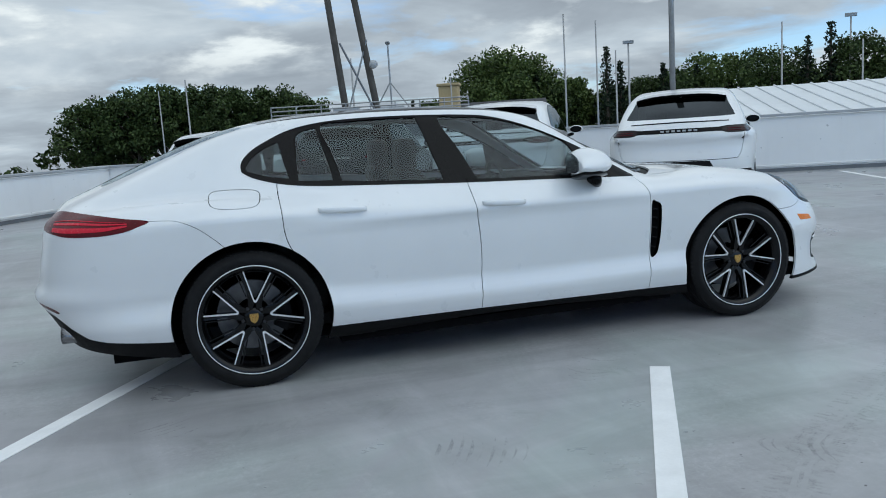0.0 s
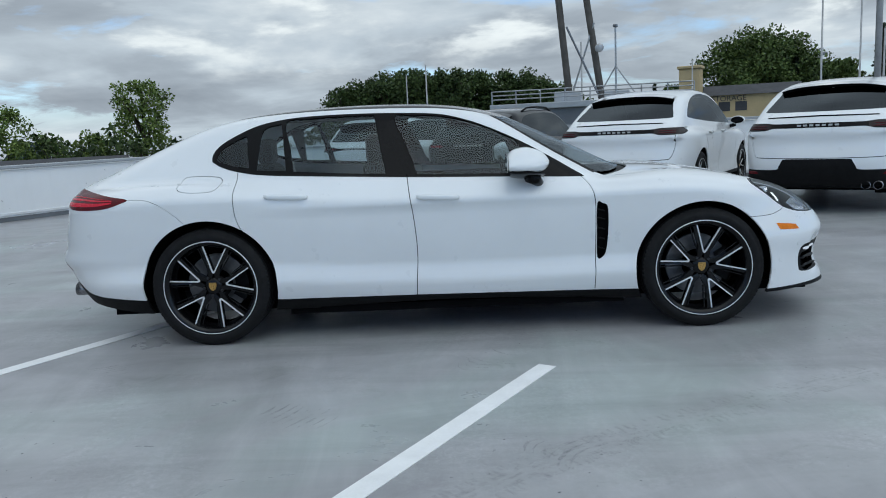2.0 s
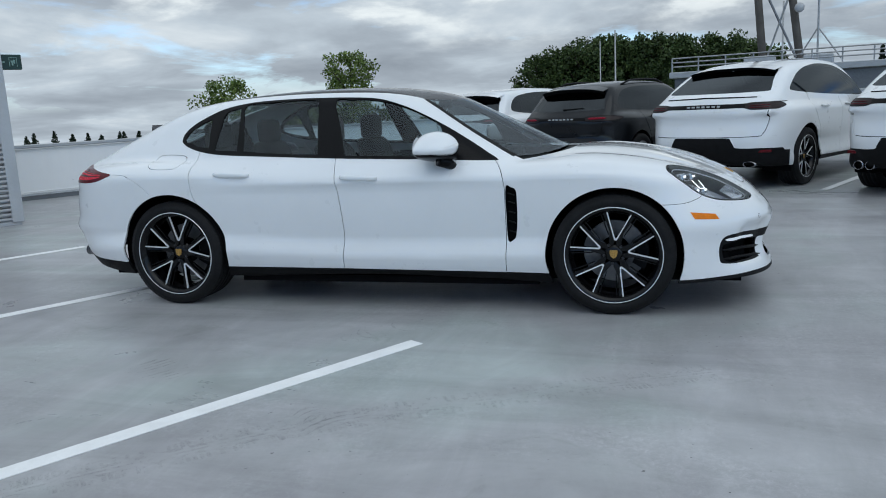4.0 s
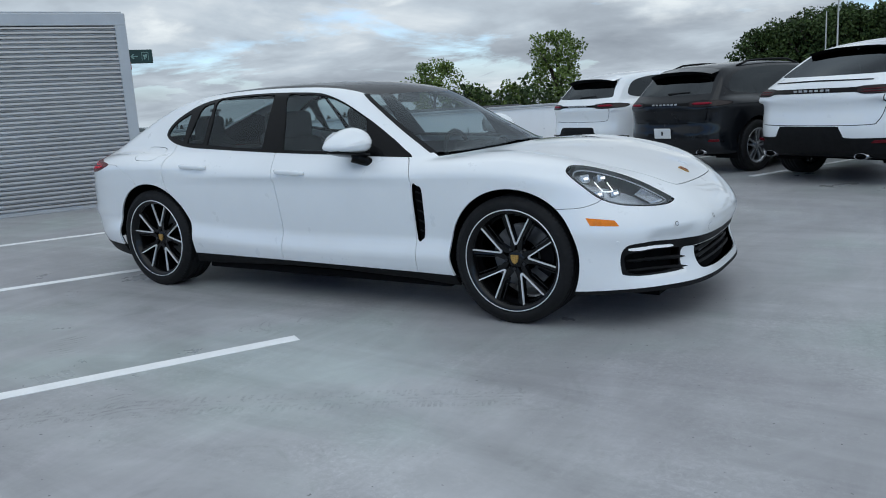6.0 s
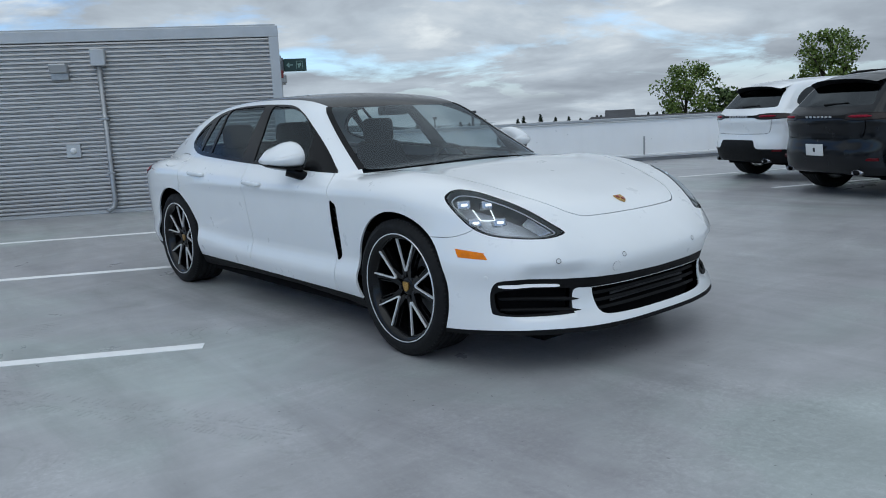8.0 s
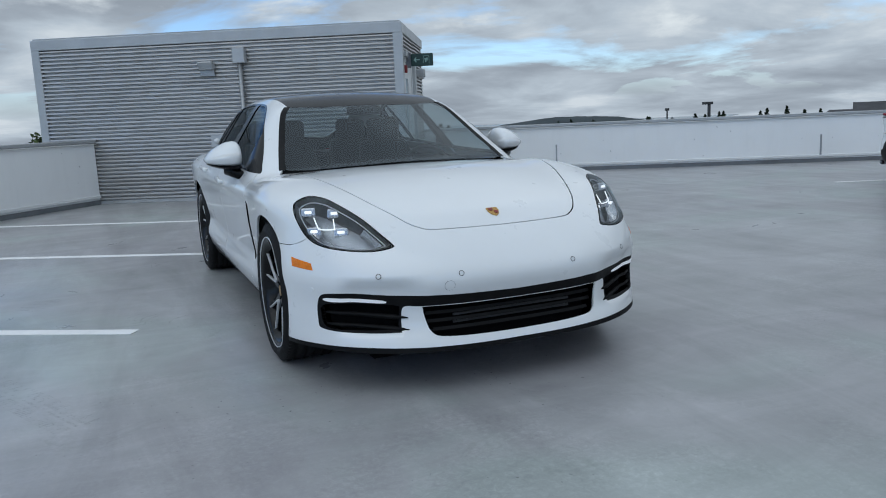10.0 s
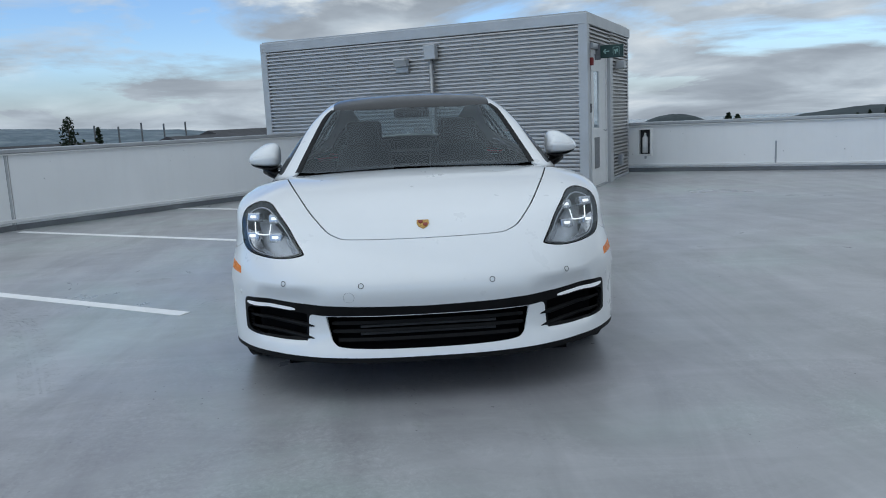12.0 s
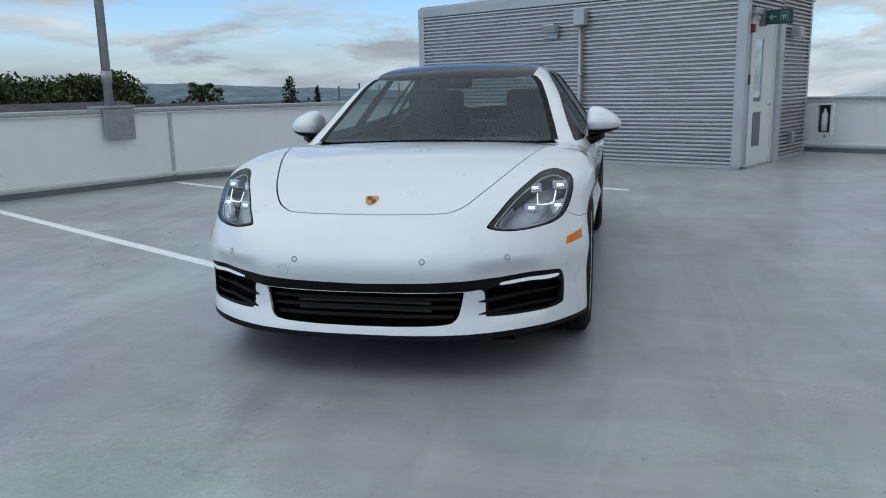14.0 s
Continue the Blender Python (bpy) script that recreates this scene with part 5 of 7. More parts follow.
def door_mirror(parent, sg):
    m = hang("door_mirror", None, parent, "white mirror shell on a black arm")
    cap = [(0.882, 0.42, 0.50, 0.985, 1.045), (0.888, 0.36, 0.54, 0.965, 1.066), (0.905, 0.33, 0.565, 0.958, 1.080), (0.93, 0.325, 0.575, 0.956, 1.083), (0.97, 0.32, 0.575, 0.958, 1.078), (1.01, 0.32, 0.56, 0.963, 1.064), (1.045, 0.32, 0.535, 0.970, 1.047), (1.07, 0.32, 0.50, 0.977, 1.030), (1.085, 0.325, 0.46, 0.984, 1.014), (1.092, 0.335, 0.42, 0.990, 1.004)]
    part("mirror_shell", mirror_loft(cap, sg, 0.335), CARPAINT, m, "white painted mirror shell", smooth=True)
    skirt = [(0.89, 0.36, 0.53, 0.935, 0.975), (0.92, 0.34, 0.56, 0.930, 0.975), (0.97, 0.335, 0.55, 0.938, 0.978), (1.02, 0.335, 0.52, 0.950, 0.980), (1.06, 0.34, 0.48, 0.964, 0.985), (1.078, 0.35, 0.44, 0.974, 0.988)]
    part("mirror_skirt", mirror_loft(skirt, sg, 0.345), M_BLACKGLOSS, m, "gloss black lower mirror half", smooth=True)
    part("mirror_arm", tube([(0.46, sg * 0.965, 0.945), (0.50, sg * 0.925, 0.920), (0.52, sg * 0.89, 0.900), (0.52, sg * 0.85, 0.895)], [0.040, 0.034, 0.028, 0.032], 12), M_BLACKGLOSS, m, "gloss black mirror arm", smooth=True)
    glass = [(0.895, 0.325, 0.333, 0.985, 1.045), (0.91, 0.325, 0.333, 0.972, 1.062), (0.97, 0.325, 0.333, 0.970, 1.064), (1.03, 0.325, 0.333, 0.974, 1.046), (1.06, 0.325, 0.333, 0.984, 1.026)]
    part("mirror_glass", mirror_loft(glass, sg, 0.32), M_CHROME, m, "mirror glass", smooth=False)


def door_handle(parent, x0, x1, z, sg):
    """A body-coloured pull handle with its recess shadow line."""
    p = SEDAN.side([(x0 + (x1 - x0) * k / 12, z - 0.012 * k / 12) for k in range(13)])
    pts = []
    for k, q in enumerate(p):
        out = 0.030 * min(1, math.sin(math.pi * (0.06 + 0.88 * k / 12)) * 2.2)
        pts.append((q[0], sg * (abs(q[1]) + out - 0.006), q[2]))
    bm = bmesh.new()
    rings = []
    for k, q in enumerate(pts):
        e = 0.55 + 0.45 * min(1, math.sin(math.pi * (0.04 + 0.92 * k / 12)) * 1.6)
        rings.append([bm.verts.new((q[0], q[1] + sg * 0.010 * math.cos(a), q[2] + 0.017 * e * math.sin(a))) for a in np.linspace(0, 2 * math.pi, 12, endpoint=False)])
    for a, b in zip(rings, rings[1:]):
        for k in range(12):
            bm.faces.new((a[k], a[(k + 1) % 12], b[(k + 1) % 12], b[k]))
    bm.faces.new(rings[0][::-1])
    bm.faces.new(rings[-1])
    return part("door_handle", bm, CARPAINT, parent, "white pull handle", smooth=True)


def build_sedan():
    car = thing("sedan", "white four-door sports sedan with black wheels, parked across the bay lines", "car")
    R, sr, tr = sedan_regions()
    P = skin(SEDAN, sr, tr, R, 0.024, "rear_quarter")
    shell = [P[k] for k in ("rear_quarter", "rear_door", "front_door", "fender", "front_bumper", "rear_bumper", "hood", "gap", "fuel_flap", "sill") if k in P]
    p, n, t, k = [], [], [], 0
    for a, b, c in shell:
        keep = (a[c].mean(1)[:, 2] < 0.915) | (a[c].mean(1)[:, 0] > 1.0) | (a[c].mean(1)[:, 0] < -1.75)
        p.append(a - b * 0.020)
        n.append(b)
        t.append(c[keep] + k)
        k += len(a)
    inner = (np.concatenate(p), np.concatenate(n), np.concatenate(t))
    sheet("body_shell", inner, M_SHELL, car, "dark inner body", both=True, fold=0)
    hood = sheet("hood", P["hood"], CARPAINT, car, both=True)
    bumper = sheet("front_bumper", P["front_bumper"], CARPAINT, car, both=True)
    sheet("rear_bumper", P["rear_bumper"], CARPAINT, car, both=True)
    sheet("cowl", inset(P["cowl"], 0.018), M_BLACKMATT, car, "black windscreen cowl", both=True, fold=0)
    sheet("windscreen", P["windscreen"], M_SCREEN, car, "tinted windscreen", both=True, fold=0.004)
    sheet("roof", P["roof"], M_BLACKGLOSS, car, "black glass roof", both=True, fold=0.006)
    sheet("rear_window", P["rear_window"], M_SCREEN, car, "tinted rear window", both=True, fold=0.004)
    sheet("bumper_band", P["bumper_band"], M_BLACKMATT, bumper, "black grille band", both=True, fold=0.03)
    sheet("front_splitter", P["front_splitter"], M_BLACKMATT, bumper, "black front splitter", both=True, fold=0.02)
    sheet("rear_diffuser", P["rear_diffuser"], M_BLACKMATT, car, "black rear diffuser", both=True, fold=0.02)
    grille = sheet("grille", inset(P["grille"], 0.075), M_SHELL, bumper, "black slatted grille", both=True, fold=-0.07)
    for z in (0.282, 0.318, 0.354):
        w = 0.40 if z < 0.3 else 0.425
        q = SEDAN.front([(w * k / 8, z) for k in range(9)])
        pts = [(v[0] - 0.028, -v[1] * s, v[2]) for s, seq in ((1, q[:0:-1]), (-1, q)) for v in seq]
        bm = bmesh.new()
        lo = [bm.verts.new((x, y, z_ - 0.007)) for x, y, z_ in pts]
        hi = [bm.verts.new((x - 0.006, y, z_ + 0.007)) for x, y, z_ in pts]
        lo2 = [bm.verts.new((x - 0.03, y, z_ - 0.007)) for x, y, z_ in pts]
        for a, b in ((lo, hi), (lo, lo2)):
            for k in range(len(pts) - 1):
                bm.faces.new((a[k], a[k + 1], b[k + 1], b[k]))
        part("slat", bm, M_BLACKMATT, grille)
    q = SEDAN.front([(0.0, 0.315)])[0]
    bm = box(q[0] - 0.058, q[0] - 0.05, -0.30, 0.30, 0.296, 0.306)
    box(q[0] - 0.058, q[0] - 0.05, -0.30, 0.30, 0.330, 0.340, 0, bm)
    part("radiator", bm, M_DARKPLASTIC, grille, "dull radiator behind the slats")
    badge = SEDAN.top([(2.16, 0.0)])
    lie = Vector(SEDAN.normal(badge)[0])
    side_ = Vector((0, 1, 0))
    up_ = side_.cross(-lie)
    up_ = -up_ if up_.x > 0 else up_
    m = Matrix((side_, -lie, up_)).transposed().to_4x4()
    bm = bmesh.new()
    crest(bm, 0, 0, 0.054, -0.005, 0.003)
    shield = part("hood_badge", bm, M_GOLD, hood, "small gold and red shield badge", Matrix.Translation(badge[0]) @ m)
    bm = bmesh.new()
    for a, b in ((-0.2, 0.26), (0.22, -0.16)):
        crest(bm, 0.050 * a, 0.052 * b, 0.020, -0.0075, -0.004)
    part("badge_field", bm, M_BADGERED, shield, "dark red badge fields")
    for w, z in ((0.283, 0.533), (0.628, 0.540)):
        for sg in (-1, 1):
            c = SEDAN.front([(w, z)])
            nn = SEDAN.normal(c)[0] * (1, -sg, 1)
            c = c[0] * (1, -sg, 1)
            bm = bmesh.new()
            m = Matrix.Translation(c) @ Vector(nn).to_track_quat("Z", "Y").to_matrix().to_4x4()
            r0 = [bm.verts.new(m @ Vector((0.0125 * math.cos(a), 0.0125 * math.sin(a), 0.0008))) for a in np.linspace(0, 2 * math.pi, 20, endpoint=False)]
            r1 = [bm.verts.new(m @ Vector((0.0098 * math.cos(a), 0.0098 * math.sin(a), 0.0012))) for a in np.linspace(0, 2 * math.pi, 20, endpoint=False)]
            for k in range(20):
                bm.faces.new((r0[k], r0[(k + 1) % 20], r1[(k + 1) % 20], r1[k]))
            part("parking_sensor", bm, M_DARKPLASTIC, bumper, "round parking sensor ring")
    for w, z, r in ((0.338, 0.484, 0.024),):
        c = SEDAN.front([(w, z)])
        nn, c = SEDAN.normal(c)[0], c[0]
        m = Matrix.Translation(c) @ Vector(nn).to_track_quat("Z", "Y").to_matrix().to_4x4()
        bm = bmesh.new()
        r0 = [bm.verts.new(m @ Vector((r * math.cos(a), r * math.sin(a), 0.0006))) for a in np.linspace(0, 2 * math.pi, 32, endpoint=False)]
        r1 = [bm.verts.new(m @ Vector((r * 0.955 * math.cos(a), r * 0.955 * math.sin(a), 0.0012))) for a in np.linspace(0, 2 * math.pi, 32, endpoint=False)]
        for k in range(32):
            bm.faces.new((r0[k], r0[(k + 1) % 32], r1[(k + 1) % 32], r1[k]))
        part("tow_eye_cover", bm, M_HOUSING, bumper, "round tow eye cover")
    for flip in (False, True):
        sg = 1 if flip else -1
        kw = dict(flip=flip)
        sheet("rear_quarter", P["rear_quarter"], CARPAINT, car, "white rear quarter and roof rail", **kw)
        fender = sheet("front_fender", P["fender"], CARPAINT, car, **kw)
        fd = sheet("front_door", P["front_door"], CARPAINT, car, **kw)
        rd = sheet("rear_door", P["rear_door"], CARPAINT, car, **kw)
        sheet("fuel_flap", P["fuel_flap"], CARPAINT, car, **kw) if not flip else sheet("blank_flap", P["fuel_flap"], CARPAINT, car, **kw)
        sheet("sill", P["sill"], M_BLACKMATT, car, "black side sill", **kw)
        sheet("screen_seal", P["screen_seal"], M_BLACKMATT, car, "black windscreen seal", fold=0.004, shift=0.002, **kw)
        sheet("window_frame", P["window_frame"], M_BLACKGLOSS, car, "gloss black window surround", shift=0.0015, **kw)
        for nm in ("front_window", "rear_side_window", "vent_window", "quarter_window"):
            sheet(nm, inset(P[nm], 0.003), M_GLASS, car, "tinted side glass", fold=0.003, **kw)
        vent = sheet("side_vent", inset(P["side_vent"], 0.03, 0.98), M_SHELL, fender, "black side air outlet", fold=-0.03, **kw)
        for z in (0.50, 0.56, 0.62, 0.68, 0.73):
            q = SEDAN.side([(0.858, z), (0.90, z - 0.012)])
            bm = tube([(v[0], sg * (abs(v[1]) - 0.018), v[2]) for v in q], 0.005, 6)
            part("slat", bm, M_BLACKMATT, vent)
        sheet("side_marker", P["side_marker"], M_AMBER, bumper, "amber side marker lamp", shift=0.002, **kw)
        intake = sheet("side_intake", inset(P["side_intake"], 0.06), M_SHELL, bumper, "black slatted side intake", fold=-0.055, **kw)
        for z in (0.291, 0.343):
            q = SEDAN.front([(0.505 + 0.31 * k / 6, z + 0.004 * k) for k in range(7)])
            pts = [(v[0] - (-0.003, 0.001, 0.014, 0.020, 0.022, 0.022, 0.022)[k], sg * abs(v[1]), v[2]) for k, v in enumerate(q)]
            part("slat", tube(pts, [0.002, 0.012, 0.011, 0.010, 0.009, 0.009, 0.006], 8), M_BLACKMATT, intake, smooth=True)
        sheet("running_light", P["running_light"], M_LEDSOFT, bumper, "slim white running light", shift=0.003, **kw)
        lamp = sheet("headlamp", P["headlamp_rim"], M_BLACKGLOSS, car, "lit clear headlamp with four-point light", fold=0.02, **kw)
        sheet("lamp_cover", P["headlamp_cover"], M_LENS, lamp, "clear curved lamp cover", fold=0, **kw)
        sheet("lamp_housing", inset(P["headlamp_cover"], 0.100, 0.97), M_LAMPBASE, lamp, "dark grey lamp housing", fold=-0.10, **kw)
        pts = np.array([(1.873, -0.816, 0.795), (1.924, -0.706, 0.787), (1.946, -0.812, 0.713), (1.993, -0.698, 0.705)])
        for c in pts:
            m = Matrix.Translation(c * (1, -sg, 1)) @ Matrix.Rotation(radians(sg * 20), 4, "Z") @ Matrix.Rotation(radians(-12), 4, "Y")
            module = part("light_module", box(-0.05, -0.003, -0.034, 0.034, -0.022, 0.022, 0.008, seg=2), M_REFLECT, lamp, "grey lens module", m)
            part("light_point", box(-0.006, 0.002, -0.016, 0.016, -0.0065, 0.0065, 0.002), M_LED, module, "bright white light point")
        u = [pts[0] * (1 - a) * (1 - b) + pts[1] * a * (1 - b) + pts[2] * (1 - a) * b + pts[3] * a * b + (0.012, 0, 0) for a, b in ((0.14, 0.26), (0.17, 0.70), (0.24, 0.86), (0.72, 0.86), (0.80, 0.70), (0.86, 0.30))]
        part("light_guide", tube([tuple(a * (1, -sg, 1)) for a in smooth_loop(np.array(u), 4, False)], 0.0026, 8), M_LED, lamp, "U-shaped light guide", smooth=True)
        lc = LAMP_LOOP.mean(0)
        ring = [SEDAN.at(lc + (LAMP_LOOP - lc) * q) for q in (0.86, 0.80, 0.66)]
        ring = [(r - SEDAN.normal(r) * d) * (1, -sg, 1) for r, d in zip(ring, (0.020, 0.024, 0.070))]
        part("lamp_bezel", tube([tuple(v) for v in ring[0]] + [tuple(ring[0][0])], 0.0032, 6, caps=False), M_TRIM, lamp, "thin silver lamp bezel", smooth=True)
        low_ = [k for k in range(len(LAMP_LOOP)) if LAMP_LOOP[k][1] < lc[1] + 0.01]
        bm = bmesh.new()
        ra, rb = ([bm.verts.new(ring[q][k]) for k in low_] for q in (1, 2))
        for k in range(len(low_) - 1):
            if low_[k + 1] == low_[k] + 1:
                bm.faces.new((ra[k], ra[k + 1], rb[k + 1], rb[k]))
        part("lamp_tray", bm, M_REFLECT, lamp, "silver grey lamp tray", smooth=True)
        tl = sheet("tail_lamp", P["tail_lamp"], M_REDLAMP, car, "wraparound red tail lamp", fold=0.01, shift=0.002, **kw)
        sheet("lamp_band", P["tail_lamp_band"], M_REDBRIGHT, tl, "bright red light band", fold=0.006, shift=0.004, **kw)
        for cx in (-1.475, 1.475):
            wheel_well(cx, sg, car)
        door_mirror(fd, sg)
        door_handle(fd, -0.205, 0.045, 0.853, sg)
        door_handle(rd, -1.105, -0.850, 0.892, sg)
        c = SEDAN.side([(2.054, 0.469)])
        bm = bmesh.new()
        bmesh.ops.create_cone(bm, cap_ends=True, segments=16, radius1=0.011, radius2=0.009, depth=0.004, matrix=Matrix.Translation(c[0] * (1, -sg, 1)) @ Vector(SEDAN.normal(c)[0] * (1, -sg, 1)).to_track_quat("Z", "Y").to_matrix().to_4x4())
        part("parking_sensor", bm, CARPAINT, bumper)
        bm = lathe([(0.0005, 0.03), (0.036, 0.03), (0.038, 0.06), (0.044, 0.06), (0.044, -0.06), (0.038, -0.06)], 28)
        for v in bm.verts:
            v.co.x *= 1.4
        part("exhaust_tip", bm, M_TIP, car, "oval chrome exhaust tip", pose(-2.372, sg * 0.62, 0.332, 0, -8, 90), smooth=True)
        sheet("rear_reflector", P["rear_reflector"], M_REDLAMP, car, "flush dark red rear reflector", fold=0.004, shift=0.001, **kw)
        for cx in (-1.475, 1.475):
            v_wheel(Matrix.Translation((cx, sg * 0.812, 0.357)) @ Matrix.Rotation(0 if sg < 0 else math.pi, 4, "Z"), car, turn=82)
    bm = box(-2.2, 2.2, -0.64, 0.64, 0.150, 0.21)
    box(-1.02, 1.02, -0.84, 0.84, 0.155, 0.20, 0, bm)
    part("underbody", bm, M_SHELL, car, "dark flat underbody")
    interior(car)
    return car


SEDAN_THING = build_sedan()

# ---- the parked sport utility cars ----
def suv_shape(big):
    """The body of a coupe-backed (big) or upright (small) sport utility car."""
    if big:
        half, wb, nose, tail = 0.985, 1.4475, 2.40, -2.50
        roof = spline([-2.55, -2.42, -2.30, -2.1, -1.85, -1.55, -1.2, -0.8, -0.4, 0.0, 0.3, 0.55, 0.8, 1.05, 1.3], [1.06, 1.155, 1.215, 1.315, 1.43, 1.55, 1.63, 1.668, 1.676, 1.66, 1.615, 1.52, 1.37, 1.20, 1.03])
        glass = spline([-2.4, -2.0, -1.5, -1.0, -0.4, 0.2, 0.7, 1.1], [0.80, 0.85, 0.885, 0.90, 0.905, 0.90, 0.885, 0.85])
        tails = spline([0.25, 0.35, 0.48, 0.62, 0.72, 0.85, 0.98, 1.08, 1.18], [-2.33, -2.42, -2.48, -2.50, -2.485, -2.455, -2.46, -2.45, -2.40])
        lean = 0.43
    else:
        half, wb, nose, tail = 0.955, 1.4035, 2.32, -2.36
        roof = spline([-2.42, -2.34, -2.22, -2.08, -1.95, -1.82, -1.6, -1.2, -0.7, -0.2, 0.15, 0.45, 0.75, 1.0, 1.25], [0.98, 1.085, 1.20, 1.33, 1.44, 1.525, 1.575, 1.605, 1.62, 1.605, 1.56, 1.45, 1.29, 1.13, 0.98])
        glass = spline([-2.3, -1.9, -1.4, -1.0, -0.4, 0.2, 0.7, 1.1], [0.74, 0.80, 0.845, 0.865, 0.875, 0.875, 0.86, 0.82])
        tails = spline([0.25, 0.35, 0.48, 0.60, 0.72, 0.85, 0.96, 1.05, 1.15], [-2.22, -2.30, -2.36, -2.365, -2.33, -2.325, -2.335, -2.315, -2.27])
        lean = 0.47
    width = spline([-2.4, -wb, -0.8, 0.0, 0.8, wb, 2.3], [half - 0.015, half, half - 0.022, half - 0.03, half - 0.022, half - 0.002, half - 0.02])
    flank = spline([0.15, 0.27, 0.36, 0.46, 0.58, 0.76, 0.90, 0.985, 1.04, 1.12, 1.25], [-0.09, -0.03, -0.004, -0.02, -0.024, -0.006, 0.0, -0.003, -0.022, -0.07, -0.19])
    deck_ = spline([-2.6, -2.4, -2.0, -1.0, 0.5, 0.9, 1.2, 1.6, 2.0, 2.25, 2.45], [1.06, 1.10, 1.14, 1.14, 1.09, 1.07, 1.07, 1.03, 0.95, 0.86, 0.70])
    low = spline([-2.5, -2.2, -1.9, 1.8, 2.4], [0.36, 0.30, 0.25, 0.23, 0.24])

    def f(x, y, z):
        w = np.sqrt(y * y + 1e-5)
        wide = width(x) + flank(z)
        u = np.maximum(0, (x - 1.1) / (nose - 1.1)) + np.maximum(0, (x + 1.45) / (tails(z) + 1.45))
        side = ((u**3.4 + (w / wide) ** 3.4 + 1e-9) ** (1 / 3.4) - 1) * 0.95
        top = z - deck_(x) + 0.04 * (w / 0.8) ** 2.6
        body = smax(smax(side, top, 0.09), low(x) - z, 0.03)
        g_side = (w - glass(x) + lean * (z - 1.1) + 0.25 * (z - 1.1) * (z - 1.5)) * 0.85
        bow = 0.16 * step(x, 0.0, 0.6) - 0.13 * step(-x, 1.4, 2.1)
        g_top = z - roof(x + bow * (w / 0.75) ** 2) + 0.03 * (w / 0.6) ** 2
        green = smax(smax(smax(g_side, g_top, 0.08), 0.95 - z, 0.05), tails(1.08) + 0.03 + 0.16 * w * w + 0.35 * (z - 1.08) - x, 0.05)
        return smin(body, green, 0.035)

    return Shape(f, -1.5, 1.3, 0.70), wb


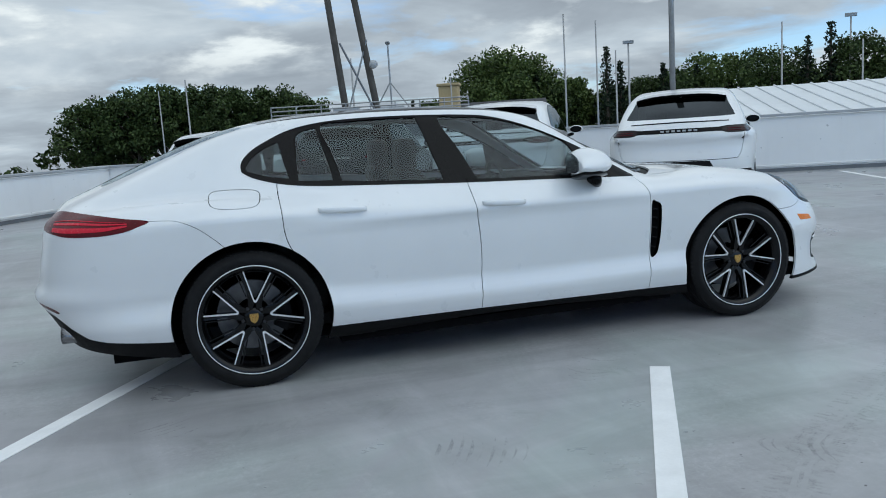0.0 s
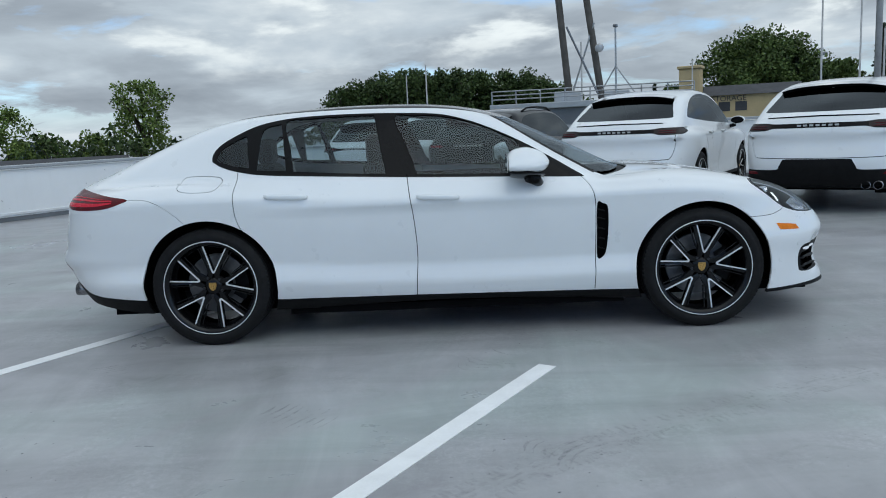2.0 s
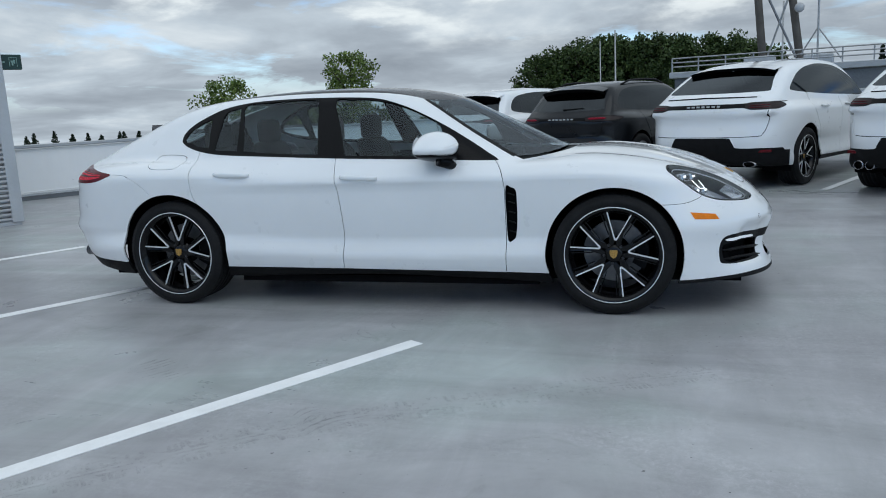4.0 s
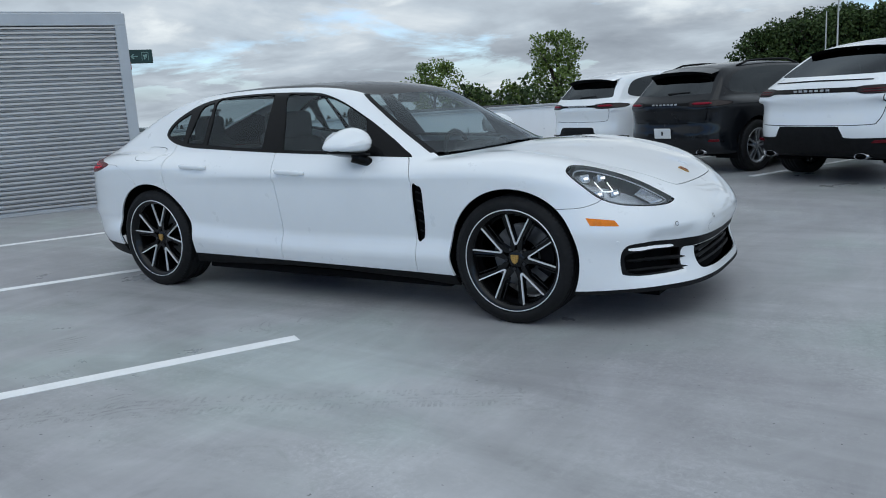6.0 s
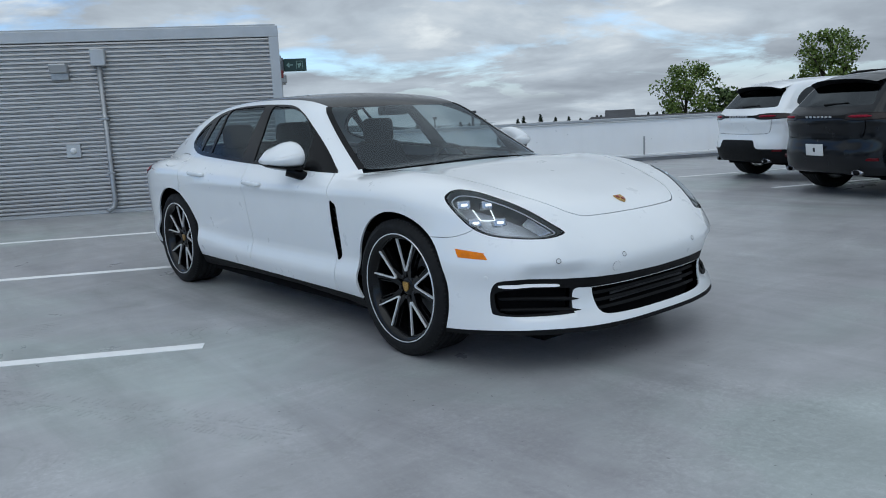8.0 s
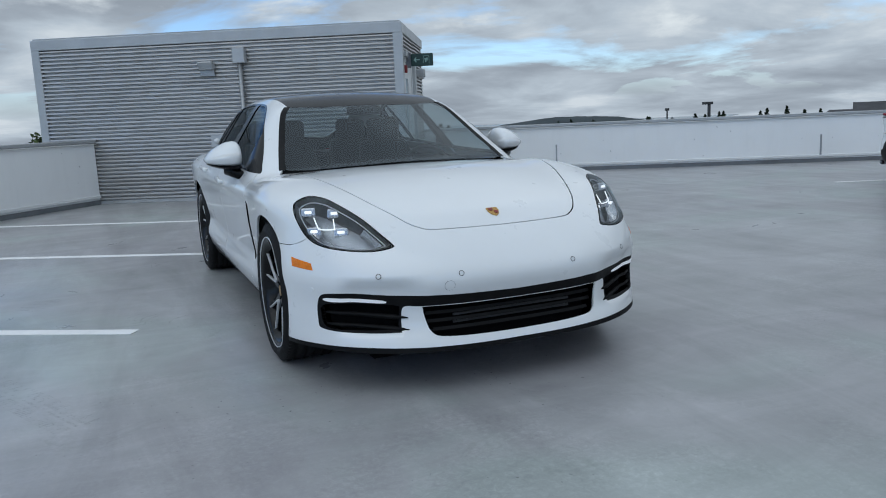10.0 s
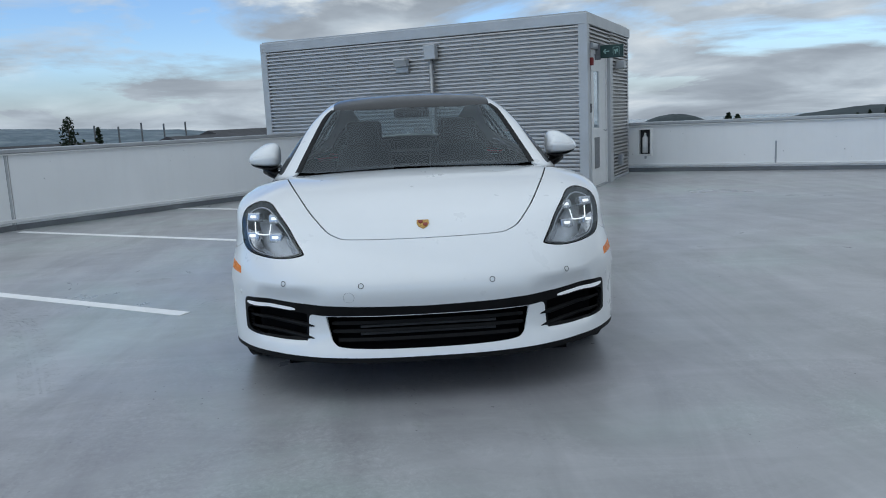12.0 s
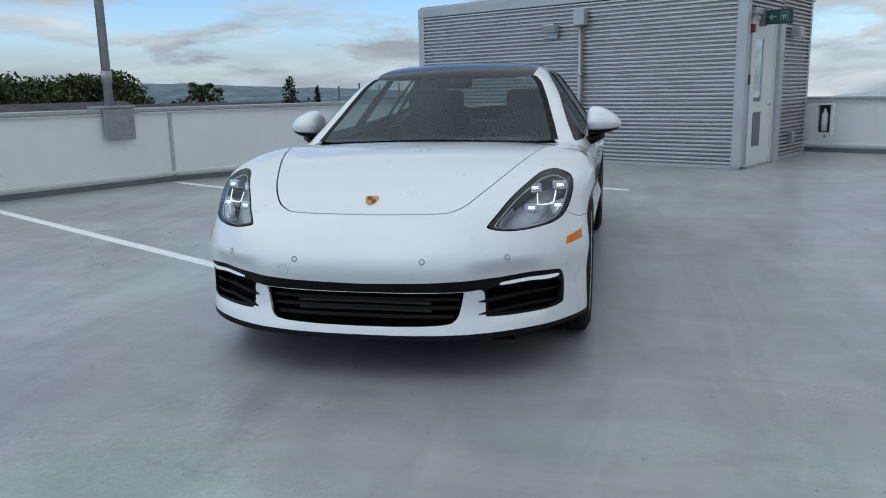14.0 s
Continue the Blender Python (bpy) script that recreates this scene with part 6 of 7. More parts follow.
def suv_regions(S, wb, big):
    ch = S.chart
    smin, smx = S.xa - math.pi / 2 * S.rk, S.xb + math.pi / 2 * S.rk
    tmin, tmax = -0.75, 0.9 * math.pi / 2
    sd = lambda pts, n=5: ch(S.side(smooth_loop(pts, n)))  # noqa: E731
    line = lambda pts, n=5: ch(S.side(smooth_loop(pts, n, False)))  # noqa: E731
    rr = lambda pts, n=5: ch(S.front(smooth_loop(pts, n, False), -1.0, -1.0))  # noqa: E731
    tpl = lambda pts, n=5: ch(S.top(smooth_loop(pts, n, False), 1.0))  # noqa: E731
    R = []
    R.append(("windscreen", tpl([(1.12, 0.0), (1.08, 0.4), (0.95, 0.68), (0.6, 0.62), (0.36, 0.55), (0.44, 0.3), (0.47, 0.0)])))
    if big:
        R.append(("roof_panel", tpl([(0.40, 0.0), (0.36, 0.3), (0.28, 0.53), (-0.5, 0.56), (-0.86, 0.54), (-0.93, 0.3), (-0.95, 0.0)])))
        win = [(0.0, 1.525), (0.30, 1.522), (0.54, 1.508), (0.60, 1.475), (0.645, 1.38), (0.695, 1.275), (0.675, 1.245), (0.4, 1.238), (0.0, 1.236)]
        band = ([(0.0, 1.100), (0.4, 1.098), (0.52, 1.100), (0.62, 1.112), (0.86, 1.112)], [(-2.15, 1.108), (-2.02, 1.098), (-2.0, 1.06), (-2.15, 1.025)], [(0.86, 1.020), (0.62, 1.022), (0.52, 1.046), (0.30, 1.046), (0.0, 1.048)])
        lamp = ([(0.54, 1.100), (0.64, 1.106), (0.86, 1.106)], [(-2.15, 1.102), (-2.05, 1.092), (-2.04, 1.064), (-2.15, 1.033)], [(0.86, 1.027), (0.64, 1.029), (0.54, 1.046)])
        low_edge = [(0.0, 0.672), (0.35, 0.672), (0.39, 0.655), (0.43, 0.585), (0.475, 0.545), (0.75, 0.540), (0.90, 0.535)]
        gate = [(0.815, 1.02), (0.80, 0.90), (0.775, 0.78), (0.745, 0.715), (0.70, 0.690), (0.4, 0.683), (0.0, 0.682)]
        dlo = [(-1.72, 1.262), (-1.55, 1.37), (-1.30, 1.475), (-1.0, 1.545), (-0.6, 1.585), (-0.2, 1.575), (0.10, 1.53), (0.40, 1.41), (0.68, 1.255), (0.83, 1.145), (0.80, 1.12), (0.3, 1.135), (-0.6, 1.165), (-1.3, 1.205), (-1.65, 1.235)]
    else:
        win = [(0.0, 1.44), (0.30, 1.435), (0.52, 1.415), (0.575, 1.38), (0.625, 1.27), (0.66, 1.195), (0.635, 1.168), (0.4, 1.158), (0.0, 1.155)]
        band = ([(0.0, 1.045), (0.36, 1.045), (0.46, 1.062), (0.62, 1.074), (0.80, 1.070)], [(-2.02, 1.060), (-1.93, 1.045), (-1.93, 1.02), (-2.02, 0.995)], [(0.80, 0.985), (0.60, 0.978), (0.46, 0.988), (0.36, 1.008), (0.0, 1.012)])
        lamp = ([(0.44, 1.052), (0.62, 1.066), (0.80, 1.062)], [(-2.02, 1.053), (-1.95, 1.040), (-1.95, 1.024), (-2.02, 1.003)], [(0.80, 0.993), (0.60, 0.986), (0.44, 0.996)])
        low_edge = [(0.0, 0.66), (0.30, 0.66), (0.40, 0.645), (0.445, 0.56), (0.50, 0.525), (0.70, 0.52), (0.86, 0.515)]
        gate = [(0.70, 0.98), (0.69, 0.90), (0.665, 0.80), (0.62, 0.765), (0.4, 0.755), (0.0, 0.752)]
        dlo = [(-1.82, 1.235), (-1.72, 1.36), (-1.55, 1.45), (-1.2, 1.505), (-0.7, 1.525), (-0.2, 1.515), (0.08, 1.465), (0.36, 1.34), (0.62, 1.195), (0.76, 1.10), (0.72, 1.075), (0.2, 1.085), (-0.6, 1.105), (-1.3, 1.13), (-1.74, 1.175)]
    up = ch(S.front([win[0]], -1.0, -1.0))[0]
    R.append(("spoiler_shadow", rr([(0.0, win[0][1] + 0.045), (0.3, win[0][1] + 0.04), (win[2][0] + 0.02, win[2][1] + 0.03), (win[3][0] + 0.02, win[3][1] - 0.03), win[3], win[2], win[1], win[0]])))
    R.append(("rear_window", rr(win)))
    seam_d1 = line([(-0.30, 1.20), (-0.27, 0.9), (-0.26, 0.6), (-0.30, 0.36)])
    seam_d2 = line([(0.86, 1.08), (0.88, 0.9), (0.88, 0.6), (0.86, 0.36)])
    seam_d3 = line([(-1.30, 1.22), (-1.28, 1.0), (-1.16, 0.85), (-1.04, 0.70), (-1.0, 0.5), (-1.02, 0.36)])
    R.append(("rear_door", np.concatenate([line([(-1.30, 1.22), (-0.8, 1.19), (-0.30, 1.19)]), seam_d1, line([(-0.30, 0.36), (-0.7, 0.36), (-1.02, 0.36)]), seam_d3[::-1]])))
    R.append(("front_door", np.concatenate([line([(-0.30, 1.19), (0.3, 1.14), (0.86, 1.08)]), seam_d2, line([(0.86, 0.36), (0.3, 0.36), (-0.30, 0.36)]), seam_d1[::-1]])))
    R.append(("side_window", sd(dlo, 4)))
    inner = rr(gate)
    R.append(("tailgate", np.concatenate([inner, dense([(smin, inner[-1][1]), (smin, up[1] - 0.16)], 0.03, False), rr([(0.0, win[-1][1] - 0.05), (0.45, win[-1][1] - 0.05), (gate[0][0], gate[0][1] + 0.05)])])))
    wrap = lambda q: np.concatenate([rr(q[0], 3), line(q[1], 3), rr(q[2], 3)])  # noqa: E731
    R.append(("light_band", wrap(band)))
    R.append(("tail_lamp", wrap(lamp)))
    le = rr(low_edge)
    side_low = line([(-2.05, 0.505), (-1.95, 0.50)])
    R.append(("rear_apron", np.concatenate([le, side_low, dense([(side_low[-1][0], tmin), (smin, tmin)], 0.05, False)])))
    for a, b in ((-1.02, 1.02),):
        R.append(("sill", np.concatenate([line([(a, 0.36), (0, 0.35), (b, 0.36)]), dense([ch(S.side([(b, 0.27)]))[0], ch(S.side([(a, 0.27)]))[0]], 0.05, False)])))
    for ln in (seam_d1, seam_d2, seam_d3, inner):
        R.append(("gap", ribbon(ln, 0.007)))
    for cx in (wb, -wb):
        r = 0.435
        R.append(("arch", ch(S.side([(cx + r * math.cos(a), max(0.27, 0.375 + r * math.sin(a))) for a in np.linspace(0, 2 * math.pi, 90, endpoint=False)]))))
    ss = np.linspace(smin, smx, 160)
    R.append(("under", np.concatenate([level(S, ss, 0 * ss + 0.30), dense([(smx, tmin), (smin, tmin)], 0.05, False)])))
    return R, (smin, smx), (tmin, tmax)


def spoke_wheel(m, parent, r, rim, half, mat, label, pairs=5):
    w = hang("wheel", None, parent, label, m)
    part("tyre", tyre_mesh(r, rim, half, 48), M_TYRE, w, "black tyre", smooth=True)
    part("rim", lathe(rim_profile(rim, half), 48), mat, w, smooth=True)
    yo = -half * 0.82
    for k in range(pairs):
        c = 2 * math.pi * k / pairs + 0.3

        def at(rad, off):
            return (rad * math.cos(c) - off * math.sin(c), rad * math.sin(c) + off * math.cos(c))

        for sg in (-1, 1):
            bm = bmesh.new()
            bar(bm, [at(0.04, sg * 0.008), at(rim - 0.02, sg * 0.030), at(rim - 0.02, sg * 0.056), at(0.04, sg * 0.034)], yo, yo + 0.035)
            part("spoke", bm, mat, w)
    part("hub", lathe([(0.0005, yo - 0.004), (0.03, yo - 0.004), (0.06, yo + 0.01), (0.07, yo + 0.04)], 24), mat, w, smooth=True)
    part("brake_disc", lathe([(0.09, 0.03), (0.17, 0.03), (0.17, 0.05), (0.09, 0.05)], 32), M_DISC, w)
    return w


def build_suv(big, paint_mat, m, label, tips="oval", plate=False, rim_mat=None, rim_label="silver spoked wheel", rails=False, cache={}):
    if big not in cache:
        S, wb = suv_shape(big)
        R, sr, tr = suv_regions(S, wb, big)
        cache[big] = (S, wb, skin(S, sr, tr, R, 0.034, "body"))
    S, wb, P = cache[big]
    car = thing("sport_utility_car", label, "car", m)
    shell = [P[k] for k in ("body", "tailgate", "gap", "front_door", "rear_door", "rear_apron", "light_band", "tail_lamp", "sill") if k in P]
    p, n, t, k = [], [], [], 0
    for a, b, c in shell:
        keep = a[c].mean(1)[:, 2] < 1.02
        p.append(a - b * 0.03)
        n.append(b)
        t.append(c[keep] + k)
        k += len(a)
    sheet("body_shell", (np.concatenate(p), np.concatenate(n), np.concatenate(t)), M_SHELL, car, "dark inner body", both=True, fold=0)
    sheet("body", P["body"], paint_mat, car, both=True)
    gate = sheet("tailgate", P["tailgate"], paint_mat, car, both=True)
    sheet("windscreen", P["windscreen"], M_GLASSDARK, car, "dark windscreen", both=True, fold=0.004)
    if "roof_panel" in P:
        sheet("roof_panel", P["roof_panel"], M_BLACKGLOSS, car, "black glass roof", both=True, fold=0.006)
    sheet("rear_window", P["rear_window"], M_GLASSDARK, car, "dark tinted rear window", both=True, fold=0.004)
    sheet("window_shade", P["spoiler_shadow"], M_BLACKGLOSS, car, "black strip over the rear window", both=True, fold=0.01)
    top_, half_, out_ = (1.605, 0.60, 0.085) if big else (1.545, 0.575, 0.13)
    bms = [bmesh.new(), bmesh.new()]
    rows_ = [[], [], []]
    for k in range(25):
        w = -half_ + 2 * half_ * k / 24
        drop = 0.055 * (abs(w) / half_) ** 3
        a_, c_ = S.front([(abs(w), top_ - drop), (abs(w), top_ - drop - (0.075 if big else 0.10))], -1.0, -1.0)
        tip = (c_[0] - out_ * (1 - 0.5 * (abs(w) / half_) ** 4), w, top_ - drop - (0.040 if big else 0.045))
        rows_[0].append((a_[0], w, a_[2] + 0.002))
        rows_[1].append(tip)
        rows_[2].append((c_[0] + 0.01, w, c_[2]))
    for bm, (i, j) in zip(bms, ((0, 1), (1, 2))):
        va, vb = ([bm.verts.new(v) for v in rows_[q]] for q in (i, j))
        for k in range(24):
            bm.faces.new((va[k], vb[k], vb[k + 1], va[k + 1]))
    spoiler = part("roof_spoiler", bms[0], paint_mat, car, "painted roof spoiler", smooth=True)
    part("spoiler_underside", bms[1], M_BLACKMATT, spoiler, "black spoiler underside", smooth=True)
    band = sheet("light_band", P["light_band"], M_BLACKGLOSS, car, "gloss black light band", both=True, fold=0.008, shift=0.004)
    sheet("rear_apron", P["rear_apron"], M_BLACKMATT if paint_mat is not M_CARDARK else M_CARDARK, car, "dark lower bumper", both=True, fold=0.02)
    for flip in (False, True):
        sg = 1 if flip else -1
        tl = sheet("tail_lamp", P["tail_lamp"], M_SMOKED, band, "smoked dark red tail lamp", flip=flip, fold=0.006, shift=0.007)
        for dz, r_ in ((0.012, 0.006), (-0.014, 0.006)) if big else ((0.004, 0.017),):
            q = S.front([((0.58 if big else 0.48) + 0.27 * k / 6, (1.064 if big else 1.028) + dz) for k in range(7)], -1.0, -1.0)
            part("light_line", tube([(v[0] - 0.008, sg * abs(v[1]), v[2]) for v in q], [r_ * 0.3] + [r_] * 5 + [r_ * 0.3], 8), M_REDDIM if big else M_REDLINE, tl, "dark red light line", smooth=True)
        sheet("side_window", P["side_window"], M_GLASSDARK, car, "dark side glass", flip=flip, fold=0.004)
        fd = sheet("front_door", P["front_door"], paint_mat, car, flip=flip)
        rd = sheet("rear_door", P["rear_door"], paint_mat, car, flip=flip)
        sheet("sill", P["sill"], M_BLACKMATT, car, "black sill", flip=flip)
        for cx, dd in ((-0.16, fd), (-1.06, rd)):
            q = S.side([(cx, 1.02), (cx + 0.22, 1.01)])
            part("door_handle", tube([(v[0], sg * (abs(v[1]) + 0.02), v[2]) for v in q], 0.016, 8), paint_mat, dd, smooth=True)
        mir = hang("door_mirror", None, fd)
        bm = bmesh.new()
        bmesh.ops.create_uvsphere(bm, u_segments=20, v_segments=12, radius=1)
        for v in bm.verts:
            v.co = (0.68 + 0.10 * max(-0.5, v.co.x), sg * (1.03 + 0.115 * v.co.y), 1.16 + 0.070 * max(-0.8, v.co.z))
        part("mirror_shell", bm, paint_mat, mir, smooth=True)
        bm = bmesh.new()
        bmesh.ops.create_uvsphere(bm, u_segments=16, v_segments=8, radius=1)
        for v in bm.verts:
            v.co = (0.622 + 0.008 * v.co.x, sg * (1.03 + 0.102 * v.co.y), 1.163 + 0.056 * v.co.z)
        part("mirror_glass", bm, M_BLACKGLOSS, mir, "dark mirror glass", smooth=True)
        part("mirror_arm", tube([(0.72, sg * 0.98, 1.09), (0.74, sg * 0.88, 1.06)], 0.03, 8), M_BLACKGLOSS, mir)
        xt = S.front([(0.6, 0.40)], -1.0, -1.0)[0][0]
        if tips == "twin":
            for w in (0.53, 0.66):
                part("exhaust_tip", lathe([(0.044, 0.0), (0.045, -0.055), (0.050, -0.06), (0.050, 0.06), (0.036, 0.06)], 24), M_TIP, car, "round dark exhaust tip with a chrome lip", pose(xt + 0.045, sg * w, 0.355, 0, 0, -90), smooth=True)
        else:
            bm = lathe([(0.031, 0.0), (0.032, -0.055), (0.036, -0.06), (0.036, 0.06), (0.026, 0.06)], 24)
            for v in bm.verts:
                v.co.x *= 2.0 if tips == "oval" else 2.2
            part("exhaust_tip", bm, M_TIP, car, "wide dark chrome exhaust tip", pose(xt + 0.06, sg * 0.60, 0.335, 0, 0, -90), smooth=True)
        for w in (0.53, 0.66) if tips == "twin" else (0.60,):
            bm = lathe([(0.0005, 0.02), (0.043, 0.02)] if tips == "twin" else [(0.0005, 0.02), (0.031, 0.02)], 20)
            for v in bm.verts:
                v.co.x *= 1.0 if tips == "twin" else 2.0
            part("exhaust_bore", bm, M_SHELL, car, "black exhaust bore", pose(xt + 0.05, sg * w, 0.355 if tips == "twin" else 0.335, 0, 0, -90))
        part("rear_reflector", box(-0.012, 0.012, -0.11, 0.11, -0.018, 0.018, 0.005), M_REDLAMP, car, "dark red reflector", pose(S.front([(0.74, 0.50)], -1.0, -1.0)[0][0] + 0.006, sg * 0.74, 0.50, 0, 0, sg * -28))
        for cx in (-wb, wb):
            bm = bmesh.new()
            arc = [(cx + 0.46 * math.cos(a), 0.375 + 0.46 * math.sin(a)) for a in np.linspace(radians(-20), radians(200), 24)]
            va, vb = ([bm.verts.new((x, sg * y, z)) for x, z in arc] for y in (0.55, 0.93))
            for q in range(23):
                bm.faces.new((va[q], va[q + 1], vb[q + 1], vb[q]))
            bm.faces.new(va)
            part("wheel_liner", bm, M_SHELL, car, "black wheel arch liner")
            mm = Matrix.Translation((cx, sg * 0.825, 0.375)) @ Matrix.Rotation(0 if sg < 0 else math.pi, 4, "Z")
            if rim_mat is M_RIM:
                v_wheel(mm, car, 0.375, 0.275, 0.14, 82)
            else:
                spoke_wheel(mm, car, 0.375, 0.255, 0.14, rim_mat or M_SILVERRIM, rim_label)
        if rails:
            q = S.top([(0.05 - 0.25 * k, 0.60) for k in range(7)], 1.0)
            part("roof_rail", tube([(v[0], sg * abs(v[1]), v[2] + (0.0 if k in (0, 6) else 0.045)) for k, v in enumerate(q)], 0.016, 8), M_BLACKMATT, car, "black roof rail", smooth=True)
    # lettering too small and of a make: plain bars
    zc = 1.075 if big else 1.03
    for k in range(7):
        w = -0.21 + 0.07 * k
        q = S.front([(abs(w), zc)], -1.0, -1.0)[0]
        part("letter_bar", box(-0.003, 0.003, -0.022, 0.022, -0.011, 0.011, 0.001), M_TRIM, band, "pale bar of lettering", pose(q[0] - 0.012, w, zc))
    if big:
        q = S.front([(0.62 * k / 8, 1.185 - 0.01 * k / 8) for k in range(9)], -1.0, -1.0)
        part("spoiler_lip", tube([(v[0] - 0.004, -v[1] * s, v[2]) for s, seq in ((1, q[:0:-1]), (-1, q)) for v in seq], 0.010, 6), M_BLACKGLOSS, gate, "thin black spoiler edge", smooth=True)
    else:
        q = S.front([(0.0, 1.18), (0.36, 1.20)], -1.0, -1.0)
        part("rear_wiper", tube([(v[0] - 0.015, v[1], v[2]) for v in q], [0.014, 0.006], 6), M_BLACKMATT, car, "black rear wiper")
    if plate:
        q = S.front([(0.0, 0.60)], -1.0, -1.0)[0]
        pl = part("plate_insert", box(-0.006, 0.006, -0.155, 0.155, -0.075, 0.075, 0.004), M_PLATE, car, "white plate insert with a small dark shield", pose(q[0] - 0.012, 0, 0.61, 0, -6, 0))
        bm = box(-0.010, -0.006, -0.018, 0.018, -0.028, 0.028, 0.002)
        part("plate_shield", bm, M_DARKPLASTIC, pl)
    part("underbody", box(-2.0, 2.0, -0.7, 0.7, 0.26, 0.30), M_SHELL, car, "dark underbody")
    cab = hang("cabin", None, car, "dark cabin")
    part("dashboard", box(0.6, 1.1, -0.7, 0.7, 0.75, 1.08, 0.06), M_DASH, cab)
    for y in (-0.38, 0.38):
        for x in (-0.05, -0.95):
            bm = box(x - 0.28, x - 0.14, y - 0.24, y + 0.24, 0.6, 1.15, 0.05, seg=2)
            box(x - 0.30, x - 0.20, y - 0.13, y + 0.13, 1.17, 1.36, 0.04, bm, 2)
            part("seat", bm, M_LEATHER, cab, smooth=True)
    return car


def parked(x, y, turn=0.0, size=1.0):
    """A bay pose in the row along the north parapet: nose to the wall, turned about its tail."""
    return B @ pose(x, y - 2.45, 0, 0, 0, 90 + turn) @ Matrix.Diagonal((size, size, size, 1)) @ Matrix.Translation((2.45, 0, 0))


build_suv(True, M_CARWHITE, parked(2.22, 7.97, -11), "white coupe-backed sport utility car with twin round exhausts", "twin", rim_mat=M_RIM)
build_suv(True, M_CARWHITE, parked(-0.32, 8.28, -5), "white coupe-backed sport utility car with black wheels", "wide", rim_mat=M_RIM)
build_suv(False, M_CARDARK, parked(-2.58, 8.28, 0, 0.94), "dark grey compact sport utility car with silver wheels", "oval", True, M_SILVERRIM, rails=True)
build_suv(False, M_CARWHITE, parked(-4.97, 8.85, 0, 0.94), "white compact sport utility car with silver wheels", "oval", False, M_SILVERRIM)

# ---- beyond the roof: ground, hills, trees, neighbours ----
LOW = -9.0
def ground_sheet():
    """Town ground that falls away gently to the sea."""
    rings = ((0, LOW), (120, LOW), (260, LOW), (600, -17), (1200, -31), (2400, -55), (4500, -95))
    n = 72
    v, f = [], []
    for r, z in rings:
        v += [(r * math.cos(2 * math.pi * k / n), r * math.sin(2 * math.pi * k / n), z) for k in range(n)]
    for q in range(len(rings) - 1):
        for k in range(n):
            a, b = q * n + k, q * n + (k + 1) % n
            f.append((a, b, b + n, a + n))
    return tagged(hang("ground", mesh_of("ground", v, f[n:] + [tuple(range(n, 2 * n))], M_GROUND)), "dark green and grey town ground far below", "ground", kind="structure")


ground_sheet()


def hill_ring(name, radius, base, seed, mat, label):
    """A far range, high to the south-west and low elsewhere."""
    n = 720
    crest = spline([-182, -172, -168.5, -162, -156, -150, -140, -125, -110, -90], [-62, -45, -25, 10, 24, 40, 46, 40, 20, -30])
    v, f = [], []
    for k in range(n):
        a = 2 * math.pi * k / n
        deg = (math.degrees(a) + 360) % 360 - 360
        h = noise.fractal(Vector((math.cos(a) * 12, math.sin(a) * 12, seed)), 0.9, 2.1, 5)
        h2 = noise.fractal(Vector((math.cos(a) * 70, math.sin(a) * 70, seed)), 0.9, 2.1, 3)
        top = (float(crest(deg)) if -182 < deg < -90 else -70.0) + 7 * h + 2.0 * h2
        for r, z in ((radius * 0.8, base), (radius * 0.93, base + 0.45 * (top - base) + 4 * h2), (radius * 1.04, base + 0.80 * (top - base) - 5 * h), (radius * 1.15, top), (radius * 1.5, base - 40)):
            v.append((r * math.cos(a), r * math.sin(a), z))
    for k in range(n):
        for q in range(4):
            a, b = 5 * k + q, 5 * ((k + 1) % n) + q
            f.append((a, b, b + 1, a + 1))
    return tagged(hang(name, mesh_of(name, v, f, mat, True)), label, "hills", kind="structure")


hill_ring("hills_far", 2600, -75, 4.2, M_HILL, "distant hills with blue haze put into their colour")
bm = bmesh.new()
bm.faces.new([bm.verts.new(q) for q in ((-4400, -700, -56), (-1200, -330, -30.6), (-1200, 330, -30.6), (-4400, 1500, -56))])
setting("water", bm, M_WATER, "pale calm bay water far to the west", "water", B)


def wooded_hill(x, y, rx, top, seed):
    bm = bmesh.new()
    bmesh.ops.create_uvsphere(bm, u_segments=48, v_segments=16, radius=1)
    for v in bm.verts:
        n1 = noise.fractal(Vector((v.co.x * 3, v.co.y * 3, seed)), 1, 2, 4)
        v.co = (v.co.x * rx, v.co.y * rx * 0.6, max(-1, v.co.z) * (top + 40) * (1 + 0.10 * n1))
    tagged(part("wooded_hill", bm, M_HILLNEAR, None, "", B @ pose(x, y, -40), smooth=True), "dark wooded hill in the distance", "hill", kind="structure")


wooded_hill(-1500, -150, 105, -12.0, 1.0)
wooded_hill(-560, 402, 30, 6.4, 2.0)
wooded_hill(-830, 108, 215, -5.4, 5.0)


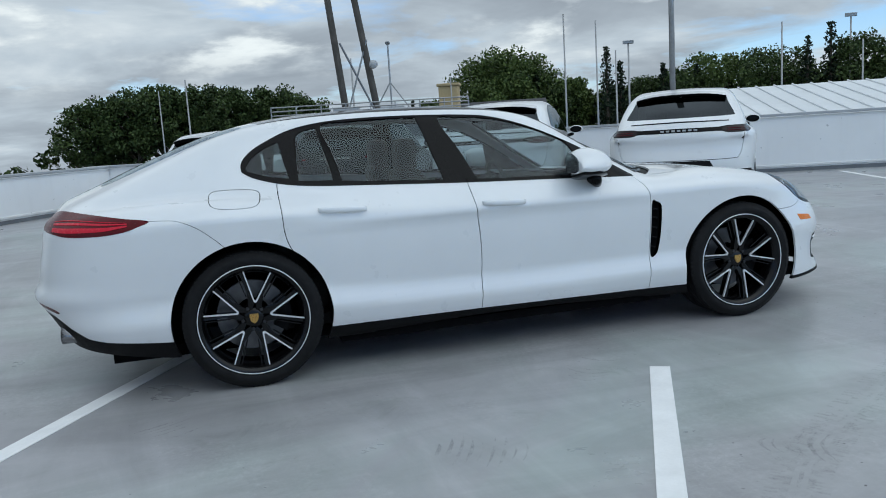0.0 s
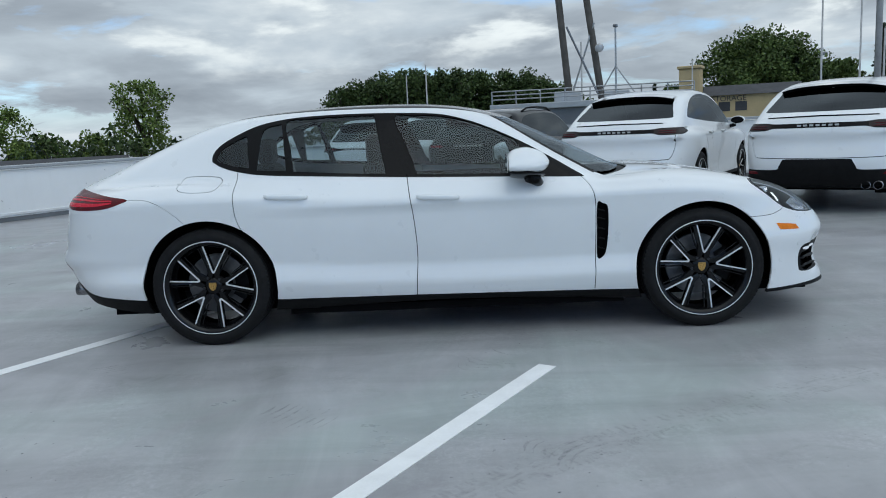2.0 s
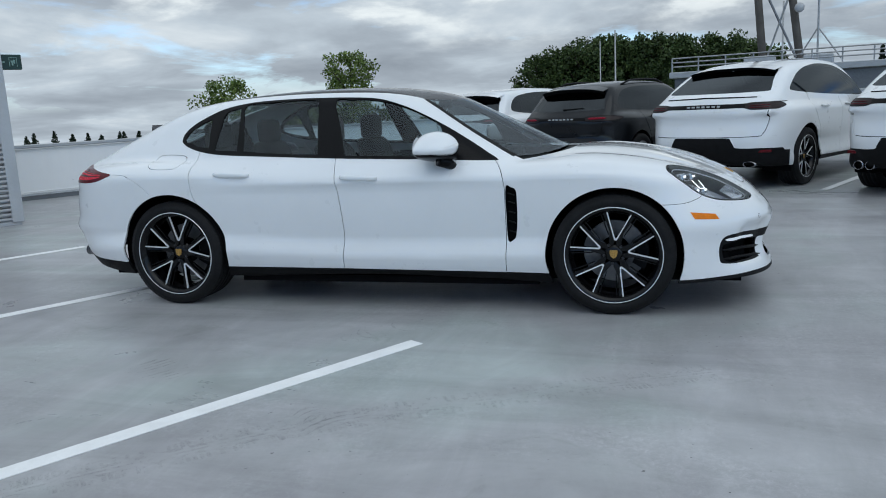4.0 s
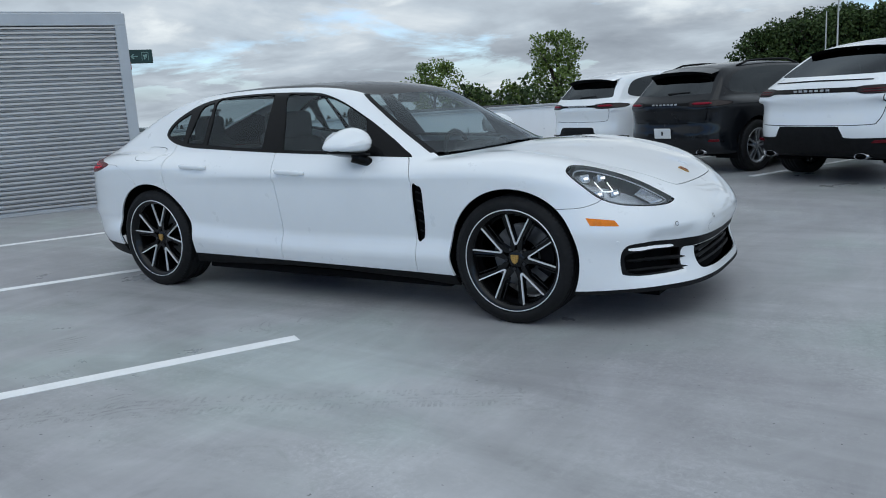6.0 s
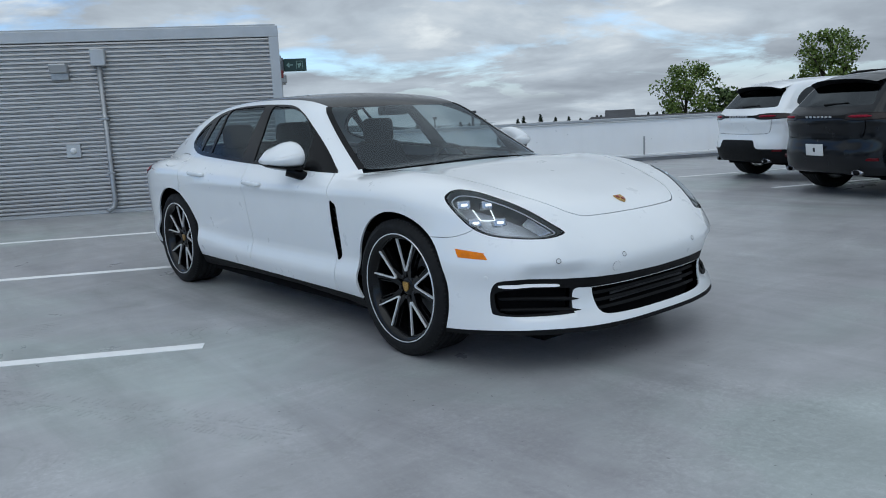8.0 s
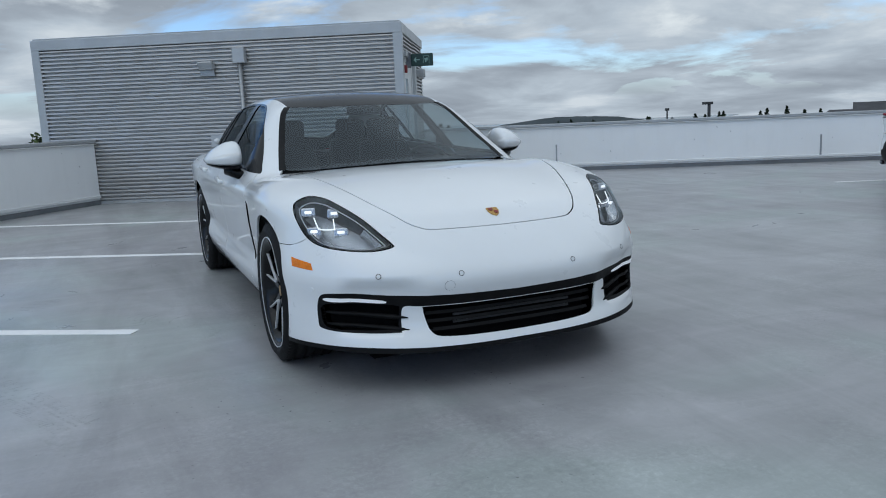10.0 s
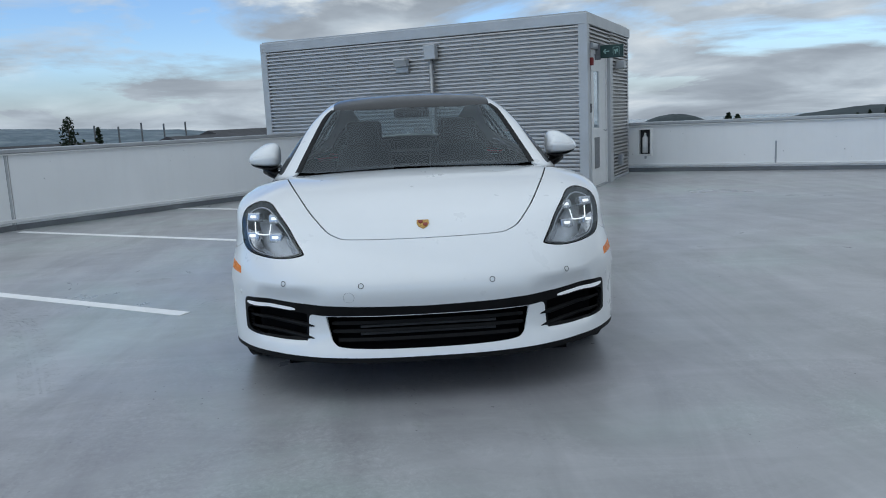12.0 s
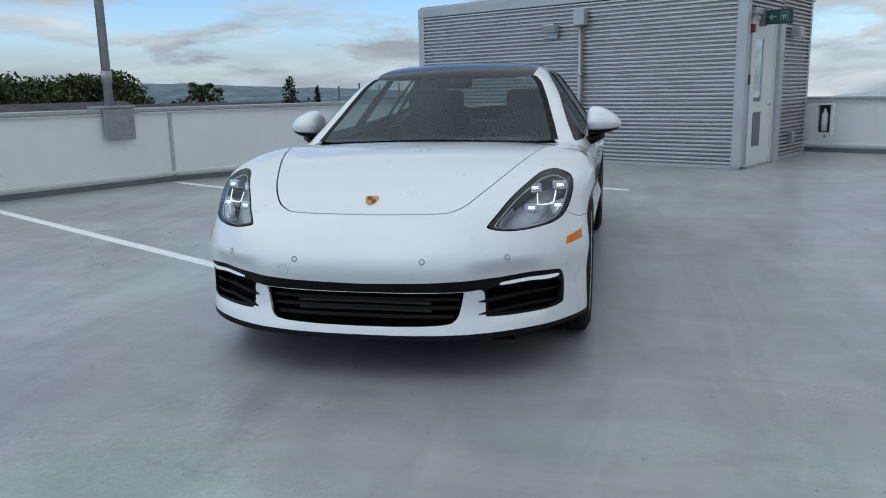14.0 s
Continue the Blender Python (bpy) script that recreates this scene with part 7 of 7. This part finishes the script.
def leaf_cards(v, f, c, r, n, size, rnd, squash=1.0):
    """n small folded leaves in a clump; v and f gather arrays."""
    g = np.random.RandomState(rnd.randrange(1 << 30))
    d = g.normal(size=(n, 3))
    d *= (g.random_sample(n) ** 0.45 / np.linalg.norm(d, axis=1))[:, None] * r
    d[:, 2] *= squash
    a = g.normal(size=(n, 3))
    a /= np.linalg.norm(a, axis=1)[:, None]
    b = np.cross(a, g.normal(size=(n, 3)))
    b /= np.linalg.norm(b, axis=1)[:, None]
    up = np.cross(a, b)
    s = (size * g.uniform(0.6, 1.3, n))[:, None]
    p = np.array(c) + d
    quad = np.stack([p - 0.5 * a * s, p + (-0.32 * b + 0.08 * up) * s, p + 0.55 * a * s, p + (0.32 * b + 0.08 * up) * s], 1)
    k = sum(len(q) for q in v)
    v.append(quad.reshape(-1, 3))
    f.append(np.arange(4 * n).reshape(-1, 4) + k)


def leaf_mesh(v, f, mat):
    me = bpy.data.meshes.new("crown")
    v, f = np.concatenate(v), np.concatenate(f)
    me.vertices.add(len(v))
    me.vertices.foreach_set("co", v.astype(np.float32).ravel())
    me.loops.add(f.size)
    me.loops.foreach_set("vertex_index", f.astype(np.int32).ravel())
    me.polygons.add(len(f))
    me.polygons.foreach_set("loop_start", np.arange(0, f.size, 4, dtype=np.int32))
    me.update(calc_edges=True)
    me.materials.append(mat)
    return me


def broad_tree(x, y, top, r, seed, mat=None, base=LOW, clumps=26, leaves=110, leaf=0.16, full=0.72, label="", m=None):
    """A trunk with limbs and a crown of leaf clumps."""
    rnd = random.Random(seed)
    t = thing("tree", label or "green broadleaf tree beyond the parapet", "tree", (B @ pose(x, y, base)) if m is None else m)
    h = top - base
    crown0 = h - 2 * r * (1.25 if full < 0.8 else 1.05)
    bm = bmesh.new()
    lean = (rnd.uniform(-0.3, 0.3), rnd.uniform(-0.3, 0.3))
    spine = [(lean[0] * k / 6 * r * 0.5, lean[1] * k / 6 * r * 0.5, h * 0.9 * k / 6) for k in range(7)]
    tube(spine, [0.035 * h * (1 - 0.85 * k / 6) * 0.6 for k in range(7)], 8, bm)
    v, f, ends = [], [], []
    for k in range(clumps):
        u = (k + 0.5) / clumps
        z = crown0 + (h - crown0) * (0.08 + 0.90 * u)
        prof = math.sin(math.pi * min(1, 0.12 + 0.80 * u)) ** 0.6
        a = k * 2.399 + rnd.uniform(-0.5, 0.5)
        d = r * prof * rnd.uniform(0.35, 1.0) * full / 0.72
        c = (lean[0] * u * r * 0.4 + d * math.cos(a), lean[1] * u * r * 0.4 + d * math.sin(a), z + rnd.uniform(-0.1, 0.1) * r)
        ends.append(c)
        leaf_cards(v, f, c, r * rnd.uniform(0.26, 0.42), leaves, leaf, rnd, 0.8)
    for c in ends[:: max(1, clumps // 12)]:
        s = (lean[0] * r * 0.2, lean[1] * r * 0.2, max(crown0 * 0.9, c[2] - r * 0.9))
        tube([s, ((s[0] + c[0]) * 0.55, (s[1] + c[1]) * 0.55, (s[2] * 0.4 + c[2] * 0.6)), c], [0.012 * h, 0.007 * h, 0.003 * h], 6, bm)
    part("trunk", bm, M_BARK, t, "brown trunk and limbs", smooth=True)
    hang("crown", leaf_mesh(v, f, mat or M_LEAF), t, "leafy crown")
    return t


def conifer(x, y, top, r, seed, base=LOW, label="", tiers=24, cards=90, leaf=0.5):
    """A straight trunk with drooping boughs that shorten towards a pointed tip."""
    rnd = random.Random(seed)
    t = thing("conifer", label or "dark conifer in the distance", "tree", B @ pose(x, y, base))
    h = top - base
    part("trunk", tube([(0, 0, 0), (0, 0, h * 0.98)], [0.02 * h, 0.003 * h], 7), M_BARK, t, smooth=True)
    v, f = [], []
    for k in range(tiers * 4):
        u = (k + rnd.random()) / (tiers * 4)
        z = h * (0.30 + 0.69 * u)
        reach = r * ((1 - u) ** 0.85 * rnd.uniform(0.55, 1.2) + 0.06)
        a = k * 2.399 + rnd.uniform(-0.4, 0.4)
        for q in (0.25, 0.55, 0.85):
            c = (reach * q * math.cos(a), reach * q * math.sin(a), z - 0.22 * reach * q)
            leaf_cards(v, f, c, 0.10 * r + 0.30 * reach * (1.1 - q), max(4, int(cards * (1 - 0.6 * u) / 22)), leaf * (1 - 0.4 * u), rnd, 0.6)
    hang("crown", leaf_mesh(v, f, M_NEEDLE), t, "dark needle boughs")
    return t


# two street trees close behind the west parapet
broad_tree(-104.2, 67.6, 6.9, 5.4, 11, clumps=46, leaves=120, leaf=0.50, full=0.68, label="green maple tree with a loose leafy crown behind the parapet")
broad_tree(-100.5, 73.0, 2.4, 4.0, 12, clumps=26, leaves=110, leaf=0.55, label="low green tree behind the parapet")
broad_tree(-92.2, 83.5, 10.4, 4.9, 13, clumps=46, leaves=120, leaf=0.48, full=0.70, label="green maple tree with a loose leafy crown behind the parapet")
broad_tree(-97.0, 78.5, 2.9, 3.8, 14, clumps=24, leaves=110, leaf=0.55, label="low green tree behind the parapet")
# the long dark row to the north-west
rnd = random.Random(5)
for k in range(2, 15):
    u = k / 14
    top = 4.9 + 3.9 * math.sin(math.pi * min(1, 0.06 + 0.80 * u)) + rnd.uniform(-0.4, 0.4)
    broad_tree(-63 + 30 * u + rnd.uniform(-0.6, 0.6), 85 + 15 * u + rnd.uniform(-2, 2), top, 3.7, 40 + k, M_LEAF_DARK, clumps=50, leaves=120, leaf=0.42, full=0.95, label="dark green tree in a dense row")
for k in range(9):
    broad_tree(-95 + 8 * k, 70 + 4 * k, 1.5 + rnd.uniform(-0.6, 1.0), 4.5, 70 + k, M_LEAF_DARK, clumps=24, leaves=40, leaf=0.8, full=0.95, label="dark green tree in the distance")
# the big tree and the mixed wood to the north-east
broad_tree(-4.6, 86, 8.9, 5.0, 90, M_LEAF_MID, clumps=120, leaves=260, leaf=0.36, full=1.0, label="large dense green tree behind a tan building")
for k, (x, y, top, r) in enumerate(((-2.6, 86, 7.6, 2.6), (0.2, 87, 6.0, 2.4), (2.8, 90, 6.4, 2.6), (10.5, 90, 5.6, 3.2), (14.0, 86, 6.2, 3.0), (18.5, 86, 7.6, 4.0), (23.5, 84, 7.6, 4.0), (31.5, 80, 7.8, 3.6), (36, 78, 6.6, 4.0), (41, 76, 6.6, 4.0))):
    broad_tree(x, y, top, r, 100 + k, M_LEAF_MID if k % 3 == 2 else M_LEAF_DARK, clumps=60, leaves=150, leaf=0.36, full=0.95, label="green tree in a mixed wood")
for k in range(17):
    broad_tree(-13 + 3.8 * k, 95 - 0.7 * k + rnd.uniform(-1.5, 1.5), 4.6 + rnd.uniform(-0.7, 1.0), 3.7, 200 + k, M_LEAF_DARK if k % 4 else M_LEAF_MID, clumps=44, leaves=90, leaf=0.52, full=0.98, label="dark tree in the depth of a mixed wood")
for k, (x, y, top, r) in enumerate(((6.4, 84, 9.6, 2.4), (8.0, 86, 8.0, 2.2), (12.4, 84, 7.4, 1.8), (16.0, 85, 7.0, 1.6), (26.0, 80, 8.6, 2.2), (28.2, 80, 10.0, 2.6), (-1.2, 84, 7.0, 1.2), (-14.6, 80, 5.0, 1.0), (-11.8, 82, 5.6, 1.0))):
    conifer(x, y, top, r, 130 + k, label="dark conifer rising from a mixed wood", cards=170, leaf=0.55)
# south-west town edge
conifer(-49.2, -56.6, 2.75, 3.0, 150, label="dark conifer beyond the south parapet", cards=200, leaf=0.45)
conifer(-58, -62, 1.9, 1.2, 151)
broad_tree(-53, -76, 2.4, 1.8, 152, M_LEAF_DARK, clumps=24, leaves=60, leaf=0.4, full=0.95, label="dark round tree beyond the roofs")
for k in range(4):
    broad_tree(-44 + 5.0 * k, -80 + 1.0 * k, 3.3 - 0.2 * k, 3.4, 153 + k, M_LEAF_DARK, clumps=70, leaves=120, leaf=0.38, full=0.95, label="dark tree group beyond the roofs")
conifer(-294, -9.3, -1.6, 3.0, 160, leaf=1.2)
conifer(-296, -6.3, -2.4, 3.0, 161, leaf=1.2)
for k in range(14):
    a = radians(200 + 9 * k)
    broad_tree(150 * math.cos(a), 150 * math.sin(a), 0.2 + rnd.uniform(-1.2, 0.8), 4.5, 170 + k, M_LEAF_DARK, clumps=16, leaves=36, leaf=0.9, full=0.95, label="dark tree in the distant town")


def town_house(x, y, w, d, wall_top, ridge, yaw, wall=None, roof=None, label="low house with a dark pitched roof"):
    hs = thing("house", label, "house", B @ pose(x, y, LOW, 0, 0, yaw))
    part("outer_wall", box(-w / 2, w / 2, -d / 2, d / 2, 0, wall_top - LOW), wall or M_STUCCO, hs)
    bm = bmesh.new()
    e = 0.4
    z0, z1 = wall_top - LOW, ridge - LOW
    v = [bm.verts.new(q) for q in ((-w / 2 - e, -d / 2 - e, z0), (w / 2 + e, -d / 2 - e, z0), (w / 2 + e, d / 2 + e, z0), (-w / 2 - e, d / 2 + e, z0), (-w / 2 - e, 0, z1), (w / 2 + e, 0, z1))]
    for q in ((0, 1, 5, 4), (2, 3, 4, 5), (0, 4, 3), (1, 2, 5), (0, 3, 2, 1)):
        bm.faces.new([v[i] for i in q])
    part("roof", bm, roof or M_SHINGLE, hs, "dark roof")
    return hs


for x, y, w, d, a, b, yaw in ((-22, -50, 14, 9, -1.2, 0.9, 20), (-34, -54, 12, 9, -1.5, 0.6, 10), (-47, -60, 14, 8, -1.6, 0.4, -10), (-62, -50, 16, 9, -1.0, 0.6, 5), (-78, -52, 16, 10, -1.4, 0.4, 30), (-95, -70, 18, 10, -1.0, 0.9, 0), (-6, -58, 16, 10, -1.2, 0.9, -8), (12, -60, 16, 10, -1.2, 0.8, 0)):
    town_house(x, y, w, d, a, b, yaw)
for k, z in enumerate((2.6, 2.4, 2.7, 2.2, 2.5)):
    ch_ = thing("chimney_stack", "thin industrial stack far away", "chimney", B @ pose(-112 + 3.4 * k, -96 - 2 * k, LOW))
    part("flue", tube([(0, 0, 0), (0, 0, z - LOW)], 0.16, 8), M_HOUSING, ch_)
red = town_house(-80.0, 43.6, 2.6, 3.4, 0.0, 0.8, 65, M_REDBRICK, M_SHINGLE, "red gabled house far behind the trees")
town_house(-52.0, 34.0, 14, 8, -1.0, 0.4, 40, M_STUCCO, M_SHINGLE)

# tan storage building with a tower
st = thing("storage_building", "tan stucco storage building with a dark roof", "building", B @ pose(-3.8, 66.5, LOW, 0, 0, 4))
part("outer_wall", box(-3.6, 3.6, -2.0, 2.0, 0, 2.9 - LOW), M_STUCCO, st, "tan stucco wall")
bm = bmesh.new()
v = [bm.verts.new(q) for q in ((-3.9, -2.3, 2.9 - LOW), (3.7, -2.3, 2.9 - LOW), (3.7, 2.3, 2.9 - LOW), (-3.9, 2.3, 2.9 - LOW), (-3.9, 0, 3.75 - LOW), (3.7, 0, 3.75 - LOW))]
for q in ((0, 1, 5, 4), (2, 3, 4, 5), (0, 4, 3), (1, 2, 5)):
    bm.faces.new([v[i] for i in q])
part("roof", bm, M_SHINGLE, st, "dark pitched roof")
part("gable_wall", prism([(-2.0, 2.0), (2.0, 2.0), (2.0, 2.9), (0, 3.66), (-2.0, 2.9)], 3.62, 3.70, None, Matrix(((0, 0, 1, 0), (1, 0, 0, 0), (0, 1, 0, -LOW), (0, 0, 0, 1)))), M_WHITE, st, "white gable end")
part("gable_window", box(3.70, 3.73, -0.7, 0.5, 2.4 - LOW, 3.2 - LOW), M_SHINGLE, st, "dark gable window")
for a in (-2.6, -1.3):
    part("wall_opening", box(a, a + 0.9, -2.03, -2.0, 1.6 - LOW, 2.35 - LOW), M_SHINGLE, st, "dark opening")
tx = bpy.data.curves.new("lettering", "FONT")
tx.body, tx.size, tx.extrude, tx.align_x = "STORAGE", 0.62, 0.01, "CENTER"
tx.materials.append(M_SHINGLE)
hang("lettering", tx, st, "dark lettering on the wall", pose(-1.8, -2.04, 2.42 - LOW, 90, 0, 0))
tw = thing("tower", "round-shouldered tan tower beside the storage building", "tower", B @ pose(-8.5, 64.5, LOW))
part("tower_shaft", box(-0.85, 0.85, -0.85, 0.85, 0, 5.25 - LOW, 0.12, seg=3), M_STUCCO, tw)
part("tower_cap", box(-0.98, 0.98, -0.98, 0.98, 5.2 - LOW, 5.45 - LOW, 0.05), M_STUCCO, tw)

# neighbour roofs with railings
nb = thing("flat_roof_building", "grey flat-roofed building with steel roof railings", "building", B @ pose(-9.0, 36, LOW, 0, 0, 13))
part("outer_wall", box(-4.8, 4.8, -2.5, 6, 0, 2.0 - LOW), M_HOUSING, nb, "grey wall")
part("roof_slab", box(-5.0, 5.0, -2.8, 6.2, 2.0 - LOW, 2.3 - LOW, 0.03), M_COPING, nb, "pale roof edge")
for z in (2.55, 2.75, 2.95):
    part("rail", tube([(-4.9, -2.6, z - LOW), (4.9, -2.6, z - LOW)], 0.035, 6), M_GALV, nb)
for k in range(9):
    part("rail_post", tube([(-4.9 + 1.225 * k, -2.6, 2.2 - LOW), (-4.9 + 1.225 * k, -2.6, 2.95 - LOW)], 0.035, 6), M_GALV, nb)
for y in (0.0, 2.5):
    part("roof_unit", box(-2.0 + y, -0.6 + y, y, y + 1.0, 2.3 - LOW, 2.9 - LOW, 0.05), M_COPING, nb, "grey roof unit")

for k, (x0, y0, x1, y1, top) in enumerate(((-11.0, 38.3, -11.5, 38.1, 14.0), (-9.3, 38.7, -10.1, 38.5, 13.2))):
    up = thing("utility_pole", "tall weathered timber utility pole", "utility pole", B @ pose(x0, y0, LOW))
    dx, dy = (x1 - x0) / 5.9, (y1 - y0) / 5.9
    f = lambda z: (dx * (z - 3.0), dy * (z - 3.0), z - LOW)  # noqa: E731
    part("shaft", tube([f(LOW), f(top)], [0.24, 0.17], 12), M_TIMBER, up, smooth=True)
    for z in ((9.0,) if k else ()):
        c = f(z)
        part("crossarm", box(c[0] - 0.8, c[0] + 0.8, c[1] - 0.08, c[1] + 0.08, c[2] - 0.08, c[2] + 0.08), M_TIMBER, up)
br = thing("pole_brace", "crossed steel braces and a dish between two timber poles", "mast brace", B @ pose(-10.3, 38.3, 0))
part("brace", tube([(-0.75, 0, 6.5), (0.9, 0.2, 2.8)], 0.06, 6), M_HOUSING, br)
part("brace", tube([(0.75, 0.2, 6.6), (-0.5, 0, 2.8)], 0.05, 6), M_GALV, br)
bm = lathe([(0.0005, -0.10), (0.20, -0.09), (0.23, -0.05), (0.23, 0.24), (0.0005, 0.25)], 20)
part("dish", bm, M_COPING, br, "white drum antenna", pose(1.15, -0.25, 5.2, 0, 0, 20), smooth=True)
part("aerial", tube([(1.9, 0.3, 2.6), (1.9, 0.3, 6.3)], 0.05, 6), M_GALV, br)
part("aerial_head", box(1.78, 2.02, 0.18, 0.42, 6.25, 6.42, 0.04), M_HOUSING, br)
part("aerial_stay", tube([(1.9, 0.3, 4.2), (3.0, 0.4, 2.6)], 0.04, 6), M_GALV, br)
part("aerial_stay", tube([(1.9, 0.3, 4.2), (0.9, 0.3, 2.6)], 0.04, 6), M_GALV, br)

for x, y, top in ((1.5, 54.8, 9.25), (3.8, 54.7, 8.6), (5.2, 55, 6.4), (16.0, 52, 7.2), (20.8, 51, 5.6), (23.2, 50, 6.6), (-26, 50, 6.2), (-12.2, 45, 6.3), (-8.0, 62, 5.8), (-36.5, 66, 6.8)):
    fp = thing("thin_mast", "thin pale street mast", "mast", B @ pose(x, y, LOW))
    part("mast", tube([(0, 0, 0), (0, 0, top - LOW)], [0.10, 0.05], 8), M_GALV, fp, smooth=True)
for x, y, top in ((30.0, 79.9, 10.2), (8.4, 80, 9.2), (1.0, 90, 7.2)):
    fp = thing("floodlight_mast", "tall floodlight mast with a rack of lamps", "floodlight", B @ pose(x, y, LOW))
    part("mast", tube([(0, 0, 0), (0, 0, top - LOW)], [0.16, 0.08], 8), M_GALV, fp, smooth=True)
    part("lamp_rack", box(-0.55, 0.55, -0.12, 0.12, top - LOW - 0.1, top - LOW + 0.25, 0.03), M_GALV, fp)

# pale metal roof just past the north parapet
mr = thing("metal_roof_building", "pale standing-seam metal roof behind the parapet", "building", B @ pose(4.4, NY + 0.6, 0))
bm = prism([(0.0, 1.05), (5.2, 1.95), (10.4, 1.05), (10.4, LOW), (0.0, LOW)], 0, 24, None, Matrix(((0, 0, 1, 0), (1, 0, 0, 0), (0, 1, 0, 0), (0, 0, 0, 1))))
part("roof_body", bm, M_ROOFMETAL, mr, "pale metal roof sheet")
for k in range(50):
    x = 0.3 + 0.475 * k
    bm = bmesh.new()
    tube([(x, 0.0, 1.068), (x, 5.2, 1.968)], 0.022, 5, bm)
    part("roof_seam", bm, M_ROOFMETAL, mr)
part("gutter", box(0, 24, -0.12, 0.02, 0.98, 1.10, 0.02), M_COPING, mr, "grey gutter")

# far cable masts on the western skyline
for x, y, top, arm in ((-272.0, 84.5, 2.2, 2.2), (-275.5, 71.0, 0.6, 0.0)):
    cm = thing("cable_mast", "dark lattice cable mast on the skyline", "mast", B @ pose(x, y, LOW))
    part("mast", tube([(0, 0, 0), (0, 0, top - LOW)], 0.55 if arm else 0.25, 6), M_SHINGLE, cm)
    part("mast_head", box(-0.8, 0.8, -2.2 if arm else -0.6, 1.2 if arm else 0.6, top - LOW - 0.9, top - LOW, 0.1), M_SHINGLE, cm)
for k in range(26):
    yy = 30 + 6.0 * k + rnd.uniform(-2, 2)
    conifer(-300 + rnd.uniform(-14, 14), yy, -2.6 + rnd.uniform(-0.9, 1.2) + (1.4 if 95 < yy < 125 else 0), 2.2, 300 + k, leaf=1.0, tiers=8, cards=60, label="dark tree on the western skyline")
